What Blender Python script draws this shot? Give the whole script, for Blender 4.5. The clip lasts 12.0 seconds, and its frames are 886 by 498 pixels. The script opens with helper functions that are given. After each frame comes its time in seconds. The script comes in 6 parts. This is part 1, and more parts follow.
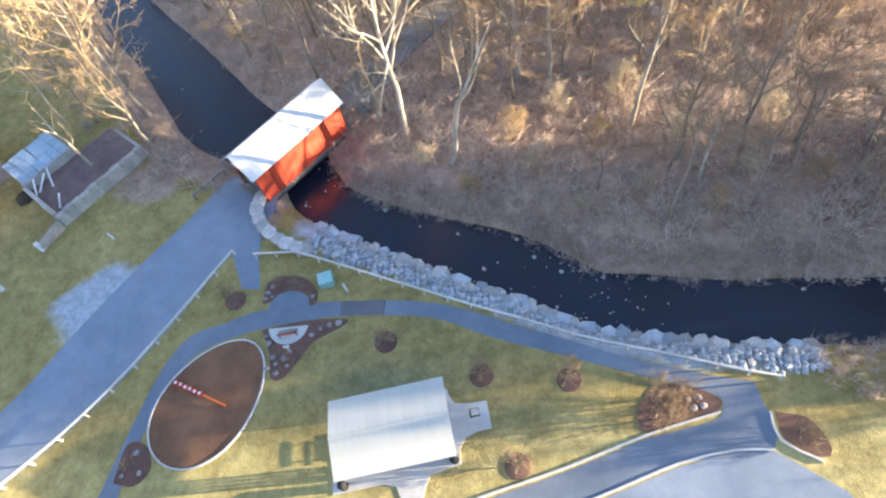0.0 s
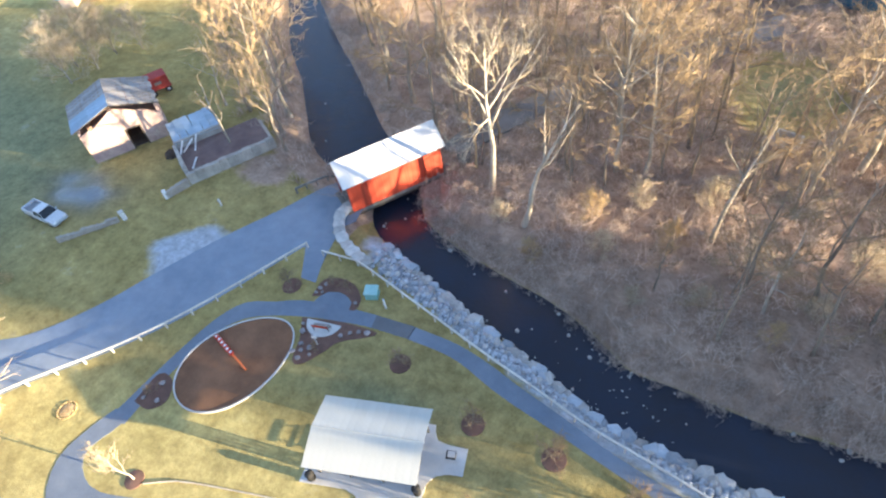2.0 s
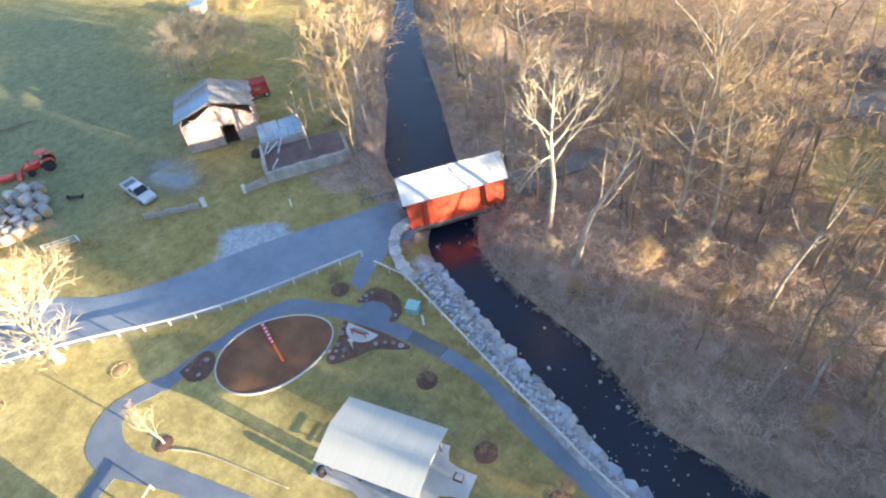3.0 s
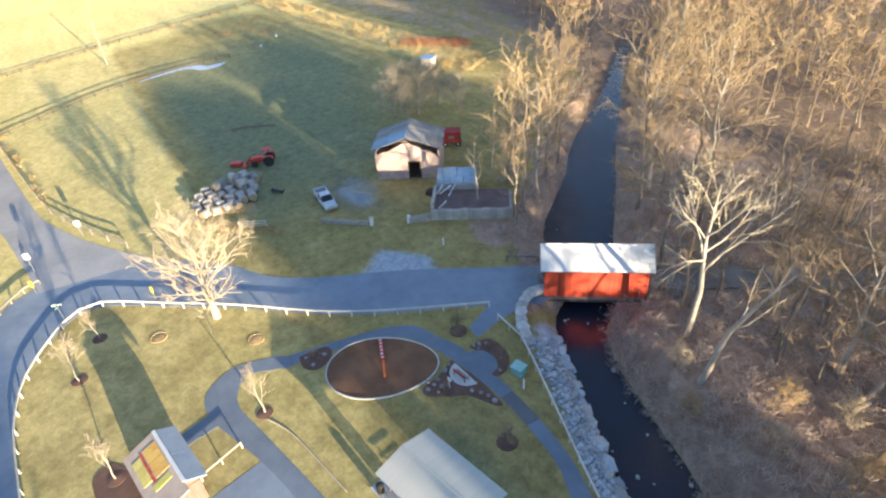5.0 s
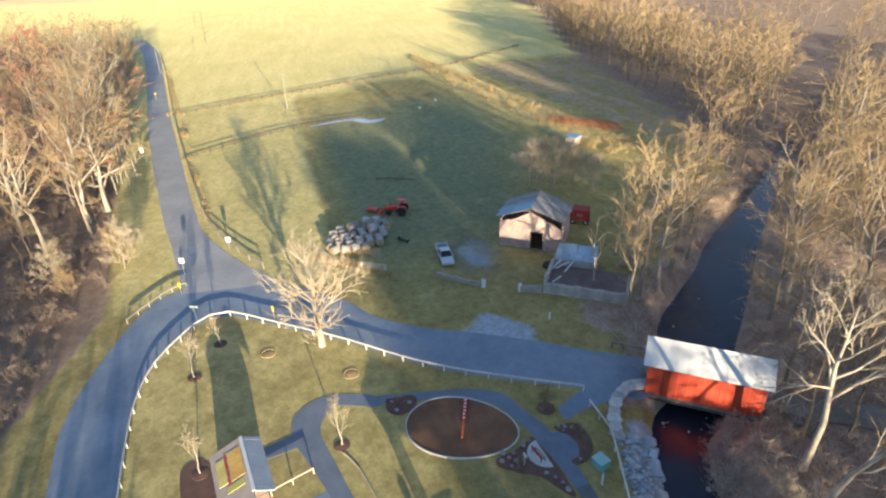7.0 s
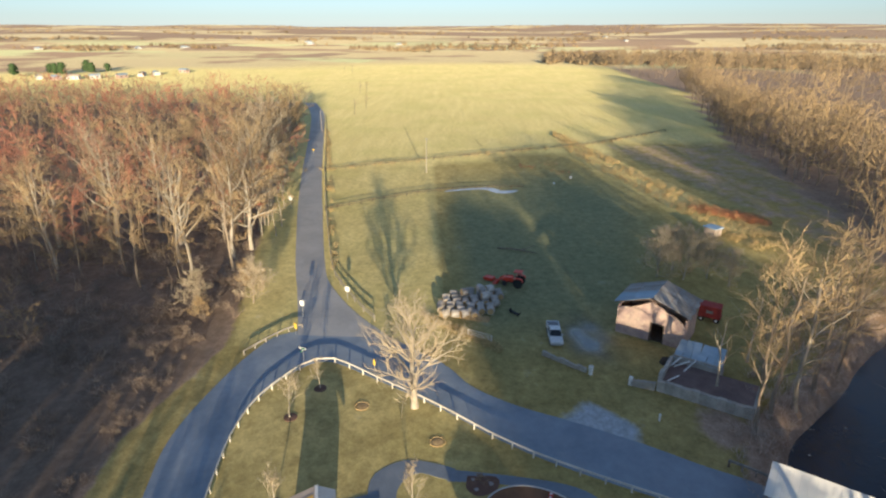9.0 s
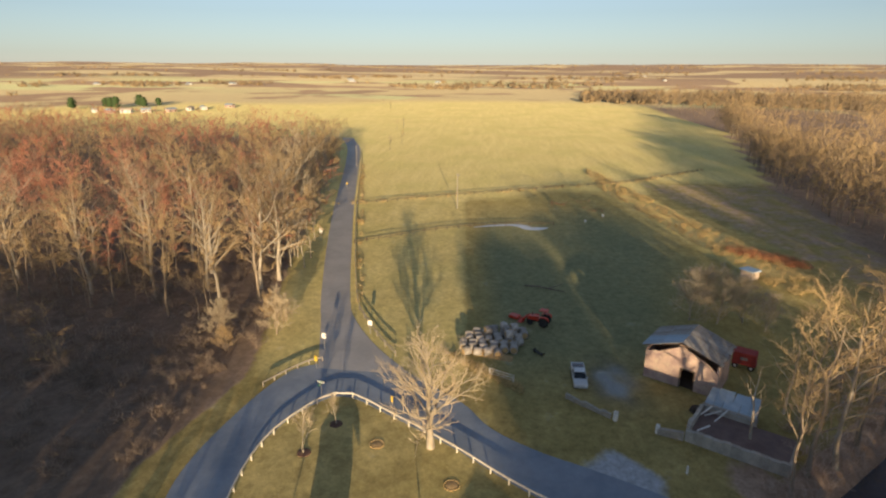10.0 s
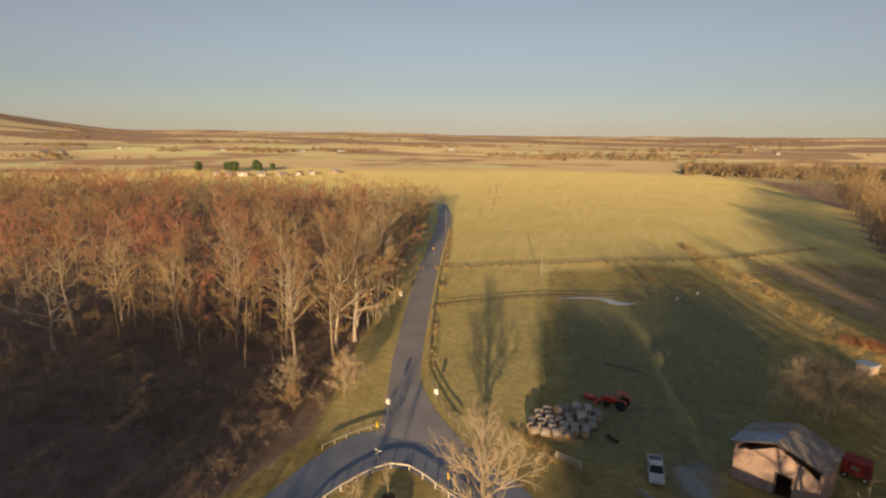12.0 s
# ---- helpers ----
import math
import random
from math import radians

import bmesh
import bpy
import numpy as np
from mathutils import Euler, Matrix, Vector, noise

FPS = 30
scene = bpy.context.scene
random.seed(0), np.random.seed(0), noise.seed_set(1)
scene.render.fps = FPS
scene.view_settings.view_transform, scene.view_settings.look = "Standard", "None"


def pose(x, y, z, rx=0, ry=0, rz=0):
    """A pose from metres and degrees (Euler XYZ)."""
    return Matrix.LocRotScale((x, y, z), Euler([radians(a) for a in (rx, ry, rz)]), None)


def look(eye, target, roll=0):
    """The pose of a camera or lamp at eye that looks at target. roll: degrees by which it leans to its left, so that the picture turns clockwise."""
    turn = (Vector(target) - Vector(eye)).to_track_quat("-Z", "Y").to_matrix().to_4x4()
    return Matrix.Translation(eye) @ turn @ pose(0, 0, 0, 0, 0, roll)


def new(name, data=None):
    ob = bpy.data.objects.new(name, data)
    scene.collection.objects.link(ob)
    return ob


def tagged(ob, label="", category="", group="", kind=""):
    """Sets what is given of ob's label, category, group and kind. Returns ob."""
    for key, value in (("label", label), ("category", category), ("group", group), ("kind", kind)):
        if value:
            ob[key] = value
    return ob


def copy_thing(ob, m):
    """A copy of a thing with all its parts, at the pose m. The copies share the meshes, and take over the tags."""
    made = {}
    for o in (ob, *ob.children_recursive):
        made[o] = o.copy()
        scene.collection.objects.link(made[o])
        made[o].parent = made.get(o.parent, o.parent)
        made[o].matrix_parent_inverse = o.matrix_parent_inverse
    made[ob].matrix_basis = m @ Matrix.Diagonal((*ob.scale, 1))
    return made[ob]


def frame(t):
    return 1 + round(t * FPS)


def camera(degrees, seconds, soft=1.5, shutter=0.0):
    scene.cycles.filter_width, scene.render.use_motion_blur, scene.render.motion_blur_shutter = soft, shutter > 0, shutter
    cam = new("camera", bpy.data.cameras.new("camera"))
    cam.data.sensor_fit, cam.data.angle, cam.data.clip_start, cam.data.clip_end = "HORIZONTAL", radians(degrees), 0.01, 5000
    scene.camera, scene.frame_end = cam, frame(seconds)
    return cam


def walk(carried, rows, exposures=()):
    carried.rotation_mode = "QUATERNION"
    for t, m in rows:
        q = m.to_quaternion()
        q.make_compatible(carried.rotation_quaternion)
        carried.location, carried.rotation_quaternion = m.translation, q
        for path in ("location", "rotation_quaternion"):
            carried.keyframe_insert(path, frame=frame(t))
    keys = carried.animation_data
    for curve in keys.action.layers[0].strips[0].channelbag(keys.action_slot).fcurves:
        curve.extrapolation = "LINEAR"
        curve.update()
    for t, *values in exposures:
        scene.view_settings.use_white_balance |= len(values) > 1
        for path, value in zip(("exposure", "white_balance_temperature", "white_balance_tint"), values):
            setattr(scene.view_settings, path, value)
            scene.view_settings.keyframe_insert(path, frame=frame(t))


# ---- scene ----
cam = camera(73.8, 12.0, soft=2.2)
PATH = [
    (0, (3.949, 1.722, 45.124), (3.617, 2.743, 43.437), -15.3),
    (0.5, (5.86, 1.1, 45.04), (5.435, 2.162, 43.4), -13.6),
    (1, (7.659, 0.584, 44.952), (7.133, 1.675, 43.36), -12.4),
    (1.5, (9.327, 0.241, 44.861), (8.696, 1.347, 43.318), -11.0),
    (2, (10.936, 0.054, 44.782), (10.192, 1.16, 43.291), -10.1),
    (2.5, (12.474, 0.029, 44.694), (11.612, 1.117, 43.254), -9.3),
    (3, (13.908, 0.153, 44.613), (12.917, 1.203, 43.229), -8.3),
    (5, (18.152, 1.54, 44.085), (16.689, 2.273, 42.936), -4.7),
    (5.5, (18.948, 1.864, 44.044), (17.414, 2.533, 42.949), -4.0),
    (6, (19.606, 2.313, 44.042), (18.004, 2.906, 43.002), -3.4),
    (6.5, (19.963, 2.829, 44.029), (18.291, 3.315, 43.045), -2.6),
    (8.5, (19.822, 5.064, 43.637), (17.977, 5.149, 42.872), -0.5),
    (9, (19.366, 5.719, 43.56), (17.496, 5.689, 42.852), -0.1),
    (9.5, (18.905, 6.439, 43.465), (17.015, 6.363, 42.816), 0.1),
    (10, (18.45, 7.304, 43.443), (16.547, 7.156, 42.846), 0.2),
    (10.5, (18.096, 8.194, 43.385), (16.179, 8.015, 42.844), 0.2),
    (11, (17.679, 8.953, 43.35), (15.754, 8.714, 42.863), 0.3),
    (11.5, (17.153, 9.7, 43.365), (15.231, 9.356, 42.932), 0.6),
    (12, (16.459, 10.452, 43.436), (14.552, 9.983, 43.054), 0.7),
]
EXPOSURES = [(0.0, 2.74, 5200, 9), (3.0, 2.56, 5150, 7), (5.5, 1.88, 5050, 6), (8.5, 1.18, 5050, 5), (10.5, 0.53, 6400, 13), (12.0, 0.25, 6900, 18)]
walk(cam, [(t, look(eye, target, roll)) for t, eye, target, roll in PATH], EXPOSURES)

# ---- light: low evening sun and clear sky ----
SUN_UP, SUN_WAY = 7.0, (-0.988, -0.154)
world = bpy.data.worlds.new("sky")
scene.world = world
world.use_nodes = True
wn = world.node_tree.nodes
sky = wn.new("ShaderNodeTexSky")
sky.sky_type, sky.sun_disc = "NISHITA", False
sky.sun_elevation, sky.sun_rotation = radians(SUN_UP), math.atan2(-SUN_WAY[0], -SUN_WAY[1])
sky.altitude, sky.air_density, sky.dust_density, sky.ozone_density = 300, 1.0, 0.1, 3.0
soft_sky = wn.new("ShaderNodeHueSaturation")
soft_sky.inputs["Saturation"].default_value = 0.53
world.node_tree.links.new(sky.outputs[0], soft_sky.inputs["Color"])
world.node_tree.links.new(soft_sky.outputs[0], wn["Background"].inputs[0])
wn["Background"].inputs[1].default_value = 0.09
sun_data = bpy.data.lights.new("sun", "SUN")
sun_data.energy, sun_data.angle, sun_data.color = 5.0, radians(0.6), (1.0, 0.7, 0.37)
sun = new("sun", sun_data)
up = math.tan(radians(SUN_UP))
sun.matrix_world = look((0, 0, 80), (SUN_WAY[0], SUN_WAY[1], 80 - up))


# ---- mesh building ----
class Build:
    """Gathers faces of one mesh."""

    def __init__(self):
        self.v, self.f = [], []

    def add(self, vs, fs):
        n = len(self.v)
        self.v += [tuple(p) for p in vs]
        self.f += [tuple(n + i for i in q) for q in fs]
        return self

    def box(self, c, s, rz=0.0, top=1.0, m=None):
        """A box of size s centred at c; top shrinks the upper face."""
        m = m or Matrix.Translation(c) @ Matrix.Rotation(radians(rz), 4, "Z")
        x, y, z = s[0] / 2, s[1] / 2, s[2] / 2
        vs = [m @ Vector((a * x * k, b * y * k, d * z)) for d, k in ((-1, 1), (1, top)) for a, b in ((-1, -1), (1, -1), (1, 1), (-1, 1))]
        return self.add(vs, [(3, 2, 1, 0), (4, 5, 6, 7), (0, 1, 5, 4), (1, 2, 6, 5), (2, 3, 7, 6), (3, 0, 4, 7)])

    def chamfer(self, c, s, e, rz=0.0):
        """A box with its vertical edges and upper rim cut by e."""
        x, y, z = s[0] / 2, s[1] / 2, s[2] / 2
        def ring(k, h):
            a, b, q = x - k, y - k, e
            return [(-a + q, -b, h), (a - q, -b, h), (a, -b + q, h), (a, b - q, h), (a - q, b, h), (-a + q, b, h), (-a, b - q, h), (-a, -b + q, h)]
        m = Matrix.Translation(c) @ Matrix.Rotation(radians(rz), 4, "Z")
        vs = [m @ Vector(p) for p in ring(0, -z) + ring(0, z - e) + ring(e * 0.7, z)]
        fs = [tuple(range(7, -1, -1)), tuple(range(16, 24))]
        for k in (0, 8):
            fs += [(k + i, k + (i + 1) % 8, k + 8 + (i + 1) % 8, k + 8 + i) for i in range(8)]
        return self.add(vs, fs)

    def beam(self, p, q, w, h):
        """A straight bar from p to q, w wide and h high."""
        p, q = Vector(p), Vector(q)
        d = (q - p).normalized()
        side = d.cross(Vector((0, 0, 1)))
        side = (side if side.length > 0.05 else Vector((1, 0, 0))).normalized() * w / 2
        rise = side.cross(d).normalized() * h / 2
        vs = [e + a * side + b * rise for e in (p, q) for a, b in ((-1, -1), (1, -1), (1, 1), (-1, 1))]
        return self.add(vs, [(0, 3, 2, 1), (4, 5, 6, 7), (0, 1, 5, 4), (1, 2, 6, 5), (2, 3, 7, 6), (3, 0, 4, 7)])

    def lathe(self, profile, n=12, c=(0, 0, 0), m=None):
        """Turns (radius, height) pairs about the vertical through c."""
        m = m or Matrix.Translation(c)
        vs = [m @ Vector((r * math.cos(2 * math.pi * i / n), r * math.sin(2 * math.pi * i / n), z)) for r, z in profile for i in range(n)]
        fs = [(k * n + i, k * n + (i + 1) % n, k * n + n + (i + 1) % n, k * n + n + i) for k in range(len(profile) - 1) for i in range(n)]
        fs += [tuple(range(n - 1, -1, -1)), tuple(range((len(profile) - 1) * n, len(profile) * n))]
        return self.add(vs, fs)

    def tube(self, pts, rs, n=6):
        pts = [Vector(p) for p in pts]
        vs = []
        for i, p in enumerate(pts):
            d = (pts[min(i + 1, len(pts) - 1)] - pts[max(i - 1, 0)]).normalized()
            a = d.orthogonal().normalized()
            b = d.cross(a)
            vs += [p + rs[i] * (math.cos(2 * math.pi * k / n) * a + math.sin(2 * math.pi * k / n) * b) for k in range(n)]
        fs = [(j * n + k, j * n + (k + 1) % n, j * n + n + (k + 1) % n, j * n + n + k) for j in range(len(pts) - 1) for k in range(n)]
        fs += [tuple(range(n - 1, -1, -1)), tuple(range((len(pts) - 1) * n, len(pts) * n))]
        return self.add(vs, fs)

    def prism(self, poly, z0, z1):
        """An upright slab over a counter-clockwise outline."""
        n = len(poly)
        vs = [(x, y, z0) for x, y in poly] + [(x, y, z1) for x, y in poly]
        return self.add(vs, [tuple(range(n - 1, -1, -1)), tuple(range(n, 2 * n))] + [(i, (i + 1) % n, n + (i + 1) % n, n + i) for i in range(n)])

    def side(self, outline, y0, y1):
        """A slab between y0 and y1 over an outline in x and z."""
        n = len(outline)
        vs = [(x, y0, z) for x, z in outline] + [(x, y1, z) for x, z in outline]
        return self.add(vs, [tuple(range(n)), tuple(range(2 * n - 1, n - 1, -1))] + [(i, n + i, n + (i + 1) % n, (i + 1) % n) for i in range(n)])

    def data(self, name, material, smooth=False):
        me = bpy.data.meshes.new(name)
        me.from_pydata(self.v, [], self.f)
        me.materials.append(material)
        if smooth:
            me.polygons.foreach_set("use_smooth", [True] * len(me.polygons))
        me.update()
        return me


def part(name, b, material, parent=None, label="", smooth=False, m=None):
    """One mesh object, under a thing or under a part. b: a Build or ready mesh data."""
    ob = new(name, b if isinstance(b, bpy.types.Mesh) else b.data(name, material, smooth))
    if parent:
        ob.parent = parent
    if m is not None:
        ob.matrix_basis = m
    return tagged(ob, label)


def thing(name, label, category, m, group="", kind=""):
    ob = new(name)
    ob.empty_display_size = 0.3
    ob.matrix_basis = m
    return tagged(ob, label, category, group, kind)


def fast_mesh(name, verts, tris, materials, index=None):
    me = bpy.data.meshes.new(name)
    me.vertices.add(len(verts))
    me.vertices.foreach_set("co", np.asarray(verts, np.float32).ravel())
    me.loops.add(len(tris) * 3)
    me.loops.foreach_set("vertex_index", np.asarray(tris, np.int32).ravel())
    me.polygons.add(len(tris))
    me.polygons.foreach_set("loop_start", np.arange(0, len(tris) * 3, 3, dtype=np.int32))
    for material in materials:
        me.materials.append(material)
    if index is not None:
        me.polygons.foreach_set("material_index", np.asarray(index, np.int32))
    me.update(calc_edges=True)
    return me


def smooth_line(pts, step=1.0):
    """Resamples a polyline (any number of columns) along a Catmull-Rom curve."""
    p = np.array(pts, float)
    p = np.vstack([2 * p[0] - p[1], p, 2 * p[-1] - p[-2]])
    out = []
    for i in range(1, len(p) - 2):
        a, b, c, d = p[i - 1:i + 3]
        n = max(2, int(np.linalg.norm((c - b)[:2]) / step))
        for u in np.arange(n) / n:
            out.append(0.5 * (2 * b + (c - a) * u + (2 * a - 5 * b + 4 * c - d) * u * u + (3 * b - a - 3 * c + d) * u ** 3))
    return np.array(out + [p[-2]])


# ---- materials ----
def shader(name):
    m = bpy.data.materials.new(name)
    m.use_nodes = True
    t = m.node_tree
    return m, t.nodes, t.links, t.nodes["Principled BSDF"]


def noise_node(n, l, where, scale, detail=4.0, rough=0.55, stretch=None):
    x = n.new("ShaderNodeTexNoise")
    x.inputs["Scale"].default_value, x.inputs["Detail"].default_value, x.inputs["Roughness"].default_value = scale, detail, rough
    if stretch:
        k = n.new("ShaderNodeMapping")
        k.inputs["Scale"].default_value = stretch
        l.new(where, k.inputs["Vector"])
        where = k.outputs[0]
    l.new(where, x.inputs["Vector"])
    return x.outputs["Fac"]


def remap(n, l, value, a, b, c=0.0, d=1.0):
    x = n.new("ShaderNodeMapRange")
    l.new(value, x.inputs["Value"])
    for key, val in zip(("From Min", "From Max", "To Min", "To Max"), (a, b, c, d)):
        x.inputs[key].default_value = val
    return x.outputs[0]


def blend(n, l, fac, a, b, mode="MIX"):
    x = n.new("ShaderNodeMix")
    x.data_type, x.blend_type = "RGBA", mode
    for socket, val in ((x.inputs[0], fac), (x.inputs[6], a), (x.inputs[7], b)):
        if isinstance(val, (int, float)):
            socket.default_value = val
        elif isinstance(val, tuple):
            socket.default_value = (*val, 1.0)
        else:
            l.new(val, socket)
    return x.outputs[2]


def bump(n, l, bsdf, height, strength, distance):
    x = n.new("ShaderNodeBump")
    x.inputs["Strength"].default_value, x.inputs["Distance"].default_value = strength, distance
    l.new(height, x.inputs["Height"])
    l.new(x.outputs[0], bsdf.inputs["Normal"])


def surf(name, a, b, scale=1.0, rough=0.85, metal=0.0, fine=25.0, relief=0.02, rand=0.15, stretch=None, contrast=0.18, wear=None, island=False, grain=0.28):
    """Colour a to b by large noise, darkened and lightened by fine noise, with wear patches and a shade of its own for each piece."""
    m, n, l, p = shader(name)
    where = n.new("ShaderNodeTexCoord").outputs["Object"]
    big = noise_node(n, l, where, scale, 5, 0.6, stretch)
    small = noise_node(n, l, where, fine, 3, 0.6, stretch)
    col = blend(n, l, remap(n, l, big, 0.5 - contrast, 0.5 + contrast), a, b)
    col = blend(n, l, 1.0, col, blend(n, l, small, (1 - grain,) * 3, (1 + grain,) * 3), "MULTIPLY")
    if wear:
        patch = noise_node(n, l, where, scale * 2.3, 6, 0.7)
        col = blend(n, l, remap(n, l, patch, 0.56, 0.66), col, wear)
    r = n.new("ShaderNodeNewGeometry").outputs["Random Per Island"] if island else n.new("ShaderNodeObjectInfo").outputs["Random"]
    val = remap(n, l, r, 0, 1, 1 - rand, 1 + rand)
    mul = n.new("ShaderNodeVectorMath")
    mul.operation = "SCALE"
    l.new(col, mul.inputs[0]), l.new(val, mul.inputs["Scale"])
    l.new(mul.outputs[0], p.inputs["Base Color"])
    l.new(remap(n, l, small, 0, 1, max(rough - 0.12, 0.03), min(rough + 0.12, 1)), p.inputs["Roughness"])
    p.inputs["Metallic"].default_value = metal
    if relief:
        bump(n, l, p, small, 0.6, relief)
    return m


def ground_material():
    """Lawn, pasture, straw field and leaf litter by layers, some painting sun and shade."""
    m, n, l, p = shader("ground")
    where = n.new("ShaderNodeNewGeometry").outputs["Position"]
    layer = {}
    for key in ("litter", "straw", "mud", "farland", "lush_shade", "stony", "wood_shade", "upland"):
        x = n.new("ShaderNodeAttribute")
        x.attribute_name = key
        layer[key] = x.outputs["Fac"]
    wide = noise_node(n, l, where, 0.035, 5, 0.6)
    mid = noise_node(n, l, where, 0.22, 5, 0.65)
    fine = noise_node(n, l, where, 2.2, 4, 0.7)
    tuft = noise_node(n, l, where, 7.0, 3, 0.7)
    rows = noise_node(n, l, where, 0.12, 3, 0.5, (0.25, 2.2, 1))
    grass = blend(n, l, remap(n, l, mid, 0.38, 0.64), (0.25, 0.208, 0.086), (0.395, 0.33, 0.142))
    grass = blend(n, l, remap(n, l, wide, 0.42, 0.6, 0, 0.55), grass, (0.3, 0.255, 0.094))
    # cooler green: lush spots, and tree shade put into the pasture's colour
    grass = blend(n, l, layer["lush_shade"], grass, blend(n, l, mid, (0.145, 0.17, 0.1), (0.215, 0.225, 0.13)))
    straw = blend(n, l, remap(n, l, rows, 0.35, 0.65), (0.62, 0.545, 0.25), (0.54, 0.468, 0.205))
    straw = blend(n, l, remap(n, l, wide, 0.45, 0.62, 0, 0.6), straw, (0.48, 0.437, 0.175))
    litter = blend(n, l, remap(n, l, mid, 0.35, 0.65), (0.32, 0.235, 0.18), (0.46, 0.36, 0.285))
    litter = blend(n, l, remap(n, l, fine, 0.45, 0.7), litter, (0.19, 0.138, 0.1))
    # shade under the dense woods, painted into the litter as a darker brown
    litter = blend(n, l, layer["wood_shade"], litter, blend(n, l, mid, (0.085, 0.066, 0.052), (0.15, 0.115, 0.09)))
    # wet mud, its base colour tinted blue for the sky it mirrors
    mud = blend(n, l, mid, (0.06, 0.08, 0.115), (0.11, 0.135, 0.175))
    patch = n.new("ShaderNodeTexVoronoi")
    patch.inputs["Scale"].default_value = 0.0032
    k = n.new("ShaderNodeMapping")
    k.inputs["Rotation"].default_value, k.inputs["Scale"].default_value = (0, 0, 0.5), (1.5, 0.8, 1)
    l.new(where, k.inputs["Vector"]), l.new(k.outputs[0], patch.inputs["Vector"])
    hue = n.new("ShaderNodeSeparateColor")
    l.new(patch.outputs["Color"], hue.inputs[0])
    far = blend(n, l, remap(n, l, hue.outputs[0], 0.3, 0.33), (0.22, 0.165, 0.12), (0.4, 0.345, 0.21))
    far = blend(n, l, remap(n, l, hue.outputs[1], 0.62, 0.66), far, (0.4, 0.41, 0.235))
    far = blend(n, l, remap(n, l, noise_node(n, l, where, 0.004, 5, 0.6), 0.53, 0.58), far, (0.24, 0.175, 0.125))
    patchy = n.new("ShaderNodeMath")
    patchy.operation = "MULTIPLY_ADD"
    l.new(mid, patchy.inputs[0])
    patchy.inputs[1].default_value = 0.5
    l.new(layer["straw"], patchy.inputs[2])
    col = blend(n, l, remap(n, l, patchy.outputs[0], 0.5, 1.0), grass, straw)
    edge = n.new("ShaderNodeMath")
    edge.operation = "MULTIPLY_ADD"
    l.new(mid, edge.inputs[0])
    edge.inputs[1].default_value = 0.9
    sub = n.new("ShaderNodeMath")
    sub.operation = "ADD"
    l.new(layer["litter"], sub.inputs[0])
    sub.inputs[1].default_value = -0.45
    l.new(sub.outputs[0], edge.inputs[2])
    col = blend(n, l, remap(n, l, edge.outputs[0], 0.4, 0.62), col, litter)
    col = blend(n, l, layer["mud"], col, mud)
    rock = blend(n, l, fine, (0.35, 0.39, 0.45), (0.43, 0.47, 0.53))
    ragged = n.new("ShaderNodeMath")
    ragged.operation = "ADD"
    l.new(layer["stony"], ragged.inputs[0]), l.new(remap(n, l, mid, 0.3, 0.7, -0.35, 0.35), ragged.inputs[1])
    col = blend(n, l, remap(n, l, ragged.outputs[0], 0.25, 0.95), col, rock)
    far = blend(n, l, layer["upland"], far, blend(n, l, remap(n, l, hue.outputs[2], 0.7, 0.74), (0.17, 0.13, 0.1), (0.34, 0.3, 0.2)))
    col = blend(n, l, layer["farland"], col, far)
    col = blend(n, l, 1.0, col, blend(n, l, fine, (0.6, 0.6, 0.6), (1.4, 1.4, 1.4)), "MULTIPLY")
    col = blend(n, l, 1.0, col, blend(n, l, tuft, (0.7, 0.7, 0.7), (1.3, 1.3, 1.3)), "MULTIPLY")
    col = blend(n, l, 1.0, col, blend(n, l, remap(n, l, noise_node(n, l, where, 0.75, 5, 0.7), 0.3, 0.7), (0.72, 0.7, 0.66), (1.26, 1.24, 1.2)), "MULTIPLY")
    l.new(col, p.inputs["Base Color"])
    l.new(remap(n, l, layer["mud"], 0.2, 0.8, 0.95, 0.16), p.inputs["Roughness"])
    l.new(remap(n, l, layer["mud"], 0.2, 0.8, 0.15, 0.7), p.inputs["Specular IOR Level"])
    p.inputs["Sheen Weight"].default_value, p.inputs["Sheen Roughness"].default_value = 0.9, 0.6
    l.new(col, p.inputs["Sheen Tint"])
    both = n.new("ShaderNodeMath")
    both.operation = "ADD"
    l.new(fine, both.inputs[0]), l.new(tuft, both.inputs[1])
    bump(n, l, p, both.outputs[0], 0.45, 0.1)
    return m


def paving(name, a, b, rough, seam=0.0):
    """Asphalt or concrete: fine grit, wheel-worn tone, patched stains."""
    m, n, l, p = shader(name)
    where = n.new("ShaderNodeNewGeometry").outputs["Position"]
    big, mid, grit = noise_node(n, l, where, 0.16, 5, 0.6), noise_node(n, l, where, 1.1, 5, 0.7), noise_node(n, l, where, 30, 3, 0.7)
    col = blend(n, l, remap(n, l, big, 0.38, 0.62), a, b)
    col = blend(n, l, 1.0, col, blend(n, l, mid, (0.82, 0.82, 0.82), (1.16, 1.16, 1.16)), "MULTIPLY")
    col = blend(n, l, 1.0, col, blend(n, l, grit, (0.75, 0.75, 0.75), (1.25, 1.25, 1.25)), "MULTIPLY")
    l.new(col, p.inputs["Base Color"])
    p.inputs["Roughness"].default_value = rough
    bump(n, l, p, grit, 0.4, 0.01)
    return m


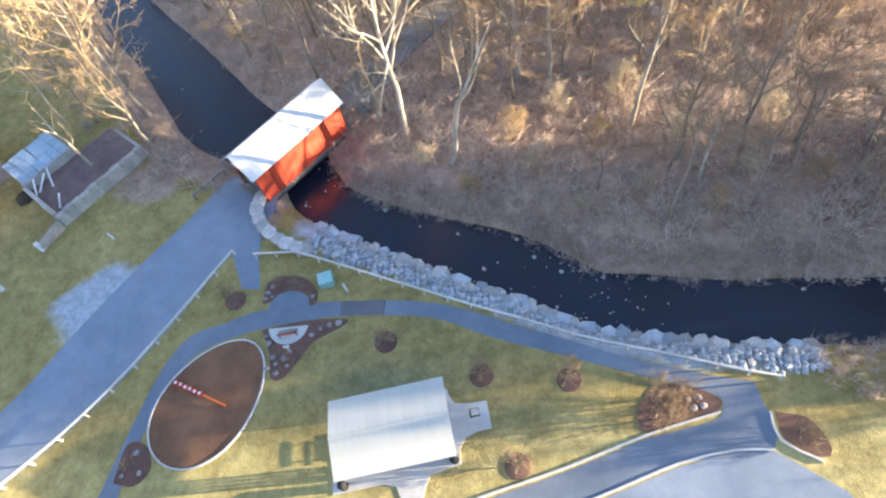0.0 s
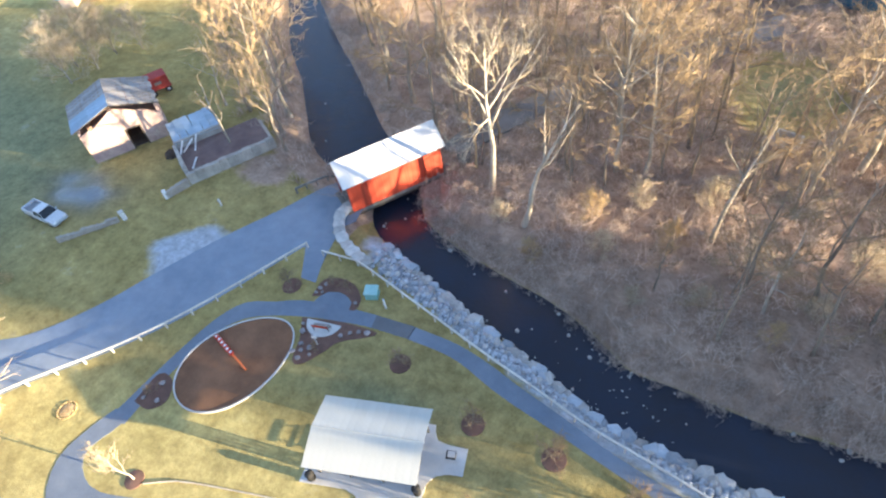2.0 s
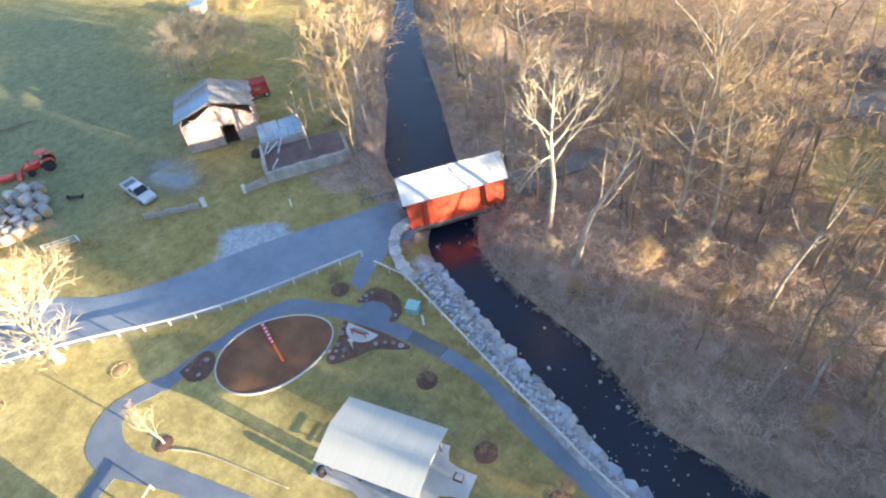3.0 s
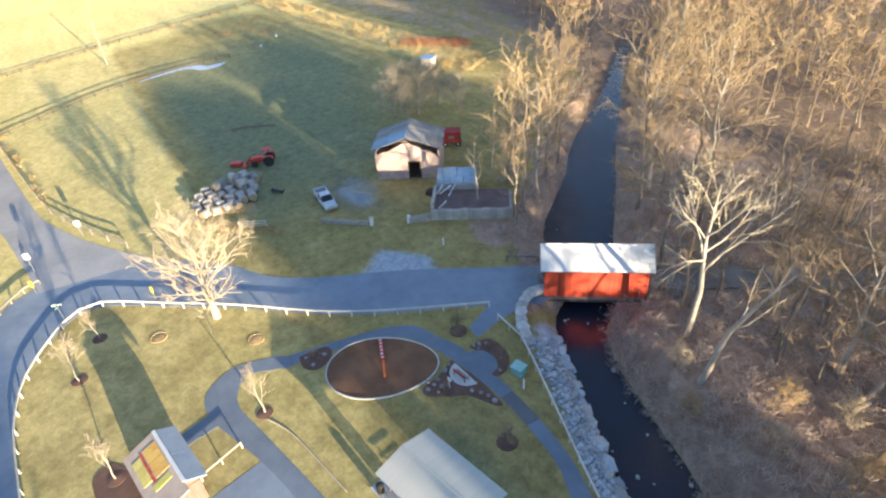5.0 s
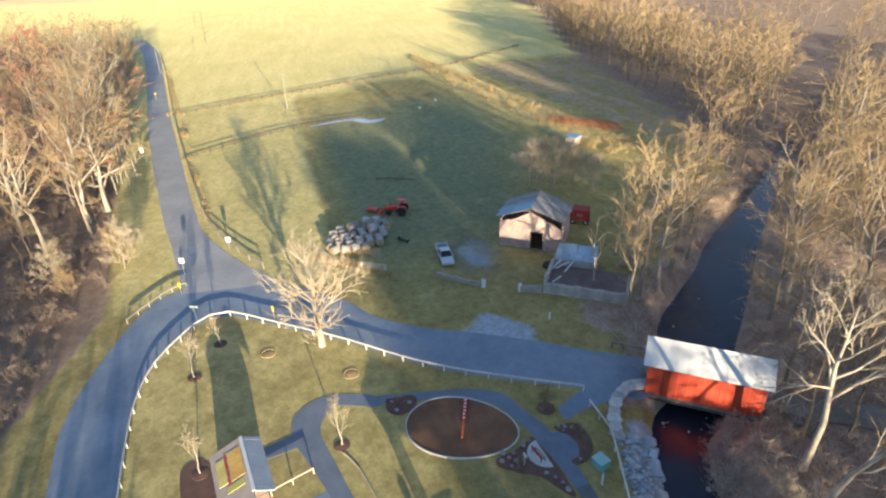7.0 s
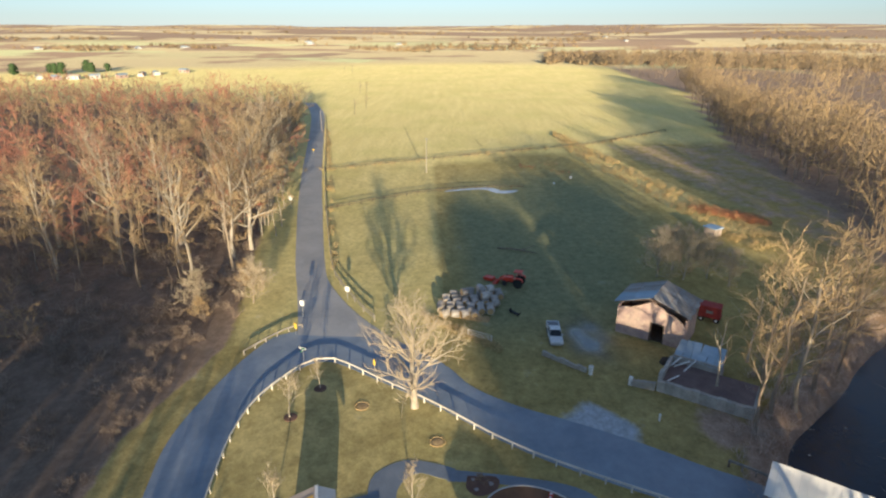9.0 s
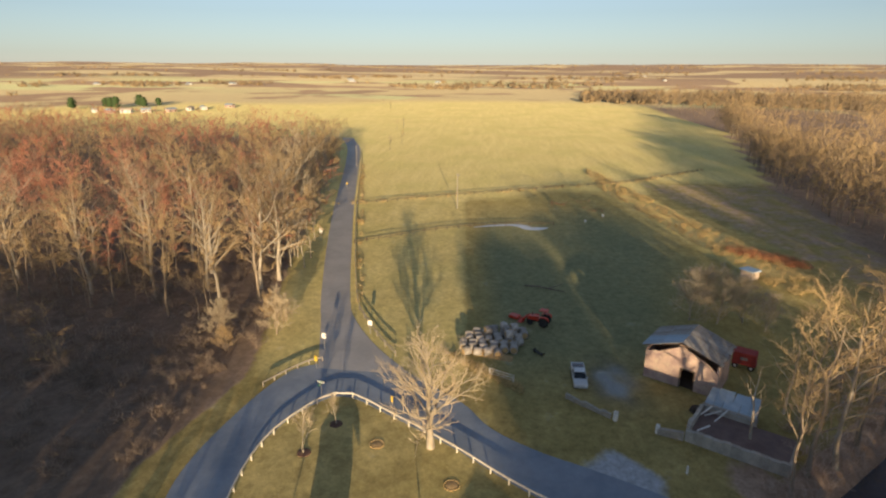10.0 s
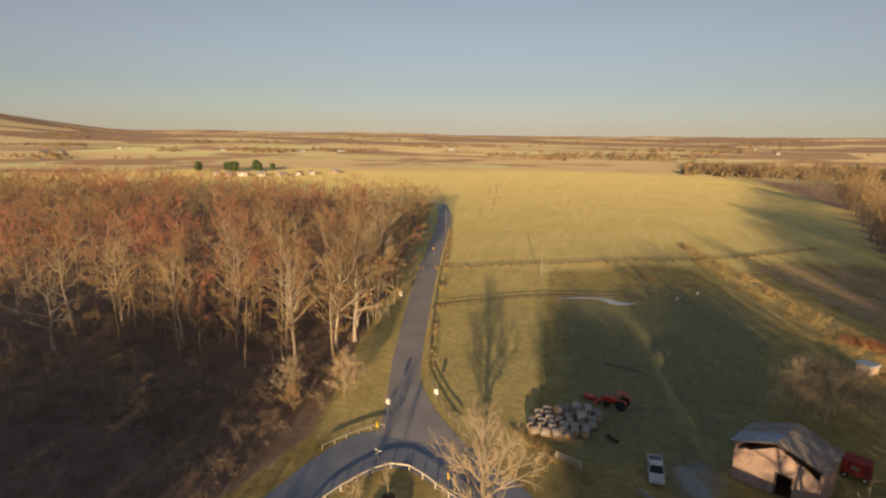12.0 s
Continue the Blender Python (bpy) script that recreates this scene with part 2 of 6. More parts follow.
def water_material():
    m, n, l, p = shader("water")
    where = n.new("ShaderNodeNewGeometry").outputs["Position"]
    deep = noise_node(n, l, where, 0.3, 4, 0.6)
    # the blue tone is mirrored sky put into the water's base colour
    l.new(blend(n, l, deep, (0.016, 0.026, 0.056), (0.021, 0.018, 0.018)), p.inputs["Base Color"])
    p.inputs["Roughness"].default_value, p.inputs["IOR"].default_value = 0.16, 1.33
    p.inputs["Specular IOR Level"].default_value = 0.85
    bump(n, l, p, noise_node(n, l, where, 2.4, 3, 0.6), 0.5, 0.06)
    return m


GROUND, WATER = ground_material(), water_material()
ASPHALT = paving("asphalt", (0.215, 0.258, 0.325), (0.29, 0.335, 0.405), 0.8)
# lane asphalt with warm sunlight put into its colour; ASPHALT holds blue shade
SUNLIT_ASPHALT = paving("sunlit_asphalt", (0.39, 0.378, 0.37), (0.47, 0.455, 0.44), 0.85)
PATH_ASPHALT = paving("path_asphalt", (0.155, 0.185, 0.235), (0.215, 0.248, 0.3), 0.85)
PATH_NEW = paving("fresh_path_asphalt", (0.125, 0.13, 0.14), (0.165, 0.168, 0.175), 0.85)
CONCRETE = paving("concrete", (0.56, 0.55, 0.53), (0.66, 0.65, 0.62), 0.85)
DIRT = paving("dirt_road", (0.2, 0.175, 0.15), (0.3, 0.27, 0.24), 0.95)
MULCH = surf("mulch", (0.15, 0.078, 0.04), (0.25, 0.13, 0.066), 0.35, 0.95, 0, 9, 0.05, 0.05)
MULCH_DARK = surf("dark_mulch", (0.12, 0.07, 0.052), (0.18, 0.105, 0.077), 0.9, 0.95, 0, 9, 0.05, 0.1)
WHITE_ROOF = surf("white_roof_metal", (0.7, 0.69, 0.67), (0.77, 0.76, 0.73), 0.5, 0.5, 0.0, 6, 0.0, 0.03, grain=0.06)
PALE_ROOF = surf("pale_roof_metal", (0.5, 0.5, 0.445), (0.58, 0.575, 0.515), 0.4, 0.8, 0.0, 6, 0.0, 0.03, grain=0.06)
RED_BOARD = surf("red_board", (0.44, 0.05, 0.02), (0.58, 0.095, 0.035), 0.8, 0.75, 0, 14, 0.01, 0.22, (6, 6, 0.5))
DARK_WOOD = surf("dark_timber", (0.06, 0.045, 0.035), (0.11, 0.085, 0.065), 1.2, 0.9, 0, 20, 0.01, 0.2)
PALE_RAIL = surf("bleached_rail_timber", (0.58, 0.55, 0.48), (0.7, 0.67, 0.6), 2.0, 0.8, 0, 22, 0.01, 0.1)
FENCE_WOOD = surf("fence_timber", (0.42, 0.37, 0.28), (0.56, 0.5, 0.4), 2.0, 0.85, 0, 22, 0.01, 0.15)
GREY_WOOD = surf("weathered_timber", (0.22, 0.2, 0.175), (0.33, 0.3, 0.26), 2.0, 0.9, 0, 22, 0.01, 0.2)
STONE_PALE = surf("pale_stone", (0.4, 0.39, 0.37), (0.54, 0.52, 0.48), 1.4, 0.9, 0, 9, 0.03, 0.25)
STONE_GREY = surf("grey_stone", (0.36, 0.4, 0.45), (0.52, 0.55, 0.58), 1.4, 0.9, 0, 9, 0.03, 0.3)
STONE_SMALL = surf("rubble", (0.32, 0.35, 0.39), (0.48, 0.5, 0.53), 0.9, 0.92, 0, 7, 0.03, 0.35, island=True)
MASONRY = surf("rubble_masonry", (0.36, 0.33, 0.29), (0.5, 0.47, 0.41), 1.2, 0.92, 0, 6, 0.04, 0.15)
STUCCO = surf("pink_block_wall", (0.4, 0.29, 0.27), (0.58, 0.44, 0.36), 0.6, 0.92, 0, 8, 0.03, 0.06, None, 0.12, (0.58, 0.5, 0.38))
TIN_BLUE = surf("weathered_tin", (0.33, 0.43, 0.53), (0.48, 0.57, 0.65), 0.7, 0.45, 0.25, 8, 0.01, 0.18, (1, 4, 1))
TIN_RUST = surf("rusty_tin", (0.3, 0.28, 0.26), (0.42, 0.41, 0.39), 0.8, 0.55, 0.3, 8, 0.01, 0.22, (1, 4, 1), 0.2, (0.27, 0.16, 0.09))
RED_PAINT = surf("red_paint", (0.55, 0.045, 0.02), (0.62, 0.07, 0.035), 2, 0.45, 0, 20, 0.0, 0.1)
ORANGE_PAINT = surf("orange_paint", (0.75, 0.16, 0.03), (0.8, 0.2, 0.04), 2, 0.5, 0, 20, 0.0, 0.05)
WHITE_PAINT = surf("white_paint", (0.74, 0.74, 0.72), (0.82, 0.81, 0.79), 2, 0.5, 0, 20, 0.0, 0.05)
CAR_PAINT = surf("pale_car_paint", (0.6, 0.63, 0.66), (0.66, 0.68, 0.7), 2, 0.25, 0.1, 20, 0.0, 0.03)
BLACK = surf("black_rubber", (0.02, 0.02, 0.02), (0.035, 0.034, 0.033), 3, 0.8, 0, 30, 0.005, 0.2)
GLASS = surf("tinted_glass", (0.02, 0.025, 0.03), (0.03, 0.035, 0.04), 2, 0.08, 0, 20, 0.0, 0.0)
STEEL = surf("galvanised_steel", (0.42, 0.43, 0.44), (0.52, 0.53, 0.53), 3, 0.45, 0.6, 20, 0.0, 0.1)
TEAL = surf("teal_plastic", (0.2, 0.4, 0.39), (0.28, 0.48, 0.46), 2, 0.5, 0, 20, 0.0, 0.05)
YELLOW = surf("yellow_sign_paint", (0.75, 0.5, 0.03), (0.8, 0.56, 0.05), 2, 0.5, 0, 20, 0.0, 0.05)
GREEN_SIGN = surf("green_sign_paint", (0.03, 0.22, 0.12), (0.04, 0.26, 0.14), 2, 0.5, 0, 20, 0.0, 0.05)
WRAP = surf("bale_wrap", (0.27, 0.24, 0.21), (0.54, 0.51, 0.47), 1.3, 0.6, 0, 7, 0.03, 0.38)
HAY = surf("hay", (0.4, 0.27, 0.12), (0.54, 0.39, 0.19), 2.5, 0.95, 0, 18, 0.05, 0.2)
BRUSH = surf("cut_brush", (0.52, 0.22, 0.1), (0.64, 0.34, 0.18), 0.6, 0.95, 0, 8, 0.03, 0.3, island=True)
TAN_ROOF = surf("tan_shingle", (0.42, 0.34, 0.28), (0.54, 0.45, 0.37), 0.7, 0.9, 0, 12, 0.02, 0.1)
BLUE_ROOF = surf("grey_blue_roof", (0.3, 0.34, 0.4), (0.42, 0.46, 0.5), 0.5, 0.6, 0, 10, 0.01, 0.05)
PANEL_ROOF = surf("golden_roof_panel", (0.62, 0.33, 0.07), (0.72, 0.5, 0.12), 0.9, 0.6, 0, 6, 0.01, 0.08)
BARK = surf("grey_bark", (0.2, 0.16, 0.12), (0.33, 0.27, 0.2), 1.5, 0.95, 0, 9, 0.03, 0.25, (1, 1, 0.3))
BARK_PALE = surf("sycamore_bark", (0.28, 0.24, 0.18), (0.52, 0.47, 0.39), 0.8, 0.9, 0, 5, 0.02, 0.12, (1, 1, 0.5))
TWIG = surf("bare_twigs", (0.25, 0.178, 0.102), (0.37, 0.28, 0.165), 0.3, 0.95, 0, 6, 0.0, 0.2)
TWIG_PALE = surf("pale_twigs", (0.44, 0.36, 0.24), (0.6, 0.51, 0.36), 0.3, 0.95, 0, 6, 0.0, 0.12)
TWIG_RED = surf("red_budded_twigs", (0.4, 0.16, 0.1), (0.53, 0.25, 0.16), 0.2, 0.95, 0, 4, 0.0, 0.2)
TWIG_ORANGE = surf("dry_tan_twigs", (0.41, 0.29, 0.145), (0.53, 0.395, 0.21), 0.2, 0.95, 0, 4, 0.0, 0.2)
# darker copy of SHRUB, with the wood's shade put into its colour
SHRUB_SHADED = surf("shaded_undergrowth", (0.25, 0.19, 0.14), (0.38, 0.3, 0.225), 0.12, 0.95, 0, 3, 0.0, 0.3, island=True)
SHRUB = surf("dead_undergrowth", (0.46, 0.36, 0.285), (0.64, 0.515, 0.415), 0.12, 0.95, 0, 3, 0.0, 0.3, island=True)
NEEDLES = surf("pine_needles", (0.03, 0.06, 0.02), (0.06, 0.1, 0.035), 0.4, 0.9, 0, 5, 0.0, 0.2)
WEEDS = surf("dry_weeds", (0.52, 0.38, 0.16), (0.64, 0.49, 0.24), 0.15, 0.95, 0, 4, 0.0, 0.25, island=True)

# ---- the stream's course: x, y, half width ----
STREAM = smooth_line([(-210, 225, 2), (-150, 172, 2), (-116, 140, 2), (-98, 118.5, 2), (-71.5, 89.5, 2.2), (-53, 68.3, 3.7), (-44.4, 60, 4.0), (-38, 53.2, 4.5), (-32.6, 47.6, 4.7), (-25.5, 43.2, 3.6), (-21.3, 40.2, 2.9),
                      (-19, 36.8, 2.9), (-16.3, 34.9, 2.6), (-11.3, 32.6, 2.7), (-5.5, 30.7, 2.9), (0, 29, 3.2), (4.5, 27, 3.1), (8.2, 24.9, 3.0), (13, 24.5, 3.1),
                      (19.5, 24.2, 2.9), (25, 24.4, 3.0), (31, 24.5, 3.0), (60, 26, 3), (120, 34, 3), (200, 40, 3)], 1.0)
WATER_LEVEL = -1.8


def stream_reach(x, y):
    """Distance past the water's edge (negative in the stream), and whether the place lies beyond the stream."""
    best = np.full(x.size, 1e9)
    beyond = np.zeros(x.size, bool)
    xs, ys = np.ravel(x), np.ravel(y)
    (ax, ay, aw), (bx, by, bw) = STREAM[:-1].T, STREAM[1:].T
    dx, dy = bx - ax, by - ay
    for i in range(0, x.size, 2000):
        px, py = xs[i:i + 2000, None] - ax, ys[i:i + 2000, None] - ay
        k = np.clip((px * dx + py * dy) / (dx * dx + dy * dy), 0, 1)
        d = np.hypot(px - k * dx, py - k * dy) - (aw + k * (bw - aw))
        j = np.argmin(d, 1)
        row = np.arange(len(j))
        best[i:i + 2000] = d[row, j]
        beyond[i:i + 2000] = (dx * py - dy * px)[row, j] > 0
    best, beyond = best.reshape(x.shape), beyond.reshape(x.shape)
    return best, beyond


def ease(v, a, b):
    k = np.clip((v - a) / (b - a), 0, 1)
    return k * k * (3 - 2 * k)


def ripple(x, y, size, seed=0):
    """Smooth random relief of about that size."""
    k = 2 * math.pi / size
    return (np.sin(k * (x * 0.8 + y * 0.5) + seed) + np.sin(k * (y * 0.9 - x * 0.35) * 1.3 + 2 * seed + 1) + np.sin(k * (x * 0.55 - y * 0.75) * 0.7 + 3 * seed)) / 3


def height(x, y):
    """The ground's height."""
    x, y = np.asarray(x, float), np.asarray(y, float)
    d, beyond = stream_reach(x, y)
    r = np.hypot(x, y)
    flat = np.where(beyond, 0.25 * ripple(x, y, 17) * ease(d, 4, 14), 0.0)
    wide = np.where(beyond, 4.5, 2.4)
    z = -2.4 + (2.4 + flat) * ease(d, np.where(beyond, -2.2, -1.2), wide)
    far = ease(r, 1300, 4600)
    z = z + far * (42 + 14 * ripple(x, y, 2100, 3) + 5 * ripple(x, y, 700, 1))
    bearing = np.degrees(np.arctan2(-y, -x))
    hill = ease(bearing, 40.5, 56) * ease(r, 2500, 4300)
    return z + hill * 150


def axis_steps(fine_a, fine_b, step, reach, grow=1.13):
    mid = list(np.arange(fine_a, fine_b + 0.01, step))
    up, down, s = [], [], step
    while (up[-1] if up else fine_b) < reach or (down[-1] if down else fine_a) > -reach:
        s = min(s * grow, 220)
        up.append((up[-1] if up else fine_b) + s)
        down.append((down[-1] if down else fine_a) - s)
    return np.array(down[::-1] + mid + up)


gx, gy = axis_steps(-62, 42, 0.8, 4600), axis_steps(-30, 78, 0.8, 4600)
GX, GY = np.meshgrid(gx, gy)
GZ = height(GX, GY)
nx, ny = len(gx), len(gy)
i0 = (np.arange(ny - 1)[:, None] * nx + np.arange(nx - 1)[None, :]).ravel()
tris = np.concatenate([np.stack([i0, i0 + 1, i0 + nx + 1], 1), np.stack([i0, i0 + nx + 1, i0 + nx], 1)])
me = fast_mesh("ground", np.stack([GX.ravel(), GY.ravel(), GZ.ravel()], 1), tris, [GROUND])
me.polygons.foreach_set("use_smooth", [True] * len(me.polygons))
reach, beyond = stream_reach(GX, GY)
in_north = ease(GY - np.interp(GX, [-720, -560, -409, -268, -216, -150, -116, -80, -60], [172, 170, 168, 126, 112, 103, 97, 84, 72]), 0, 6) * (GX < -60)
woods_east = np.where(beyond & (GX > -75), 1 - ease(GY - np.where(GX < 8, 250, 100 + 0.2 * GX), 0, 12), 0) * ease(reach, -1, 1)
banks = (1 - ease(reach, 2.5, 6)) * np.where(GX < -22, 1, 0)
road_w = -20.5 + (GX + 66) * 0.208          # the western edge of the lane to the fields
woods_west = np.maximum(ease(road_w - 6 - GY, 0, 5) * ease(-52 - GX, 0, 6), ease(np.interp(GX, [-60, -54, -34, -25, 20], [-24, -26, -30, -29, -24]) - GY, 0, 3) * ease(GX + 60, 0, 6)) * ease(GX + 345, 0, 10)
clearing = ease(9 - np.hypot((GX - 16) / 1.0, (GY - 70) / 1.3), 0, 4)
litter = np.clip(np.maximum.reduce([woods_east * (1 - clearing), banks, woods_west, in_north]), 0, 1)
litter = np.where((GX < -700), 0, litter)
litter = np.maximum(litter, 0.5 * ease(GY - (75 + 0.19 * (GX + 130)), 0, 6) * ease(-84 - GX, 0, 6) * ease(GX + 240, 0, 40))
litter = np.maximum(litter, 0.85 * np.exp(-((GX + 37.5) / 5.5) ** 2 - ((GY - 37.5) / 4.0) ** 2))
straw = ease(-165 - (GX + 0.31 * (GY + 35)), 0, 8) * (1 - litter)
strip = np.exp(-((GY - (66 - (GX + 130) * -0.19)) / 7.0) ** 2) * ease(-100 - GX, 0, 15)
# tan dry lawn, with the gold of low sun put into its colour
lawn_dry_and_sun = 0.42 * ease(15 + 0.1 * (GX + 10) - GY, 0, 5) * ease(GX + 52, 0, 4) * ease(40 - GX, 0, 5) * ease(GY + 24, 0, 4)
# sunlit pasture painted as straw, up to the edge of the tree shade
dry = 0.62 * ease(6.5 + 0.045 * (GX + 60) - GY, 0, 3) * ease(-52 - GX, 0, 6) * (1 - litter)
straw = np.clip(np.maximum.reduce([straw, dry, lawn_dry_and_sun * (1 - litter)]) + strip * ease(GX + 240, 0, 30), 0, 1)
off = (GX + 35) * -0.86 + (GY - 26.5) * 0.51      # metres beyond the lane's far edge
along = (GX + 38.5) * 0.51 + (GY - 23.5) * 0.86
verge = ease(along, -5.0, -1.5) * (1 - ease(along, 2.0, 6.5)) * (1 - ease(off + 0.35 * along, 2.2, 5.0)) * ease(off, -2, -0.5)
rip = ease(reach, -0.5, 0.5) * (1 - ease(reach, 2.3, 3.0)) * ~beyond * ease(GX + 21, 0, 2) * ease(25 - GX, 0, 2)
stony = np.clip(np.maximum(verge * 1.5, rip), 0, 1)
mud = np.clip(np.exp(-(((GX + 58.5) / 5.5) ** 2 + ((GY - 26) / 3.2) ** 2) * 1.2) * (1.0 + 0.5 * ripple(GX, GY, 4.5, 2)), 0, 0.95)
# first term paints the pasture's tree shade; the other two are lush grass
lush_shade = 0.8 * ease(-44 - GX - 0.3 * GY, 0, 22) * ease(GX + 175, 0, 40) * ease(GY - 6 - 0.045 * (GX + 60), 0, 7) * ease(58 - 0.2 * (GX + 120) - GY, 0, 16) + 0.8 * np.exp(-(((GX + 8) / 6) ** 2 + ((GY - 16) / 2) ** 2)) + 0.8 * np.exp(-(((GX - 17) / 5) ** 2 + ((GY - 69) / 6) ** 2))
# the last layer darkens the litter where the woods shade their floor
for key, values in (("litter", litter), ("straw", straw), ("mud", mud), ("farland", ease(np.hypot(GX, GY), 690, 730)), ("lush_shade", np.clip(lush_shade, 0, 0.85)), ("stony", stony), ("upland", ease(np.hypot(GX, GY) + 260 * ripple(GX, GY, 900, 4), 1500, 2300)), ("wood_shade", np.maximum.reduce([0.75 * woods_west, 0.6 * in_north, 0.6 * ease(GY, 72, 92) * litter]))):
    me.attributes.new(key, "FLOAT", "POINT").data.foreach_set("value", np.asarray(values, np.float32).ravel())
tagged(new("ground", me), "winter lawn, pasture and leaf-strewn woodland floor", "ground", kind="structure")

# water surface, as wide as the channel
b = Build()
w = STREAM[::2]
dirs = np.gradient(w[:, :2], axis=0)
dirs /= np.linalg.norm(dirs, axis=1)[:, None]
for (x, y, half), (dx, dy) in zip(w, dirs):
    b.v += [(x - dy * (half + 1.3), y + dx * (half + 1.3), WATER_LEVEL), (x + dy * (half + 1.3), y - dx * (half + 1.3), WATER_LEVEL)]
b.f = [(2 * i + 1, 2 * i + 3, 2 * i + 2, 2 * i) for i in range(len(w) - 1)]
tagged(part("water", b, WATER), "dark still creek water between stony banks", "creek", kind="structure")


def ribbon(name, left, right, z, material, label, category, thick=0.12, step=1.0):
    """A paved strip between two edge lines, with a little thickness."""
    left, right = np.array(left, float), np.array(right, float)
    n = max(len(left), 2)
    L, R = smooth_line(left, step), smooth_line(right, step)
    m = max(len(L), len(R))
    at = lambda p: np.stack([np.interp(np.linspace(0, len(p) - 1, m), np.arange(len(p)), p[:, k]) for k in (0, 1)], 1)
    L, R = at(L), at(R)
    b = Build()
    for (ax, ay), (bx, by) in zip(L, R):
        b.v += [(ax, ay, z), (bx, by, z), (ax, ay, z - thick), (bx, by, z - thick)]
    for i in range(m - 1):
        k = 4 * i
        b.f += [(k, k + 1, k + 5, k + 4), (k + 2, k, k + 4, k + 6), (k + 1, k + 3, k + 7, k + 5)]
    return tagged(part(name, b, material), label, category, kind="structure")


# ---- roads ----
ribbon("road", [(-22.6, 37.6), (-27.5, 38.2), (-31.5, 32.0), (-35.0, 26.5), (-38.4, 20.2), (-41.6, 13.7), (-45.6, 8.4), (-51.0, 4.6), (-58, -3.0), (-63.0, -7.6)],
       [(-22.2, 33.6), (-24.2, 30.5), (-25.8, 27.8), (-28.9, 21.4), (-31.9, 15.9), (-35.6, 10.6), (-41.3, 3.9), (-46.9, -4.0), (-50.6, -9.0), (-52.5, -12.5)],
       0.03, ASPHALT, "worn grey asphalt lane leading to the covered bridge", "road")
ribbon("road_south", [(-62.5, -7.4), (-59.5, -18.9), (-54.3, -22.5), (-43.6, -25.1), (-34.2, -26.0), (-25.0, -24.6), (-8, -22), (20, -19), (60, -17)],
       [(-46.5, -3.4), (-51.4, -11.4), (-48.1, -15.9), (-42.0, -18.6), (-35.7, -19.4), (-28.6, -18.9), (-8, -16.2), (20, -13), (60, -11)],
       0.036, ASPHALT, "grey asphalt lane curving round the park lawn", "road")
ribbon("road_north", [(-58.8, -17.4), (-66, -19.2), (-77.5, -22.2), (-86, -24.6), (-121.7, -33.0), (-160, -41.2), (-198, -48.6), (-247, -58.2), (-300, -70), (-345, -84)],
       [(-58.0, -3.2), (-66, -9.6), (-76, -15.4), (-86, -18.8), (-121.2, -26.6), (-160, -34.8), (-198, -42.3), (-247, -51.8), (-300, -63), (-345, -77)],
       0.042, SUNLIT_ASPHALT, "long straight asphalt lane beside the wood", "road", 0.12, 3.0)
ribbon("road_far_bank", [(-18.6, 47.6), (-17.6, 51.4), (-14.8, 56.2), (-9.8, 63.4), (-4.4, 69.2), (4.0, 77.0), (14, 88)],
       [(-14.6, 45.6), (-14.2, 49.6), (-11.4, 54.2), (-6.8, 60.8), (-1.8, 66.0), (6.2, 73.4), (16, 84)],
       0.3, DIRT, "pale dirt road climbing away beyond the bridge", "road", 0.5)

# ---- park paths ----
U = [(-30.4, 5.2), (-29.9, 9.0), (-29.3, 13.0), (-28.4, 17.2), (-26.8, 20.0), (-23.8, 21.3), (-21.5, 22.4), (-16.6, 23.3), (-13.8, 23.6), (-9.9, 23.8)]
D = [(-28.6, 5.4), (-28.5, 9.0), (-28.0, 12.8), (-27.3, 16.0), (-25.8, 18.3), (-23.4, 19.7), (-20.0, 20.9), (-16.2, 21.75), (-13.5, 22.2), (-9.9, 22.4)]
ribbon("path_1", U, D, 0.02, PATH_ASPHALT, "narrow asphalt footpath round the play area", "path")
ribbon("path_2", [(-13.6, 23.62), (-9.9, 23.8), (-9.6, 23.8)], [(-13.4, 22.25), (-9.9, 22.42), (-9.6, 22.42)], 0.026, PATH_NEW, "darker patched stretch of asphalt footpath", "path")
ribbon("path_3", [(-9.7, 23.8), (-5.1, 23.6), (-1.2, 22.7), (1.2, 21.9), (5.8, 20.6), (10.1, 19.3), (16.9, 17.9), (19.3, 17.7)],
       [(-9.7, 22.4), (-5.0, 22.2), (-1.1, 20.9), (1.3, 20.2), (5.7, 19.2), (10.0, 18.1), (14.0, 17.2), (16.7, 16.4)], 0.02, PATH_ASPHALT, "asphalt footpath along the creek wall", "path")
ribbon("path_4", [(16.5, 17.0), (16.8, 14.9), (11.6, 13.1), (5.6, 10.4), (-0.4, 8.0), (-5, 6.2)], [(19.4, 17.6), (19.9, 12.8), (13.4, 11.4), (7.5, 8.7), (1.0, 6.2), (-3, 4.4)], 0.024, PATH_ASPHALT, "asphalt walk beside the car park", "path")
ribbon("path_5", [(-30.45, 6.2), (-31.2, 4.2), (-31.7, 0.8), (-29.6, -2.2), (-26.2, -2.5), (-22.7, -1.1), (-17.3, 1.0), (-8, 3.6)], [(-28.65, 6.2), (-29.2, 4.2), (-29.9, 2.2), (-28.4, 0.7), (-26.0, 0.3), (-21.8, 1.5), (-16.6, 3.0), (-8, 5.4)], 0.028, PATH_ASPHALT, "asphalt footpath crossing the lawn to the car park", "path")
ribbon("path_6", [(-25.5, -5.9), (-26.9, -1.9)], [(-24.0, -5.3), (-25.0, -1.5)], 0.033, PATH_ASPHALT, "short asphalt spur to the small building", "path")
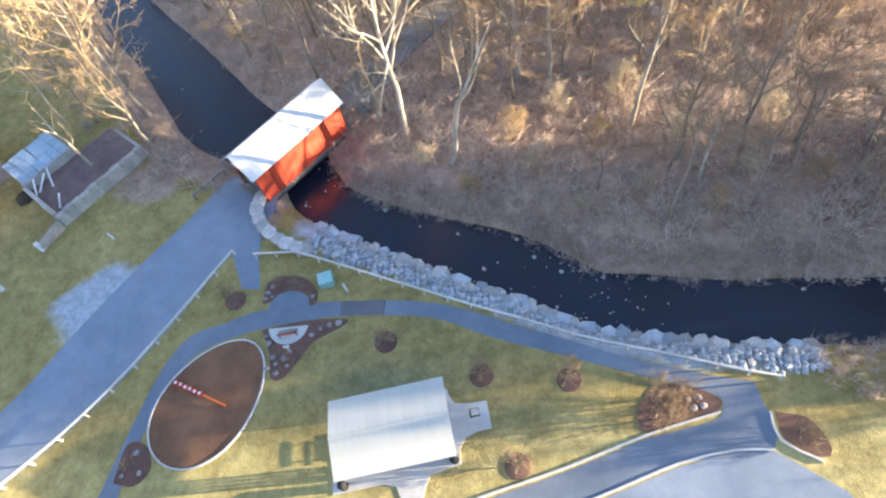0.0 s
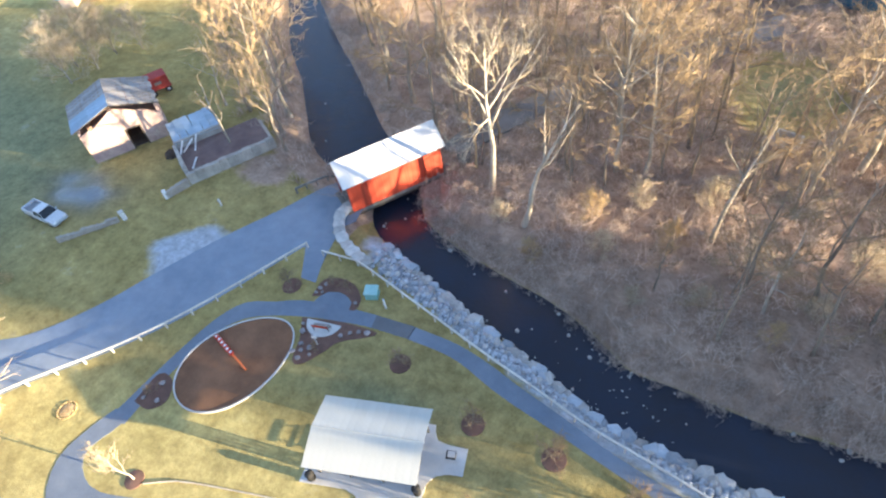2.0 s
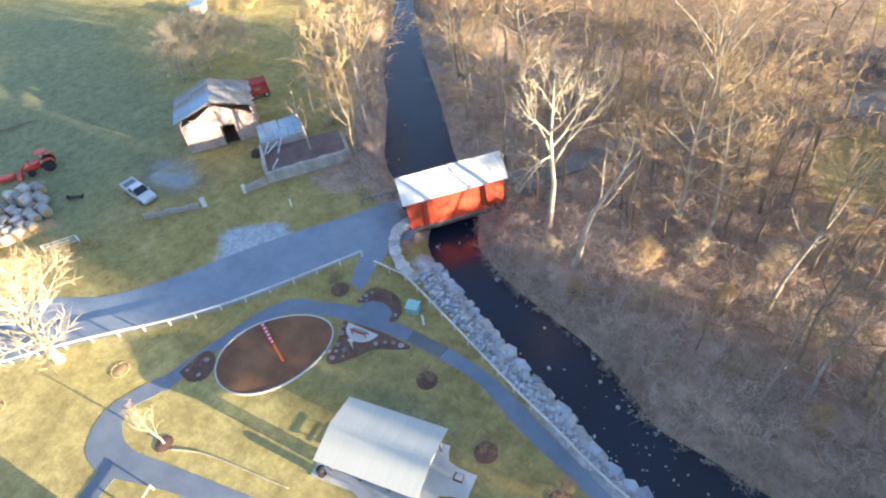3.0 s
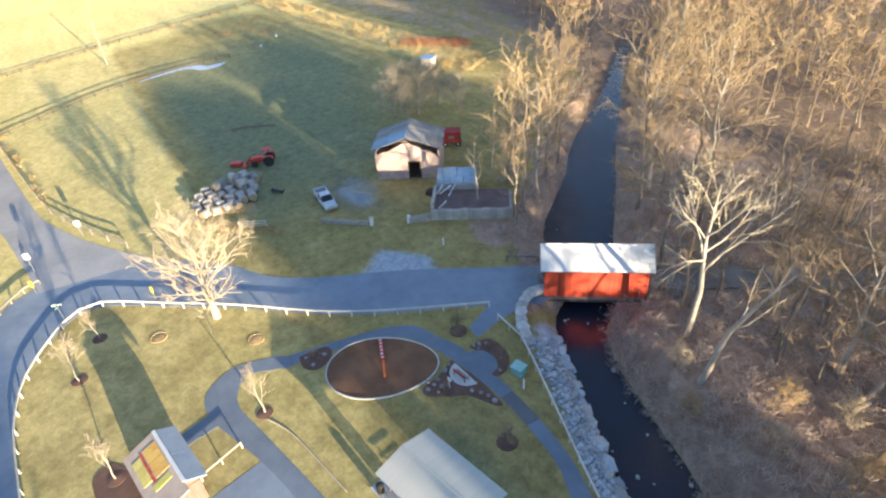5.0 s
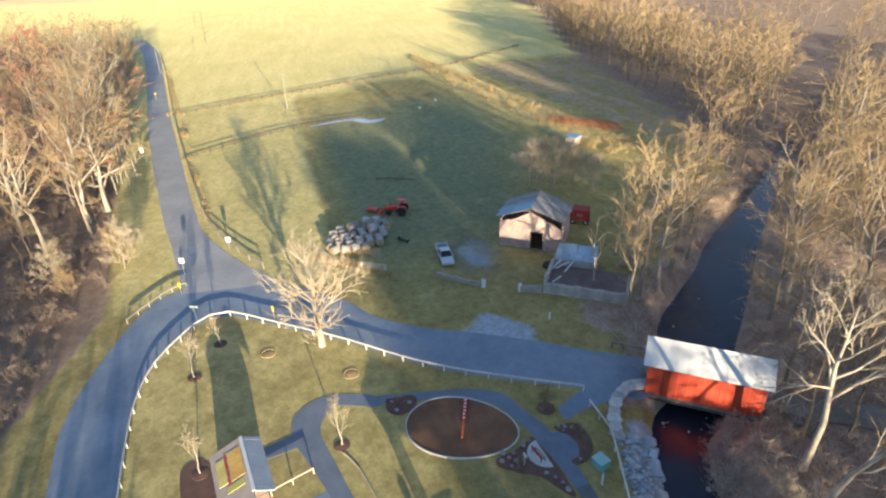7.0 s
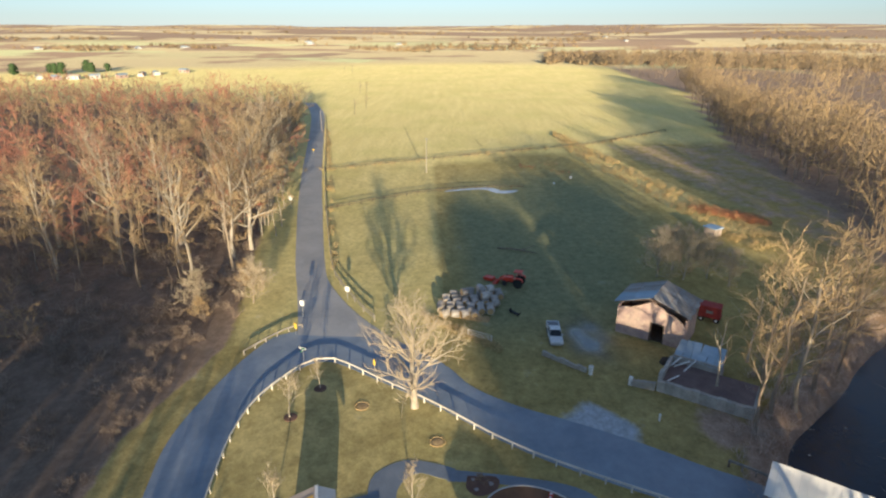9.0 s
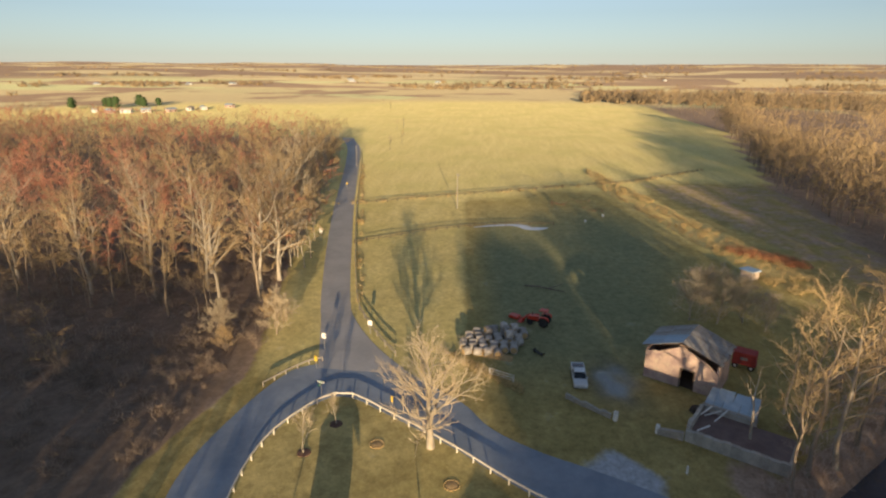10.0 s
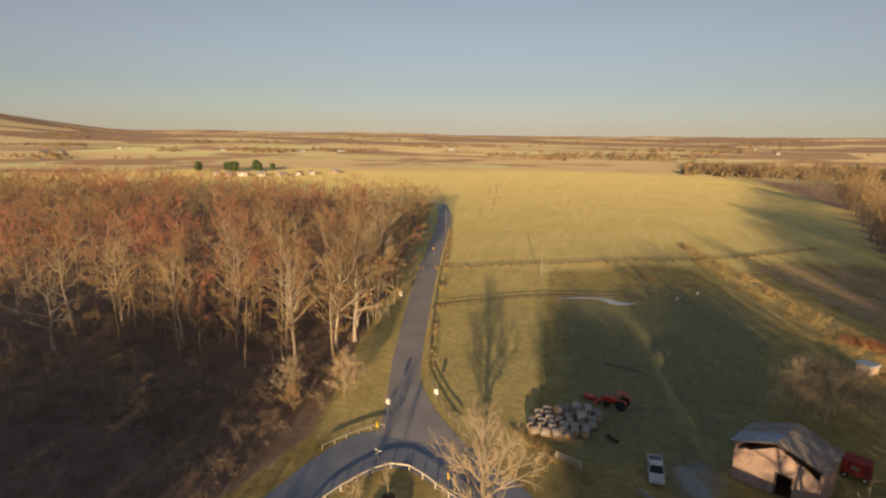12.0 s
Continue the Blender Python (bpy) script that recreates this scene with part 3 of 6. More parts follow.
ribbon("path_7", [(-26.6, 30.6), (-24.9, 27.6), (-23.3, 24.7)], [(-23.0, 31.2), (-22.4, 27.6), (-21.5, 24.7)], 0.033, ASPHALT, "short asphalt spur between lane and lawn", "path")
b = Build().prism([(-20.3, 22.7), (-16.4, 23.2), (-16.7, 24.0), (-17.6, 24.5), (-18.5, 24.6), (-19.6, 24.2), (-20.1, 23.5)], -0.1, 0.03)
tagged(part("path_8", b, PATH_ASPHALT), "rounded asphalt bay beside the footpath", "path", kind="structure")
b = Build().prism([(-19, 1.2), (-14.9, 3.2), (-3.0, 4.2), (1.2, 6.0), (7.6, 8.5), (13.4, 11.2), (17.3, 12.4), (20.0, 12.6), (23.9, 10.3), (27, 6), (24, -6), (0, -10), (-17, -6)][::-1], -0.1, 0.016)
tagged(part("car_park", b, ASPHALT), "empty asphalt car park with pale kerbs", "car park", kind="structure")
for k, line in enumerate(([(-0.6, 8.2), (5.6, 10.65), (11.6, 13.35), (16.7, 15.2)], [(1.0, 6.1), (7.5, 8.7), (13.4, 11.4), (17.3, 12.55), (19.9, 12.7)], [(20.1, 15.4), (20.4, 13.4), (22.9, 12.1)])):
    b = Build()
    p = smooth_line(line, 1.5)
    for q, r in zip(p[:-1], p[1:]):
        b.beam((*q, 0.06), (*r, 0.06), 0.16, 0.16)
    tagged(part("kerb_%d" % (k + 1), b, CONCRETE), "pale concrete kerb of the car park", "kerb", kind="structure")


def ellipse(cx, cy, a, c, turn, n=40, egg=0.0):
    t = radians(turn)
    out = []
    for i in range(n):
        u = 2 * math.pi * i / n
        x, y = a * math.cos(u), c * math.sin(u) * (1 + egg * math.cos(u))
        out.append((cx + x * math.cos(t) - y * math.sin(t), cy + x * math.sin(t) + y * math.cos(t)))
    return out


def slab_along(line, z, w, h, step):
    b = Build()
    p = smooth_line(line, step)
    for q, r in zip(p[:-1], p[1:]):
        b.beam((*q, z), (*r, z), w, h)
    return b


# ---- covered bridge ----
def covered_bridge():
    t = thing("covered_bridge", "red board covered bridge with white gable roof over the creek", "bridge", pose(-21.5, 40.4, 0, 0, 0, 54.6))
    L, half, eave, ridge = 12.3, 2.5, 3.9, 5.95
    wy, wl, low = 2.05, 11.2, -0.35
    part("deck", Build().box((0, 0, -0.13), (12.6, 4.3, 0.34)), GREY_WOOD, t)
    b = Build()
    for y in (-1.9, 0, 1.9):
        b.box((0, y, -0.5), (11.6, 0.35, 0.4))
    part("girders", b, DARK_WOOD, t)
    board = Build().box((0, 0, (eave - 0.1 + low) / 2), (0.268, 0.035, eave - 0.1 - low)).data("board", RED_BOARD)
    batten = Build().box((0, 0, (eave - 0.1 + low) / 2), (0.06, 0.03, eave - 0.1 - low)).data("batten", RED_BOARD)
    for s in (-1, 1):
        wall = part("side_wall", Build().box((0, s * (wy - 0.05), (eave + low) / 2), (wl, 0.06, eave - low - 0.15)), DARK_WOOD, t)
        n = int(wl / 0.28)
        for i in range(n):
            x = -wl / 2 + (i + 0.5) * wl / n
            part("board", board, None, wall, m=pose(x, s * (wy + 0.004 * ((i * 7) % 3)), 0))
            part("batten", batten, None, wall, m=pose(x + wl / n / 2, s * (wy + 0.035), 0))
        part("sill_beam", Build().box((0, s * (wy + 0.02), low - 0.1), (wl + 0.2, 0.16, 0.2)), DARK_WOOD, t)
        roof = part("roof_slope", Build().add([(-L / 2 + .05, s * half * .98, eave), (L / 2 - .05, s * half * .98, eave), (L / 2 - .05, 0, ridge - .06), (-L / 2 + .05, 0, ridge - .06),
                                               (-L / 2 + .05, s * half * .98, eave - .1), (L / 2 - .05, s * half * .98, eave - .1), (L / 2 - .05, 0, ridge - .16), (-L / 2 + .05, 0, ridge - .16)],
                                              [(0, 1, 2, 3), (7, 6, 5, 4), (0, 4, 5, 1), (1, 5, 6, 2), (3, 7, 4, 0)]), DARK_WOOD, t)
        slope, tilt = math.hypot(half, ridge - eave), math.degrees(math.atan2(ridge - eave, half))
        n = 20
        w = L / n
        panel = Build().box((0, 0, 0), (w - 0.004, slope, 0.025)).box((w / 2 - 0.02, 0, 0.018), (0.03, slope, 0.02)).data("roof_panel", WHITE_ROOF)
        for i in range(n):
            part("roof_panel", panel, None, roof, m=pose(-L / 2 + (i + 0.5) * w, s * half / 2, (eave + ridge) / 2 + 0.012, -s * tilt, 0, 0))
    part("ridge_cap", Build().side([(-0.16, -0.1), (0, 0.02), (0.16, -0.1), (0, 0.05)], -L / 2, L / 2), WHITE_ROOF, t, m=pose(0, 0, ridge, 0, 0, 90))
    for s in (-1, 1):
        x = s * wl / 2
        b = Build()
        for y0, y1 in ((-2.05, -1.75), (1.75, 2.05)):
            b.box((x, (y0 + y1) / 2, 1.7), (0.12, y1 - y0, 4.1))
        n = 14
        for i in range(n):
            y = -2.05 + (i + 0.5) * 4.1 / n
            top = ridge - 0.25 - abs(y) * (ridge - eave) / half
            b.box((x, y, (3.45 + top) / 2), (0.1, 4.1 / n - 0.012, top - 3.45))
        portal = part("portal", b, RED_BOARD, t)
        part("lintel", Build().box((x + s * 0.07, 0, 3.4), (0.06, 3.8, 0.22)), WHITE_PAINT, portal)
    return t


covered_bridge()
for k, (x, y, w) in enumerate(((-25.2, 35.4, 3.2), (-17.7, 45.6, 3.4))):
    b = Build()
    for row in range(5):
        for i in range(4):
            b.chamfer(((i - 1.5) * 1.0 + 0.1 * (row % 2), 0, -2.3 + row * 0.42), (0.99, w + 0.1 * ((i * 3 + row) % 3), 0.41), 0.05)
    tagged(part("abutment_%d" % (k + 1), b, MASONRY, m=pose(x, y, 0.2, 0, 0, 144.6)), "grey stone abutment under the bridge end", "abutment", kind="structure")


# ---- stonework along the creek ----
def stone(seed, sx, sy, sz, material, n=1):
    """An uneven quarried block."""
    rng = random.Random(seed)
    bm = bmesh.new()
    bmesh.ops.create_icosphere(bm, subdivisions=1, radius=0.62)
    for v in bm.verts:
        p = v.co
        k = 0.5 / max(abs(p.x), abs(p.y), abs(p.z), 0.001)
        p = p.lerp(p * k, 0.85)
        v.co = Vector((p.x * sx, p.y * sy, p.z * sz)) * rng.uniform(0.86, 1.1)
    me = bpy.data.meshes.new("boulder")
    bm.to_mesh(me)
    bm.free()
    me.materials.append(material)
    return me


WALL_TOP = smooth_line([(-17.4, 28.6), (-16.1, 28.0), (-8.8, 25.7), (-1.2, 23.3), (5.8, 21.5), (12.2, 20.0), (18.1, 18.6), (21.4, 18.2), (25.2, 18.6)], 0.5)
EDGE = smooth_line([(-17.6, 32.2), (-13.3, 30.7), (-6.4, 27.8), (-1.0, 25.6), (4.0, 23.8), (9.5, 22.0), (14.8, 21.3), (21.6, 20.9), (25.4, 21.0)], 0.5)
stones = [stone(k, 1.25, 0.95, 0.8, STONE_PALE if k % 3 else STONE_GREY) for k in range(8)]
riprap = thing("riprap", "sloping bank of grey quarried boulders along the creek", "stone bank", pose(0, 0, 0), kind="structure")
rng = random.Random(5)


def bank_place(u, v):
    a = WALL_TOP[min(int(u * (len(WALL_TOP) - 1)), len(WALL_TOP) - 1)]
    c = EDGE[min(int(u * (len(EDGE) - 1)), len(EDGE) - 1)]
    return a[0] + (c[0] - a[0]) * v, a[1] + (c[1] - a[1]) * v


def place_stones(rows, across, size, vary):
    for i in range(rows):
        u = (i + rng.uniform(-0.3, 0.3)) / rows
        if 0 < u < 1:
            x, y = bank_place(u, across + rng.uniform(-0.06, 0.06))
            z = float(height(x, y))
            s = size * rng.uniform(1 - vary, 1 + vary)
            m = pose(x, y, z + 0.16 * s, rng.uniform(-14, 14), rng.uniform(-14, 14), rng.uniform(0, 180)) @ Matrix.Diagonal((s, s, s, 1))
            part("boulder", stones[rng.randrange(8)], None, riprap, m=m)


place_stones(46, 0.97, 1.15, 0.2)
place_stones(52, 0.82, 0.65, 0.3)
place_stones(56, 0.62, 0.5, 0.3)
place_stones(56, 0.42, 0.45, 0.35)
place_stones(56, 0.22, 0.42, 0.35)
protos = [stone(40 + k, 0.5, 0.42, 0.3, STONE_SMALL) for k in range(4)]
proto_arrays = []
for me in protos:
    me.calc_loop_triangles()
    proto_arrays.append((np.array([v.co[:] for v in me.vertices]), np.array([q.vertices[:] for q in me.loop_triangles])))


def scatter(arrays, places, name, materials, label, category, index=None):
    """One joined mesh of many small copies. places: (which, matrix)."""
    vs, fs, mi, n = [], [], [], 0
    for k, (which, m) in enumerate(places):
        v, f = arrays[which][:2]
        m = np.array(m)
        vs.append(v @ m[:3, :3].T + m[:3, 3])
        fs.append(f + n)
        n += len(v)
        if index is not None:
            mi.append(np.full(len(f), index[k]))
    me = fast_mesh(name, np.concatenate(vs), np.concatenate(fs), materials, np.concatenate(mi) if index is not None else None)
    return tagged(new(name, me), label, category, kind="stuff")


places = []
for i in range(1500):
    u, v = rng.random(), rng.uniform(0.02, 1.0)
    x, y = bank_place(u, v)
    s = rng.uniform(0.5, 1.2)
    places.append((i % 4, pose(x, y, float(height(x, y)) + 0.07, rng.uniform(-30, 30), rng.uniform(-30, 30), rng.uniform(0, 360)) @ Matrix.Diagonal((s, s, s, 1))))
scatter(proto_arrays, places, "rubble", [STONE_SMALL], "small grey rubble between the boulders of the bank", "rubble")
places = []
for i in range(130):
    k = rng.randrange(len(STREAM))
    x, y, half = STREAM[k]
    if not -45 < x < 32:
        continue
    off = rng.choice((-1, 1)) * half * rng.uniform(0.45, 1.0) if rng.random() < 0.8 else rng.uniform(-half, half)
    x, y = x + rng.uniform(-1, 1), y + off
    s = rng.uniform(0.4, 1.1)
    places.append((i % 4, pose(x, y, WATER_LEVEL + 0.02, rng.uniform(-20, 20), 0, rng.uniform(0, 360)) @ Matrix.Diagonal((s, s, s, 1))))
for i in range(120):
    # a low riffle below the bend, and pebbles along the margins
    if i < 45:
        x = rng.gauss(9.0, 3.0)
        k = int(np.argmin(abs(STREAM[:, 0] - x)))
        y = STREAM[k, 1] + rng.uniform(-1, 1) * STREAM[k, 2]
    else:
        k = int(np.argmin(abs(STREAM[:, 0] - rng.uniform(-20, 28))))
        x, y = STREAM[k, 0], STREAM[k, 1] + rng.choice((-1, 1)) * STREAM[k, 2] * rng.uniform(0.8, 1.02)
    s = rng.uniform(0.12, 0.4)
    places.append((i % 4, pose(x, y, WATER_LEVEL + 0.02, rng.uniform(-20, 20), 0, rng.uniform(0, 360)) @ Matrix.Diagonal((s * 1.3, s, s, 1))))
scatter(proto_arrays, places, "creek_stones", [STONE_PALE], "pale stones showing above the creek water", "stones")

# curved stone parapet at the bridge end
PARAPET = smooth_line([(-23.7, 35.2), (-24.0, 33.6), (-23.0, 31.6), (-21.3, 30.1), (-19.2, 29.0), (-17.4, 28.5)], 0.85)
parapet = thing("parapet", "curved pale stone parapet wall beside the bridge end", "stone wall", pose(0, 0, 0), kind="structure")
caps = [stone(70 + k, 1.5, 1.35, 0.42, STONE_PALE) for k in range(5)]
b = Build()
for k, (p, q) in enumerate(zip(PARAPET[:-1], PARAPET[1:])):
    b.beam((*p, -0.6), (*q, -0.6), 0.8, 2.3)
    a = math.degrees(math.atan2(q[1] - p[1], q[0] - p[0]))
    part("cap_stone", caps[k % 5], None, parapet, m=pose((p[0] + q[0]) / 2, (p[1] + q[1]) / 2, 0.62 + 0.04 * (k % 3), 0, 0, a + 3 * (k % 4)))
part("wall_core", b, MASONRY, parapet)


# ---- rails and fences ----
def rail_fence(name, label, line, gap, high, post, rail, material, category="fence", rails=(0.9,), group=""):
    """Posts along a line and straight rails between them."""
    p = smooth_line(line, 0.2)
    run = np.concatenate([[0], np.cumsum(np.linalg.norm(np.diff(p[:, :2], axis=0), axis=1))])
    n = max(1, round(run[-1] / gap))
    at = [(np.interp(run[-1] * i / n, run, p[:, 0]), np.interp(run[-1] * i / n, run, p[:, 1])) for i in range(n + 1)]
    zs = [float(v) for v in height(np.array([a[0] for a in at]), np.array([a[1] for a in at]))]
    t = thing(name, label, category, pose(at[0][0], at[0][1], zs[0]), group)
    x0, y0, z0 = at[0][0], at[0][1], zs[0]
    me = Build().chamfer((0, 0, high / 2 - 0.15), (post, post, high + 0.3), post * 0.18).data("post", material)
    for (x, y), z in zip(at, zs):
        part("post", me, None, t, m=pose(x - x0, y - y0, z - z0))
    for (p, zp), (q, zq) in zip(zip(at[:-1], zs[:-1]), zip(at[1:], zs[1:])):
        for h in rails:
            part("rail", Build().beam((p[0] - x0, p[1] - y0, zp - z0 + h * high), (q[0] - x0, q[1] - y0, zq - z0 + h * high), *rail), material, t)
    return t


LANE_EDGE = [(-25.0, 28.4), (-28.6, 21.2), (-31.6, 15.7), (-35.3, 10.4), (-41.0, 3.7), (-46.6, -4.0), (-50.2, -8.9), (-51.3, -11.6), (-50.0, -14.0), (-47.7, -15.6), (-42.0, -18.2), (-35.7, -19.0), (-28.6, -18.5), (-18, -17.2), (-6, -15.6)]
rail_fence("guard_fence", "pale timber post-and-rail guard fence along the lane", LANE_EDGE, 2.6, 0.88, 0.18, (0.12, 0.2), PALE_RAIL)
rail_fence("creek_rail", "low weathered timber rail above the creek wall", [(-22.7, 28.0), (-18.6, 28.2)], 2.0, 0.95, 0.14, (0.14, 0.16), PALE_RAIL)
rail_fence("creek_rail", "long weathered timber rail above the creek bank", [(-18.5, 28.2), (-16.3, 27.6), (-8.9, 25.3), (-1.3, 22.95), (5.7, 21.1), (12.1, 19.6), (18.0, 18.3), (21.2, 17.8)], 2.2, 0.95, 0.15, (0.16, 0.16), PALE_RAIL)
rail_fence("culvert_rail", "low pale guard rail beside the road bend", [(-61.0, -17.3), (-60.0, -19.0), (-57.0, -21.3), (-53.0, -23.6)], 2.2, 0.75, 0.2, (0.14, 0.22), GREY_WOOD)
rail_fence("bridge_rail", "low grey stone-and-timber rail at the bridge approach", [(-31.2, 35.0), (-29.8, 37.0), (-28.0, 39.0)], 1.4, 0.85, 0.2, (0.2, 0.24), GREY_WOOD)
LANE_W = [(-63.4, -6.4), (-66.3, -8.4), (-76, -13.6), (-86, -17.4), (-121.2, -25.6), (-160, -33.8), (-198, -41.3), (-247, -50.8), (-292, -60.6)]
rail_fence("pasture_fence", "weathered post-and-rail fence beside the straight lane", LANE_W, 4.0, 1.15, 0.16, (0.07, 0.16), GREY_WOOD, "fence", (0.5, 0.92))
rail_fence("pasture_fence", "dark post-and-rail fence across the pasture", [(-122.5, -26.2), (-134.5, -9.8), (-140.4, 1.5), (-143.5, 14), (-145, 26)], 3.5, 1.15, 0.15, (0.06, 0.12), DARK_WOOD, "fence", (0.5, 0.92))
rail_fence("pasture_fence", "brown post-and-rail fence at the pasture's end", [(-165.5, -35.2), (-176.6, -14.7), (-191.5, 16.2), (-208.6, 55.2), (-216.9, 67.7), (-242, 99)], 3.5, 1.15, 0.15, (0.06, 0.12), DARK_WOOD, "fence", (0.5, 0.92))
rail_fence("small_rail", "short pale timber rail beside the path", [(-21.2, -0.6), (-19.6, -4.4)], 1.9, 0.8, 0.14, (0.12, 0.14), FENCE_WOOD)
rail_fence("pasture_gate", "short white gate frame beside the bale stack", [(-58.9, 8.2), (-57.0, 11.6)], 3.9, 1.2, 0.12, (0.04, 0.06), WHITE_PAINT, "gate", (0.3, 0.62, 0.95))

# ---- play area ----
oval = ellipse(-23.3, 14.3, 5.75, 4.15, 63, 48, -0.12)
tagged(part("play_surface", Build().prism(oval, -0.1, 0.05), MULCH), "brown mulch surface of the oval play area", "mulch", kind="structure")
inner = ellipse(-23.3, 14.3, 5.7, 4.1, 63, 48, -0.12)
outer = ellipse(-23.3, 14.3, 5.83, 4.23, 63, 48, -0.12)
b = Build()
n = len(inner)
b.v = [(x, y, z) for ring, z in ((inner, 0.03), (inner, 0.15), (outer, 0.15), (outer, -0.05)) for x, y in ring]
b.f = [(k * n + i, k * n + (i + 1) % n, (k + 1) * n + (i + 1) % n, (k + 1) * n + i) for k in range(3) for i in range(n)]
b.f = [q[::-1] for q in b.f]
tagged(part("edging", b, CONCRETE), "thin white kerb ringing the oval play area", "edging", kind="structure")
beam = thing("balance_beam", "orange balance beam with a row of red and white stepping pods", "play equipment", pose(-21.6, 13.85, 0.05, 0, 0, 160.5))
part("beam", Build().chamfer((1.15, 0, 0.3), (2.3, 0.2, 0.14), 0.03), ORANGE_PAINT, beam, "orange beam")
for x in (0.3, 2.0):
    part("leg", Build().lathe([(0.07, 0), (0.06, 0.25)], 8, (x, 0, 0)), STEEL, beam)
for i in range(6):
    pod = part("pod", Build().lathe([(0.2, 0), (0.24, 0.1), (0.24, 0.26), (0.18, 0.33)], 12, (2.75 + 0.52 * i, 0.03 * (i % 2), 0)), RED_PAINT, beam, "round red stepping pod")
    part("pod_top", Build().lathe([(0.15, 0.325), (0.13, 0.36)], 12, (2.75 + 0.52 * i, 0.03 * (i % 2), 0)), WHITE_PAINT, pod)
BEDS = ([(-20.3, 20.7), (-19.1, 18.6), (-18.4, 16.4), (-17.4, 16.4), (-16.2, 18.2), (-15.4, 19.7), (-13.4, 21.0), (-12.6, 21.9), (-16.2, 21.7)],
        [(-29.4, 7.4), (-27.6, 7.3), (-26.6, 8.6), (-27.6, 10.4), (-29.3, 10.4)],
        [(-20.9, 23.2), (-20.1, 23.5), (-19.6, 24.2), (-18.5, 24.6), (-17.6, 24.5), (-16.7, 24.0), (-16.5, 23.2), (-15.9, 23.3), (-16.0, 24.6), (-17.5, 25.9), (-19.5, 26.1), (-20.9, 25.3)],
        [(10.9, 15.0), (11.4, 13.5), (16.6, 15.3), (16.4, 16.5), (13.6, 17.2), (11.9, 16.7)],
        [(20.5, 15.4), (20.7, 13.5), (22.8, 12.4), (23.6, 13.0), (22.6, 15.0)],
        [(-26.2, -11.4), (-24.5, -12.9), (-19, -11.6), (-15.6, -8.6), (-17.2, -7.2), (-23.2, -9.0)])
for k, poly in enumerate(BEDS):
    line = smooth_line(poly + poly[:1], 0.5)[:-1, :2]
    if sum(p[0] * q[1] - q[0] * p[1] for p, q in zip(line, np.roll(line, -1, 0))) < 0:
        line = line[::-1]
    tagged(part("planting_bed_%d" % (k + 1), Build().prism([tuple(p) for p in line], -0.1, 0.038 + 0.001 * k), MULCH_DARK), "dark mulch planting bed edged by lawn", "planting bed", kind="structure")
BED_STONE = surf("brown_grey_rock", (0.24, 0.22, 0.22), (0.36, 0.33, 0.32), 1.4, 0.9, 0, 9, 0.03, 0.25)
bed_rocks = [stone(90 + k, 0.5, 0.42, 0.36, BED_STONE) for k in range(4)]
rng = random.Random(9)
for spots in ([(-18.9, 17.2), (-18.2, 17.6), (-18.6, 18.2), (-19.3, 19.4), (-19.7, 20.1), (-18.0, 16.8), (-17.2, 17.5), (-15.6, 20.3), (-14.9, 20.9), (-14.2, 21.3), (-13.4, 21.5), (-17.6, 18.1)],
              [(-20.7, 23.7), (-20.6, 24.3), (-20.3, 24.9), (-20.1, 23.9), (-16.3, 24.0)], [(-28.8, 8.0), (-28.2, 9.8), (-27.4, 8.3)], [(14.6, 16.0), (15.3, 16.2), (15.6, 15.6), (14.9, 15.4)]):
    for x, y in spots:
        s = rng.uniform(0.7, 1.25)
        ob = part("landscape_rock", bed_rocks[rng.randrange(4)], None, m=pose(x, y, 0.14, 0, 0, rng.uniform(0, 180)) @ Matrix.Diagonal((s, s, s, 1)))
        tagged(ob, "grey landscape rock lying in a mulch bed", "rock", "rocks in the planting beds")

# half-round concrete pad with a bench
pad = [(-17.93 + 1.8 * math.cos(radians(a)), 21.2 + 1.8 * math.sin(radians(a))) for a in range(193, 375, 13)]
tagged(part("bench_pad", Build().prism(pad, -0.1, 0.06), CONCRETE), "half-round pale concrete pad beside the path", "concrete pad", kind="structure")


def bench(x, y, z, rz):
    t = thing("bench", "red-brown slatted park bench on a concrete pad", "bench", pose(x, y, z, 0, 0, rz))
    for i in range(4):
        part("seat_slat", Build().box((0, -0.2 + 0.13 * i, 0.45), (1.6, 0.09, 0.04)), GREY_WOOD, t)
    for i in range(3):
        part("back_slat", Build().box((0, 0.28 + 0.03 * i, 0.58 + 0.15 * i), (1.6, 0.04, 0.1)), RED_BOARD, t)
    for s in (-0.75, 0.75):
        part("leg", Build().box((s, -0.2, 0.22), (0.06, 0.06, 0.44)).box((s, 0.26, 0.45), (0.06, 0.06, 0.9)).box((s, 0.03, 0.42), (0.06, 0.5, 0.05)), BLACK, t)


bench(-17.65, 20.35, 0.06, 193)


def litter_bin(x, y, material, label):
    t = thing("litter_bin", label, "bin", pose(x, y, 0.03))
    part("drum", Build().lathe([(0.3, 0), (0.33, 0.1), (0.33, 0.75), (0.31, 0.85)], 16), material, t, smooth=False)
    part("lid", Build().lathe([(0.35, 0.85), (0.36, 0.9), (0.2, 1.02), (0.08, 1.05)], 16), material, t)


crate = thing("utility_box", "square teal utility box standing on the lawn", "utility box", pose(-15.2, 25.5, 0, 0, 0, 20))
part("cabinet", Build().chamfer((0, 0, 0.42), (1.25, 1.15, 0.84), 0.08), TEAL, crate)
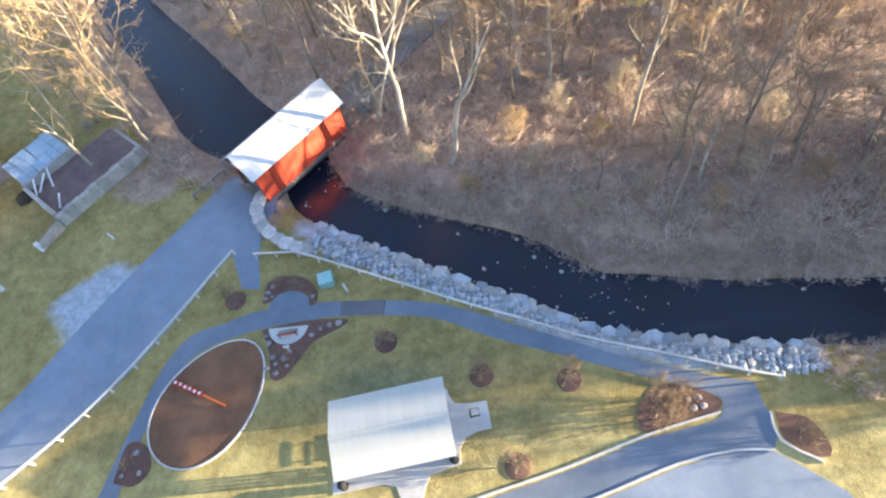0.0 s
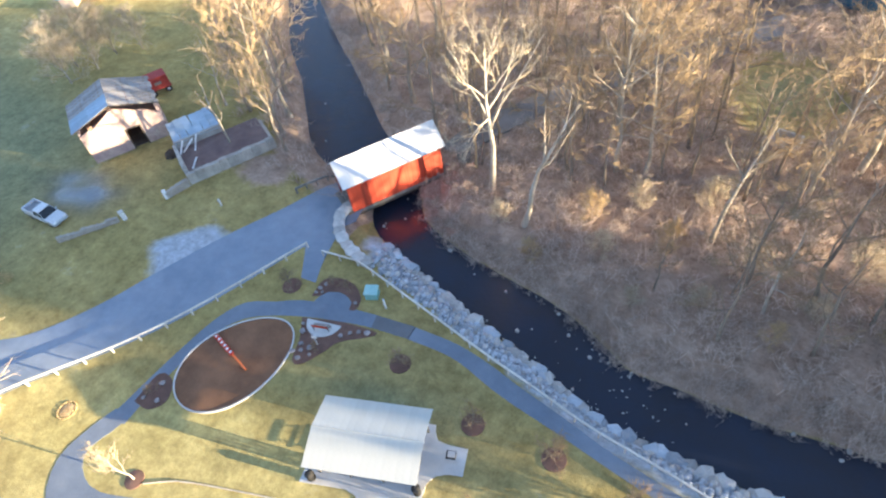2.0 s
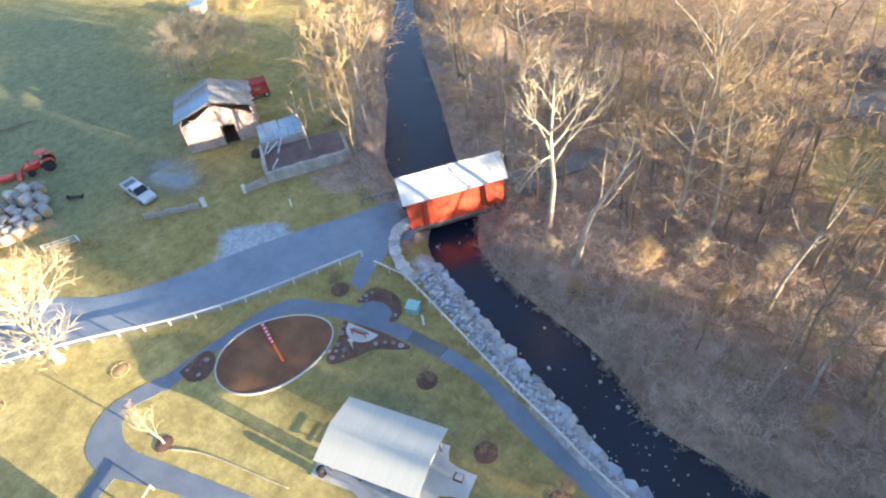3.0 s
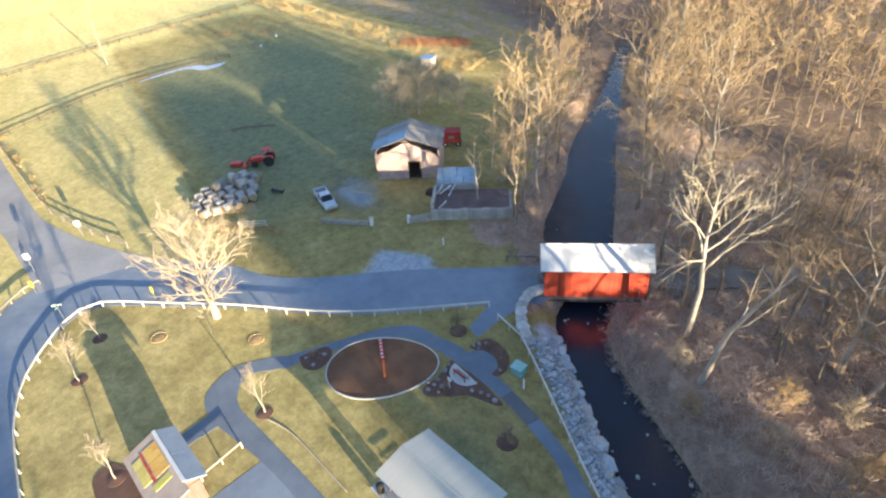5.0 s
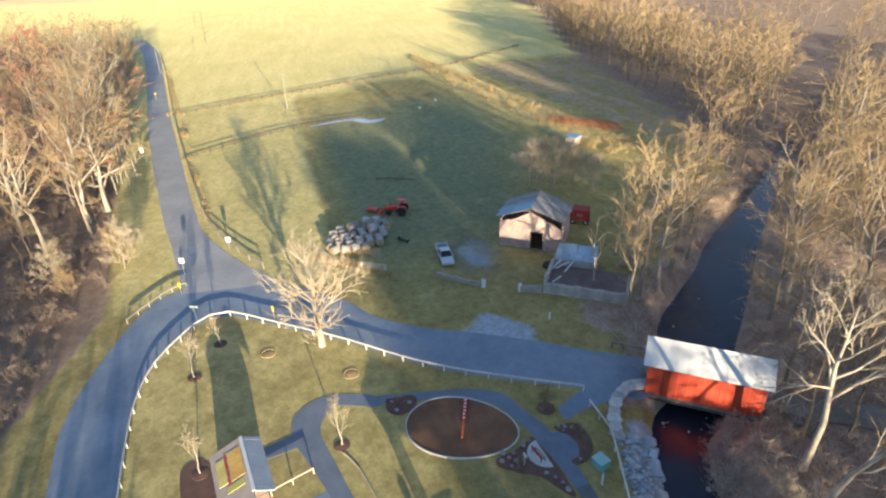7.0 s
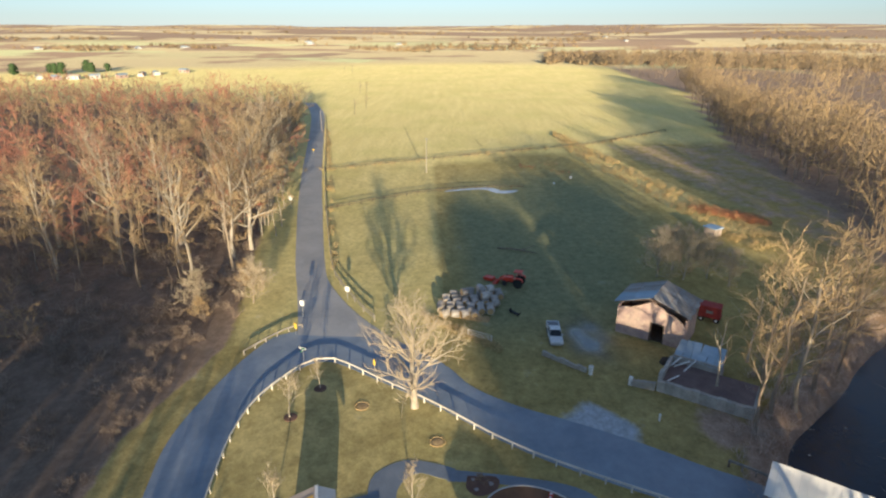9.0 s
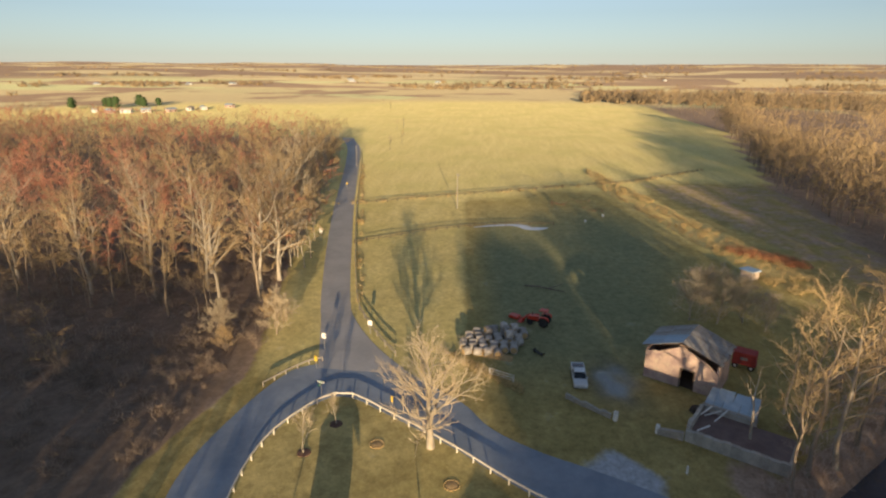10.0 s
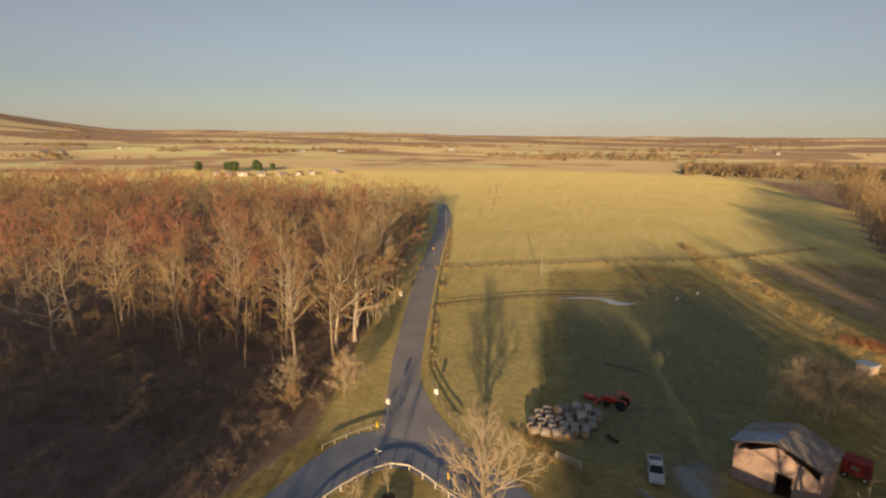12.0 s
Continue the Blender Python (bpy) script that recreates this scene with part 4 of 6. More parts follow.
part("lid", Build().chamfer((0, 0, 0.88), (1.35, 1.25, 0.12), 0.05), surf("pale_teal", (0.35, 0.6, 0.58), (0.45, 0.68, 0.66), 2, 0.5), crate)
marker = thing("marker_post", "slim white marker post on the lawn", "post", pose(-13.2, 24.65, 0))
part("shaft", Build().chamfer((0, 0, 0.7), (0.22, 0.12, 1.4), 0.03), WHITE_PAINT, marker)
part("cap", Build().box((0, 0, 1.42), (0.24, 0.14, 0.05)), STEEL, marker)
marker = thing("marker_post", "slim white post beside the gravel verge", "post", pose(-38.8, 30.2, 0))
part("shaft", Build().chamfer((0, 0, 0.5), (0.2, 0.2, 1.0), 0.03), WHITE_PAINT, marker)
post = thing("interpretive_sign", "small pale sign on a post in the planting bed", "sign", pose(-17.1, 18.7, 0.03, 0, 0, 200))
part("post", Build().box((0, 0, 0.6), (0.1, 0.1, 1.2)), WHITE_PAINT, post)
part("panel", Build().box((0, -0.05, 1.2), (0.5, 0.06, 0.38)), WHITE_PAINT, post)


# ---- picnic pavilion ----
def pavilion():
    t = thing("picnic_pavilion", "open picnic pavilion with a pale metal gable roof", "pavilion", pose(-7.0, 12.2, 0.05, 0, 0, 15.1))
    L, half, eave, ridge = 8.9, 2.95, 2.6, 3.3
    slope, tilt = math.hypot(half, ridge - eave), math.degrees(math.atan2(ridge - eave, half))
    for s in (-1, 1):
        roof = part("roof_slope", Build().box((0, 0, 0), (L - 0.1, slope - 0.05, 0.1), m=pose(0, s * half / 2, (eave + ridge) / 2 - 0.07, -s * tilt, 0, 0)), DARK_WOOD, t)
        n = 16
        w = L / n
        panel = Build().box((0, 0, 0), (w - 0.003, slope, 0.025)).data("roof_panel", PALE_ROOF)
        for i in range(n):
            part("roof_panel", panel, None, roof, m=pose(-L / 2 + (i + 0.5) * w, s * half / 2, (eave + ridge) / 2 + 0.012, -s * tilt, 0, 0))
        for x in (-3.9, -1.3, 1.3, 3.9):
            part("post", Build().chamfer((x, s * 2.2, 1.3), (0.2, 0.2, 2.6), 0.03), GREY_WOOD, t)
        part("eave_beam", Build().box((0, s * 2.2, 2.6), (8.4, 0.18, 0.24)), GREY_WOOD, t)
    for x in (-3.9, -1.3, 1.3, 3.9):
        part("truss", Build().beam((x, -2.3, 2.66), (x, 2.3, 2.66), 0.1, 0.2).beam((x, 0, 2.7), (x, 0, 3.12), 0.1, 0.12), GREY_WOOD, t)
    for s in (-1, 1):
        part("gable", Build().add([(s * 4.3, -2.4, 2.62), (s * 4.3, 2.4, 2.62), (s * 4.3, 0, 3.18), (s * 4.24, -2.4, 2.62), (s * 4.24, 2.4, 2.62), (s * 4.24, 0, 3.18)],
                                  [(0, 1, 2), (5, 4, 3), (0, 3, 4, 1), (1, 4, 5, 2), (2, 5, 3, 0)]), PALE_ROOF, t)
    part("ridge_cap", Build().side([(-0.15, -0.09), (0, 0.02), (0.15, -0.09), (0, 0.05)], -L / 2, L / 2), PALE_ROOF, t, m=pose(0, 0, ridge, 0, 0, 90))


pavilion()
SLAB_A = [(-11.3, 7.7), (-10.2, 8.0), (-7.6, 8.7), (-6.6, 8.6), (-6.1, 7.7), (-5.9, 6.0), (-4.5, 6.2), (-4.5, 8.6), (-4.1, 9.6), (-2.9, 10.1)]
SLAB_B = [(-1.9, 10.5), (-2.1, 11.6), (-1.7, 12.4), (-0.9, 12.9), (0.2, 13.2), (-0.3, 15.3), (-1.8, 15.0), (-2.8, 15.0), (-3.3, 15.6), (-3.5, 16.1), (-12.4, 13.7)]
tagged(part("pavilion_slab", Build().prism(SLAB_A + SLAB_B, -0.15, 0.06), CONCRETE), "pale concrete slab with flared path stubs", "concrete slab", kind="structure")
litter_bin(-10.5, 8.35, BLACK, "black litter bin at the pavilion slab's corner")
litter_bin(-2.4, 10.75, BLACK, "black litter bin at the pavilion slab's edge")
grill = thing("park_grill", "black steel pedestal grill on the concrete stub", "grill", pose(-1.1, 14.1, 0.06, 0, 0, 15))
part("pedestal", Build().lathe([(0.06, 0), (0.06, 0.7)], 8), BLACK, grill)
part("firebox", Build().box((0, 0, 0.82), (0.75, 0.6, 0.26)), BLACK, grill)
part("grate", Build().box((0.05, 0, 0.97), (0.6, 0.5, 0.03)), STEEL, grill)
part("handle", Build().beam((-0.38, 0, 0.95), (-0.62, 0, 0.98), 0.04, 0.04), STEEL, grill)
for x, y, rz in ((-9.3, 11.4, 15), (-6.6, 12.1, 15), (-4.2, 12.9, 15)):
    t = thing("picnic_table", "weathered timber picnic table under the pavilion roof", "table", pose(x, y, 0.06, 0, 0, rz + 90), "tables under the pavilion")
    for i in range(5):
        part("top_board", Build().box((0, -0.3 + 0.15 * i, 0.74), (1.9, 0.14, 0.04)), GREY_WOOD, t)
    for s in (-1, 1):
        part("seat_board", Build().box((0, s * 0.68, 0.44), (1.9, 0.26, 0.04)), GREY_WOOD, t)
        part("trestle", Build().beam((s * 0.65, -0.68, 0), (s * 0.65, -0.2, 0.72), 0.05, 0.09).beam((s * 0.65, 0.68, 0), (s * 0.65, 0.2, 0.72), 0.05, 0.09).beam((s * 0.65, -0.8, 0.4), (s * 0.65, 0.8, 0.4), 0.05, 0.09), GREY_WOOD, t)

# ---- small park building ----
SIDING = surf("brown_siding", (0.17, 0.12, 0.095), (0.25, 0.18, 0.14), 1.0, 0.9, 0, 12, 0.01, 0.08, (6, 6, 0.5))
kiosk = thing("restroom_building", "small park building with a golden-panelled tan roof slope", "building", pose(-20.3, -6.6, 0, 0, 0, 13))
part("wall", Build().box((0, -0.1, 1.25), (5.9, 3.7, 2.5)), SIDING, kiosk)
L, crest, crest_z = 6.8, 0.65, 3.75
for s, half, eave, material in ((-1, 2.95, 2.62, TAN_ROOF), (1, 1.65, 2.95, BLUE_ROOF)):
    slope, tilt = math.hypot(half, crest_z - eave), math.degrees(math.atan2(crest_z - eave, half))
    mid_y, mid_z = crest + s * half / 2, (eave + crest_z) / 2
    roof = part("roof_slope", Build().box((0.5 if s < 0 else 0, 0, 0), (L + 1.0 if s < 0 else L, slope, 0.14), m=pose(0.5 if s < 0 else 0, mid_y, mid_z, -s * tilt, 0, 0)), material, kiosk, "sunlit tan slope" if s < 0 else "narrow grey-blue metal slope")
    if s > 0:
        for i in range(7):
            part("seam", Build().box((0, 0, 0), (0.03, slope, 0.02), m=pose(-3 + i, mid_y, mid_z + 0.075, -s * tilt, 0, 0)), material, roof)
        continue
    def laid(x, d, w, h, lift):
        """A board lying on the tan slope, d metres down from the crest."""
        return Build().box((0, 0, 0), (w, h, 0.05), m=pose(x, crest - d * math.cos(radians(tilt)), crest_z - d * math.sin(radians(tilt)) + lift, tilt, 0, 0))
    for i in range(4):
        part("roof_panel", laid(-1.95 + 0.86 * i, 0.95, 0.83, 1.25, 0.1), PANEL_ROOF, roof, "golden panel laid on the slope")
    part("roof_panel", laid(1.75, 1.35, 0.7, 1.6, 0.1), surf("yellow_green_panel", (0.5, 0.47, 0.1), (0.6, 0.55, 0.16), 0.9, 0.6, 0, 6, 0.01, 0.08), roof, "yellow-green panel at the lower end")
    for i in range(3):
        part("roof_panel", laid(-1.6 + 1.0 * i, 2.35, 0.97, 0.8, 0.1), surf("pale_yellow_panel", (0.6, 0.5, 0.12), (0.68, 0.6, 0.2), 0.9, 0.6, 0, 6, 0.01, 0.08), roof, "pale yellow panel near the eave")
    for i in range(4):
        part("dark_strip", laid(-2.0 + 0.95 * i, 1.78 + 0.03 * (i % 2), 0.8, 0.2, 0.115), RED_BOARD, roof, "dark red strip between the panels")
for s in (-1, 1):
    x = s * 2.9
    part("gable", Build().add([(x, -1.95, 2.48), (x, 1.75, 2.48), (x, 0.65, 3.64), (x - s * 0.1, -1.95, 2.48), (x - s * 0.1, 1.75, 2.48), (x - s * 0.1, 0.65, 3.64)],
                              [(0, 1, 2), (5, 4, 3), (1, 4, 5, 2), (2, 5, 3, 0)]), SIDING, kiosk)
part("ridge_cap", Build().box((0, crest, crest_z + 0.075), (L, 0.3, 0.06)), WHITE_PAINT, kiosk)
part("door", Build().box((1.0, 1.76, 1.05), (0.95, 0.06, 2.1)), GREY_WOOD, kiosk)
part("window", Build().box((-1.2, 1.76, 1.6), (0.9, 0.06, 0.7)), GLASS, kiosk)

# stone rings on the lawn
for x, y in ((-41.2, -5.2), (-34.7, 4.2)):
    b = Build()
    for i in range(12):
        a = 2 * math.pi * i / 12
        b.chamfer((0.85 * math.cos(a), 0.85 * math.sin(a), 0.04), (0.34, 0.1, 0.09), 0.03, math.degrees(a) + 90)
    t = thing("stone_ring", "low ring of small tan stones on the lawn", "stone ring", pose(x, y, 0), "stone rings on the lawn")
    part("stones", b, HAY, t)
    part("soil", Build().lathe([(0.7, 0.0), (0.68, 0.05), (0.3, 0.1)], 12), HAY, t)
b = slab_along([(-23.0, 2.3), (-20.6, 3.6), (-17.2, 4.6), (-12, 5.9)], 0.06, 0.09, 0.14, 1.4)
tagged(part("path_edging", b, FENCE_WOOD), "thin pale edging beside the footpath", "edging", kind="structure")


# ---- signs and poles ----
def road_sign(x, y, high, w, h, rz, material, label, diamond=False, blades=False):
    t = thing("road_sign", label, "road sign", pose(x, y, 0, 0, 0, rz))
    part("post", Build().box((0, 0.03, high / 2), (0.07, 0.05, high)), STEEL, t)
    if blades:
        for k, (a, z) in enumerate(((0, high - 0.1), (90, high - 0.36))):
            blade = part("name_blade", Build().box((0, 0, 0), (1.15, 0.03, 0.24)), GREEN_SIGN if k else WHITE_PAINT, t, m=pose(0, 0, z, 0, 0, a))
            part("lettering", Build().box((0, -0.019, 0), (0.8, 0.006, 0.09)).box((0, 0.019, 0), (0.8, 0.006, 0.09)), WHITE_PAINT if k else GREEN_SIGN, blade)
    else:
        part("panel", Build().chamfer((0, 0, 0), (w, h, 0.03), 0.06), material, t, m=pose(0, -0.02, high - h / 2, 90, 45 if diamond else 0, 0))


road_sign(-50.5, -14.5, 2.7, 1, 1, 70, WHITE_PAINT, "white and green street-name sign at the junction", blades=True)
road_sign(-64.3, -17.9, 3.1, 0.75, 0.9, 80, WHITE_PAINT, "white road sign beside the lane")
road_sign(-71.0, -11.9, 2.5, 0.75, 0.9, 80, WHITE_PAINT, "white road sign at the pasture fence")
road_sign(-124.2, -35.2, 3.4, 0.9, 1.2, 80, WHITE_PAINT, "white road sign at the wood's edge")
road_sign(-58.9, -17.7, 2.0, 0.5, 0.9, 60, YELLOW, "yellow hazard marker at the road bend")
road_sign(-48.9, -4.6, 1.9, 0.3, 0.9, 60, YELLOW, "yellow marker plate beside the guard fence")
road_sign(-190, -44.0, 2.4, 0.6, 0.6, 80, YELLOW, "small yellow sign beside the straight lane")
for x, y, high in ((-163.1, -2.4, 11.2), (-240.5, -51.5, 9.5)):
    t = thing("utility_pole", "wooden utility pole with one crossarm", "utility pole", pose(x, y, 0, 0, 0, 20))
    part("pole", Build().tube([(0, 0, -0.5), (0, 0, high)], [0.16, 0.11], 8), GREY_WOOD, t)
    part("crossarm", Build().box((0, 0.16, high - 0.5), (2.4, 0.12, 0.14)), GREY_WOOD, t)
    for s in (-1.1, -0.4, 0.4, 1.1):
        part("insulator", Build().lathe([(0.06, 0), (0.08, 0.08), (0.04, 0.16)], 8, (s, 0.16, high - 0.42)), STEEL, t)


# ---- farmyard ----
def corrugated(length, width, folds):
    """A folded tin sheet, length along x."""
    line = [((i / (2 * folds) - 0.5) * width, 0.05 if i % 2 else 0.0) for i in range(2 * folds + 1)]
    n = len(line)
    b = Build()
    b.v = [(x, y, z + h) for x in (-length / 2, length / 2) for h in (0.0, 0.02) for y, z in line]
    for i in range(n - 1):
        b.f += [(i, i + 1, 2 * n + i + 1, 2 * n + i), (n + i + 1, n + i, 3 * n + i, 3 * n + i + 1), (i + 1, i, n + i, n + i + 1), (2 * n + i, 2 * n + i + 1, 3 * n + i + 1, 3 * n + i)]
    b.f += [(0, 2 * n, 3 * n, n), (n - 1, 2 * n - 1, 4 * n - 1, 3 * n - 1)]
    return b


def barn():
    t = thing("barn", "old pink block barn with a sagging tin gable roof", "barn", pose(-60.6, 36.6, 0, 0, 0, 56.2))
    W, D, wall, eave, ridge = 10.0, 6.6, 4.5, 5.15, 7.0
    b = Build()
    b.side([(-W / 2, 0), (-W / 2, wall - 0.35), (-3.6, 4.6), (-3.3, 4.5), (-1.6, 5.4), (-0.3, 6.15), (0.1, 6.1), (0.1, 0)], -D / 2, -D / 2 + 0.3)
    b.side([(1.9, 0), (1.9, 5.3), (2.6, 4.85), (2.9, 4.9), (W / 2, wall - 1.0), (W / 2, 0)], -D / 2 + 0.003, -D / 2 + 0.3)
    b.side([(0.1, 2.9), (0.1, 6.08), (1.9, 5.28), (1.9, 2.9)], -D / 2 + 0.006, -D / 2 + 0.3)
    part("front_wall", b, STUCCO, t, "patched pink block front")
    part("back_wall", Build().side([(-W / 2, 0), (-W / 2, wall), (0, 6.4), (W / 2, wall), (W / 2, 0)], D / 2 - 0.3, D / 2), STUCCO, t)
    for s in (-1, 1):
        part("side_wall", Build().box((s * (W / 2 - 0.15), 0, wall / 2), (0.3, D - 0.62, wall)), STUCCO, t)
    part("floor", Build().box((0, 0, 0.02), (W - 0.7, D - 0.7, 0.1)), DARK_WOOD, t)
    part("door_frame", Build().box((0.05, -D / 2 - 0.02, 1.45), (0.14, 0.12, 2.9)).box((1.95, -D / 2 - 0.02, 1.45), (0.14, 0.12, 2.9)).box((1.0, -D / 2 - 0.02, 2.95), (2.04, 0.12, 0.16)), DARK_WOOD, t)
    half = 5.45
    slope, tilt = math.hypot(half, ridge - eave), math.degrees(math.atan2(ridge - eave, half))
    for s in (-1, 1):
        frame_part = part("rafters", Build(), DARK_WOOD, t)
        b = Build()
        for i in range(8):
            y = -D / 2 - 0.3 + i * (D + 0.6) / 7
            b.beam((s * 5.3, y, eave - 0.03), (0, y, ridge - 0.12), 0.1, 0.16)
        frame_part.data = b.data("rafters", DARK_WOOD)
        n = 9
        w = (D + 1.0) / n
        for i in range(n):
            material = TIN_BLUE if s < 0 and i < 4 else TIN_RUST
            for k, (u0, u1, lift) in enumerate(((0.0, 0.53, 0.05), (0.5, 1.0, 0.02))):
                if (s, i % 3) == (1, 1) and k:
                    u1 = 0.96
                long_side = slope * (u1 - u0)
                sheet = corrugated(long_side, w + 0.06, 4)
                u = (u0 + u1) / 2
                jog = ((i * 37 + k * 13) % 7 - 3) * 0.02
                part("roof_sheet", sheet, material, frame_part, m=pose(s * half * u, -D / 2 - 0.5 + (i + 0.5) * w, ridge + (eave - ridge) * u + lift + 0.01 * (i % 2), jog * 15, s * tilt + jog * 20, 0))
    return t


barn()


def ruin():
    t = thing("ruined_outbuilding", "roofless stone foundation with pale low walls", "ruin", pose(-45.2, 31.9, 0, 0, 0, 57.2))
    front = part("front_wall", Build().box((5.6, 0, 0.5), (11.1, 0.5, 1.0)), MASONRY, t)
    for i in range(11):
        part("block", Build().chamfer((0.5 + i * 1.02, 0, 0.75), (1.0, 0.55, 1.5 + 0.12 * ((i * 5) % 3)), 0.06), MASONRY, front)
    part("side_wall", Build().chamfer((0.15, 3.4, 0.9), (0.45, 6.2, 1.8), 0.05).chamfer((0.15, 1.3, 1.1), (0.5, 1.2, 2.2), 0.05), MASONRY, t)
    part("side_wall", Build().chamfer((11.1, 3.0, 0.45), (0.45, 5.4, 0.9), 0.05), MASONRY, t)
    part("back_wall", Build().chamfer((3.4, 6.6, 1.0), (6.4, 0.35, 2.0), 0.05).chamfer((8.8, 6.6, 0.4), (4.4, 0.35, 0.8), 0.05), MASONRY, t)
    part("floor", Build().box((5.6, 3.4, 0.5), (10.6, 6.0, 1.0)), surf("rotten_debris", (0.15, 0.105, 0.1), (0.24, 0.17, 0.15), 0.6, 0.95, 0, 8, 0.05, 0.05), t, "brown rotted debris filling the walls")
    for p, q in (((1.0, 1.2, 1.05), (2.0, 2.8, 1.3)), ((0.8, 5.2, 1.05), (2.6, 5.8, 2.1)), ((1.4, 6.0, 2.2), (0.4, 5.0, 1.1)), ((3.2, 6.4, 2.1), (2.2, 4.6, 1.05))):
        part("fallen_beam", Build().beam(p, q, 0.16, 0.16), WHITE_PAINT, t)
    return t


ruin()
lean = thing("tin_lean_to", "low collapsed lean-to roofed with blue-grey tin", "shed", pose(-50.6, 39.3, 0, 0, 0, 57))
for i in range(6):
    part("roof_sheet", Build().box((0, 0, 0), (0.98, 4.4, 0.03), m=pose(-2.5 + i, 0, 2.1 + 0.05 * (i % 2), 8 + 2 * (i % 3), 3 * (i % 2), 2 * (i % 3))), TIN_BLUE, lean)
for x, y in ((-2.8, -1.9), (2.8, -1.9), (-2.8, 1.9), (2.8, 1.9), (0, -1.9)):
    part("post", Build().box((x, y, 1.0), (0.15, 0.15, 2.0)), GREY_WOOD, lean)
part("back_board", Build().box((0, 1.95, 1.0), (5.8, 0.06, 2.0)), GREY_WOOD, lean)
part("rubbish_heap", Build().lathe([(1.0, 0), (0.8, 0.5), (0.3, 0.8)], 7, (-3.9, -1.2, 0)), DARK_WOOD, lean)


def low_wall(p, q, high, w, label, post_end=True):
    t = thing("low_wall", label, "stone wall", pose(*p, 0))
    d = Vector((q[0] - p[0], q[1] - p[1]))
    n = max(2, round(d.length / 0.7))
    b = Build()
    for i in range(n):
        b.chamfer((d.x * (i + 0.5) / n, d.y * (i + 0.5) / n, high / 2 - 0.05 - 0.08 * ((i * 5) % 4)), (d.length / n + 0.02, w, high - 0.1 * ((i * 3) % 3)), 0.05, math.degrees(math.atan2(d.y, d.x)))
    part("masonry", b, MASONRY, t)
    if post_end:
        part("end_pier", Build().chamfer((d.x, d.y, 0.6), (0.45, 0.45, 1.2), 0.05, 56), WHITE_PAINT, t, "whitewashed pier")


low_wall((-53.6, 18.6), (-49.1, 23.8), 0.8, 0.4, "broken stretch of low stone wall in the grass", False)
pier = thing("gate_pier", "white gate pier standing in the grass", "gate pier", pose(-48.7, 24.3, 0, 0, 0, 56))
part("shaft", Build().chamfer((0, 0, 0.58), (0.5, 0.5, 1.16), 0.05), WHITE_PAINT, pier)
part("cap", Build().chamfer((0, 0, 1.2), (0.58, 0.58, 0.08), 0.03), CONCRETE, pier)
low_wall((-45.1, 31.7), (-46.3, 28.9), 1.15, 0.5, "low stone wall ending in a white pier")

wagon = thing("farm_wagon", "red box farm wagon with a white panel", "wagon", pose(-64.6, 46.4, 0, 0, 0, 60))
part("box", Build().chamfer((0, 0, 1.75), (3.2, 2.2, 1.9), 0.08).box((0, 0, 0.75), (3.4, 1.6, 0.12)), surf("faded_red_paint", (0.26, 0.03, 0.025), (0.36, 0.05, 0.04), 1.2, 0.7, 0, 12, 0.0, 0.1), wagon)
part("panel", Build().box((0, -1.12, 1.8), (1.0, 0.04, 0.45)), WRAP, wagon)
for x in (-1.1, 1.1):
    for y in (-0.95, 0.95):
        wheel = part("wheel", Build().lathe([(0.2, -0.12), (0.42, -0.12), (0.46, -0.06), (0.46, 0.06), (0.42, 0.12), (0.2, 0.12)], 16, m=pose(x, y, 0.46, 90, 0, 0)), BLACK, wagon)
        part("hub", Build().lathe([(0.2, -0.13), (0.2, 0.13)], 10, m=pose(x, y, 0.46, 90, 0, 0)), WHITE_PAINT, wheel)


def wheel_at(t, x, y, r, w, hub):
    wheel = part("wheel", Build().lathe([(r * 0.55, -w / 2), (r * 0.9, -w / 2), (r, -w * 0.3), (r, w * 0.3), (r * 0.9, w / 2), (r * 0.55, w / 2)], 20, m=pose(x, y, r, 90, 0, 0)), BLACK, t)
    part("rim", Build().lathe([(r * 0.56, -w * 0.35), (r * 0.2, -w * 0.42), (r * 0.2, w * 0.42), (r * 0.56, w * 0.35)], 16, m=pose(x, y, r, 90, 0, 0)), hub, wheel)


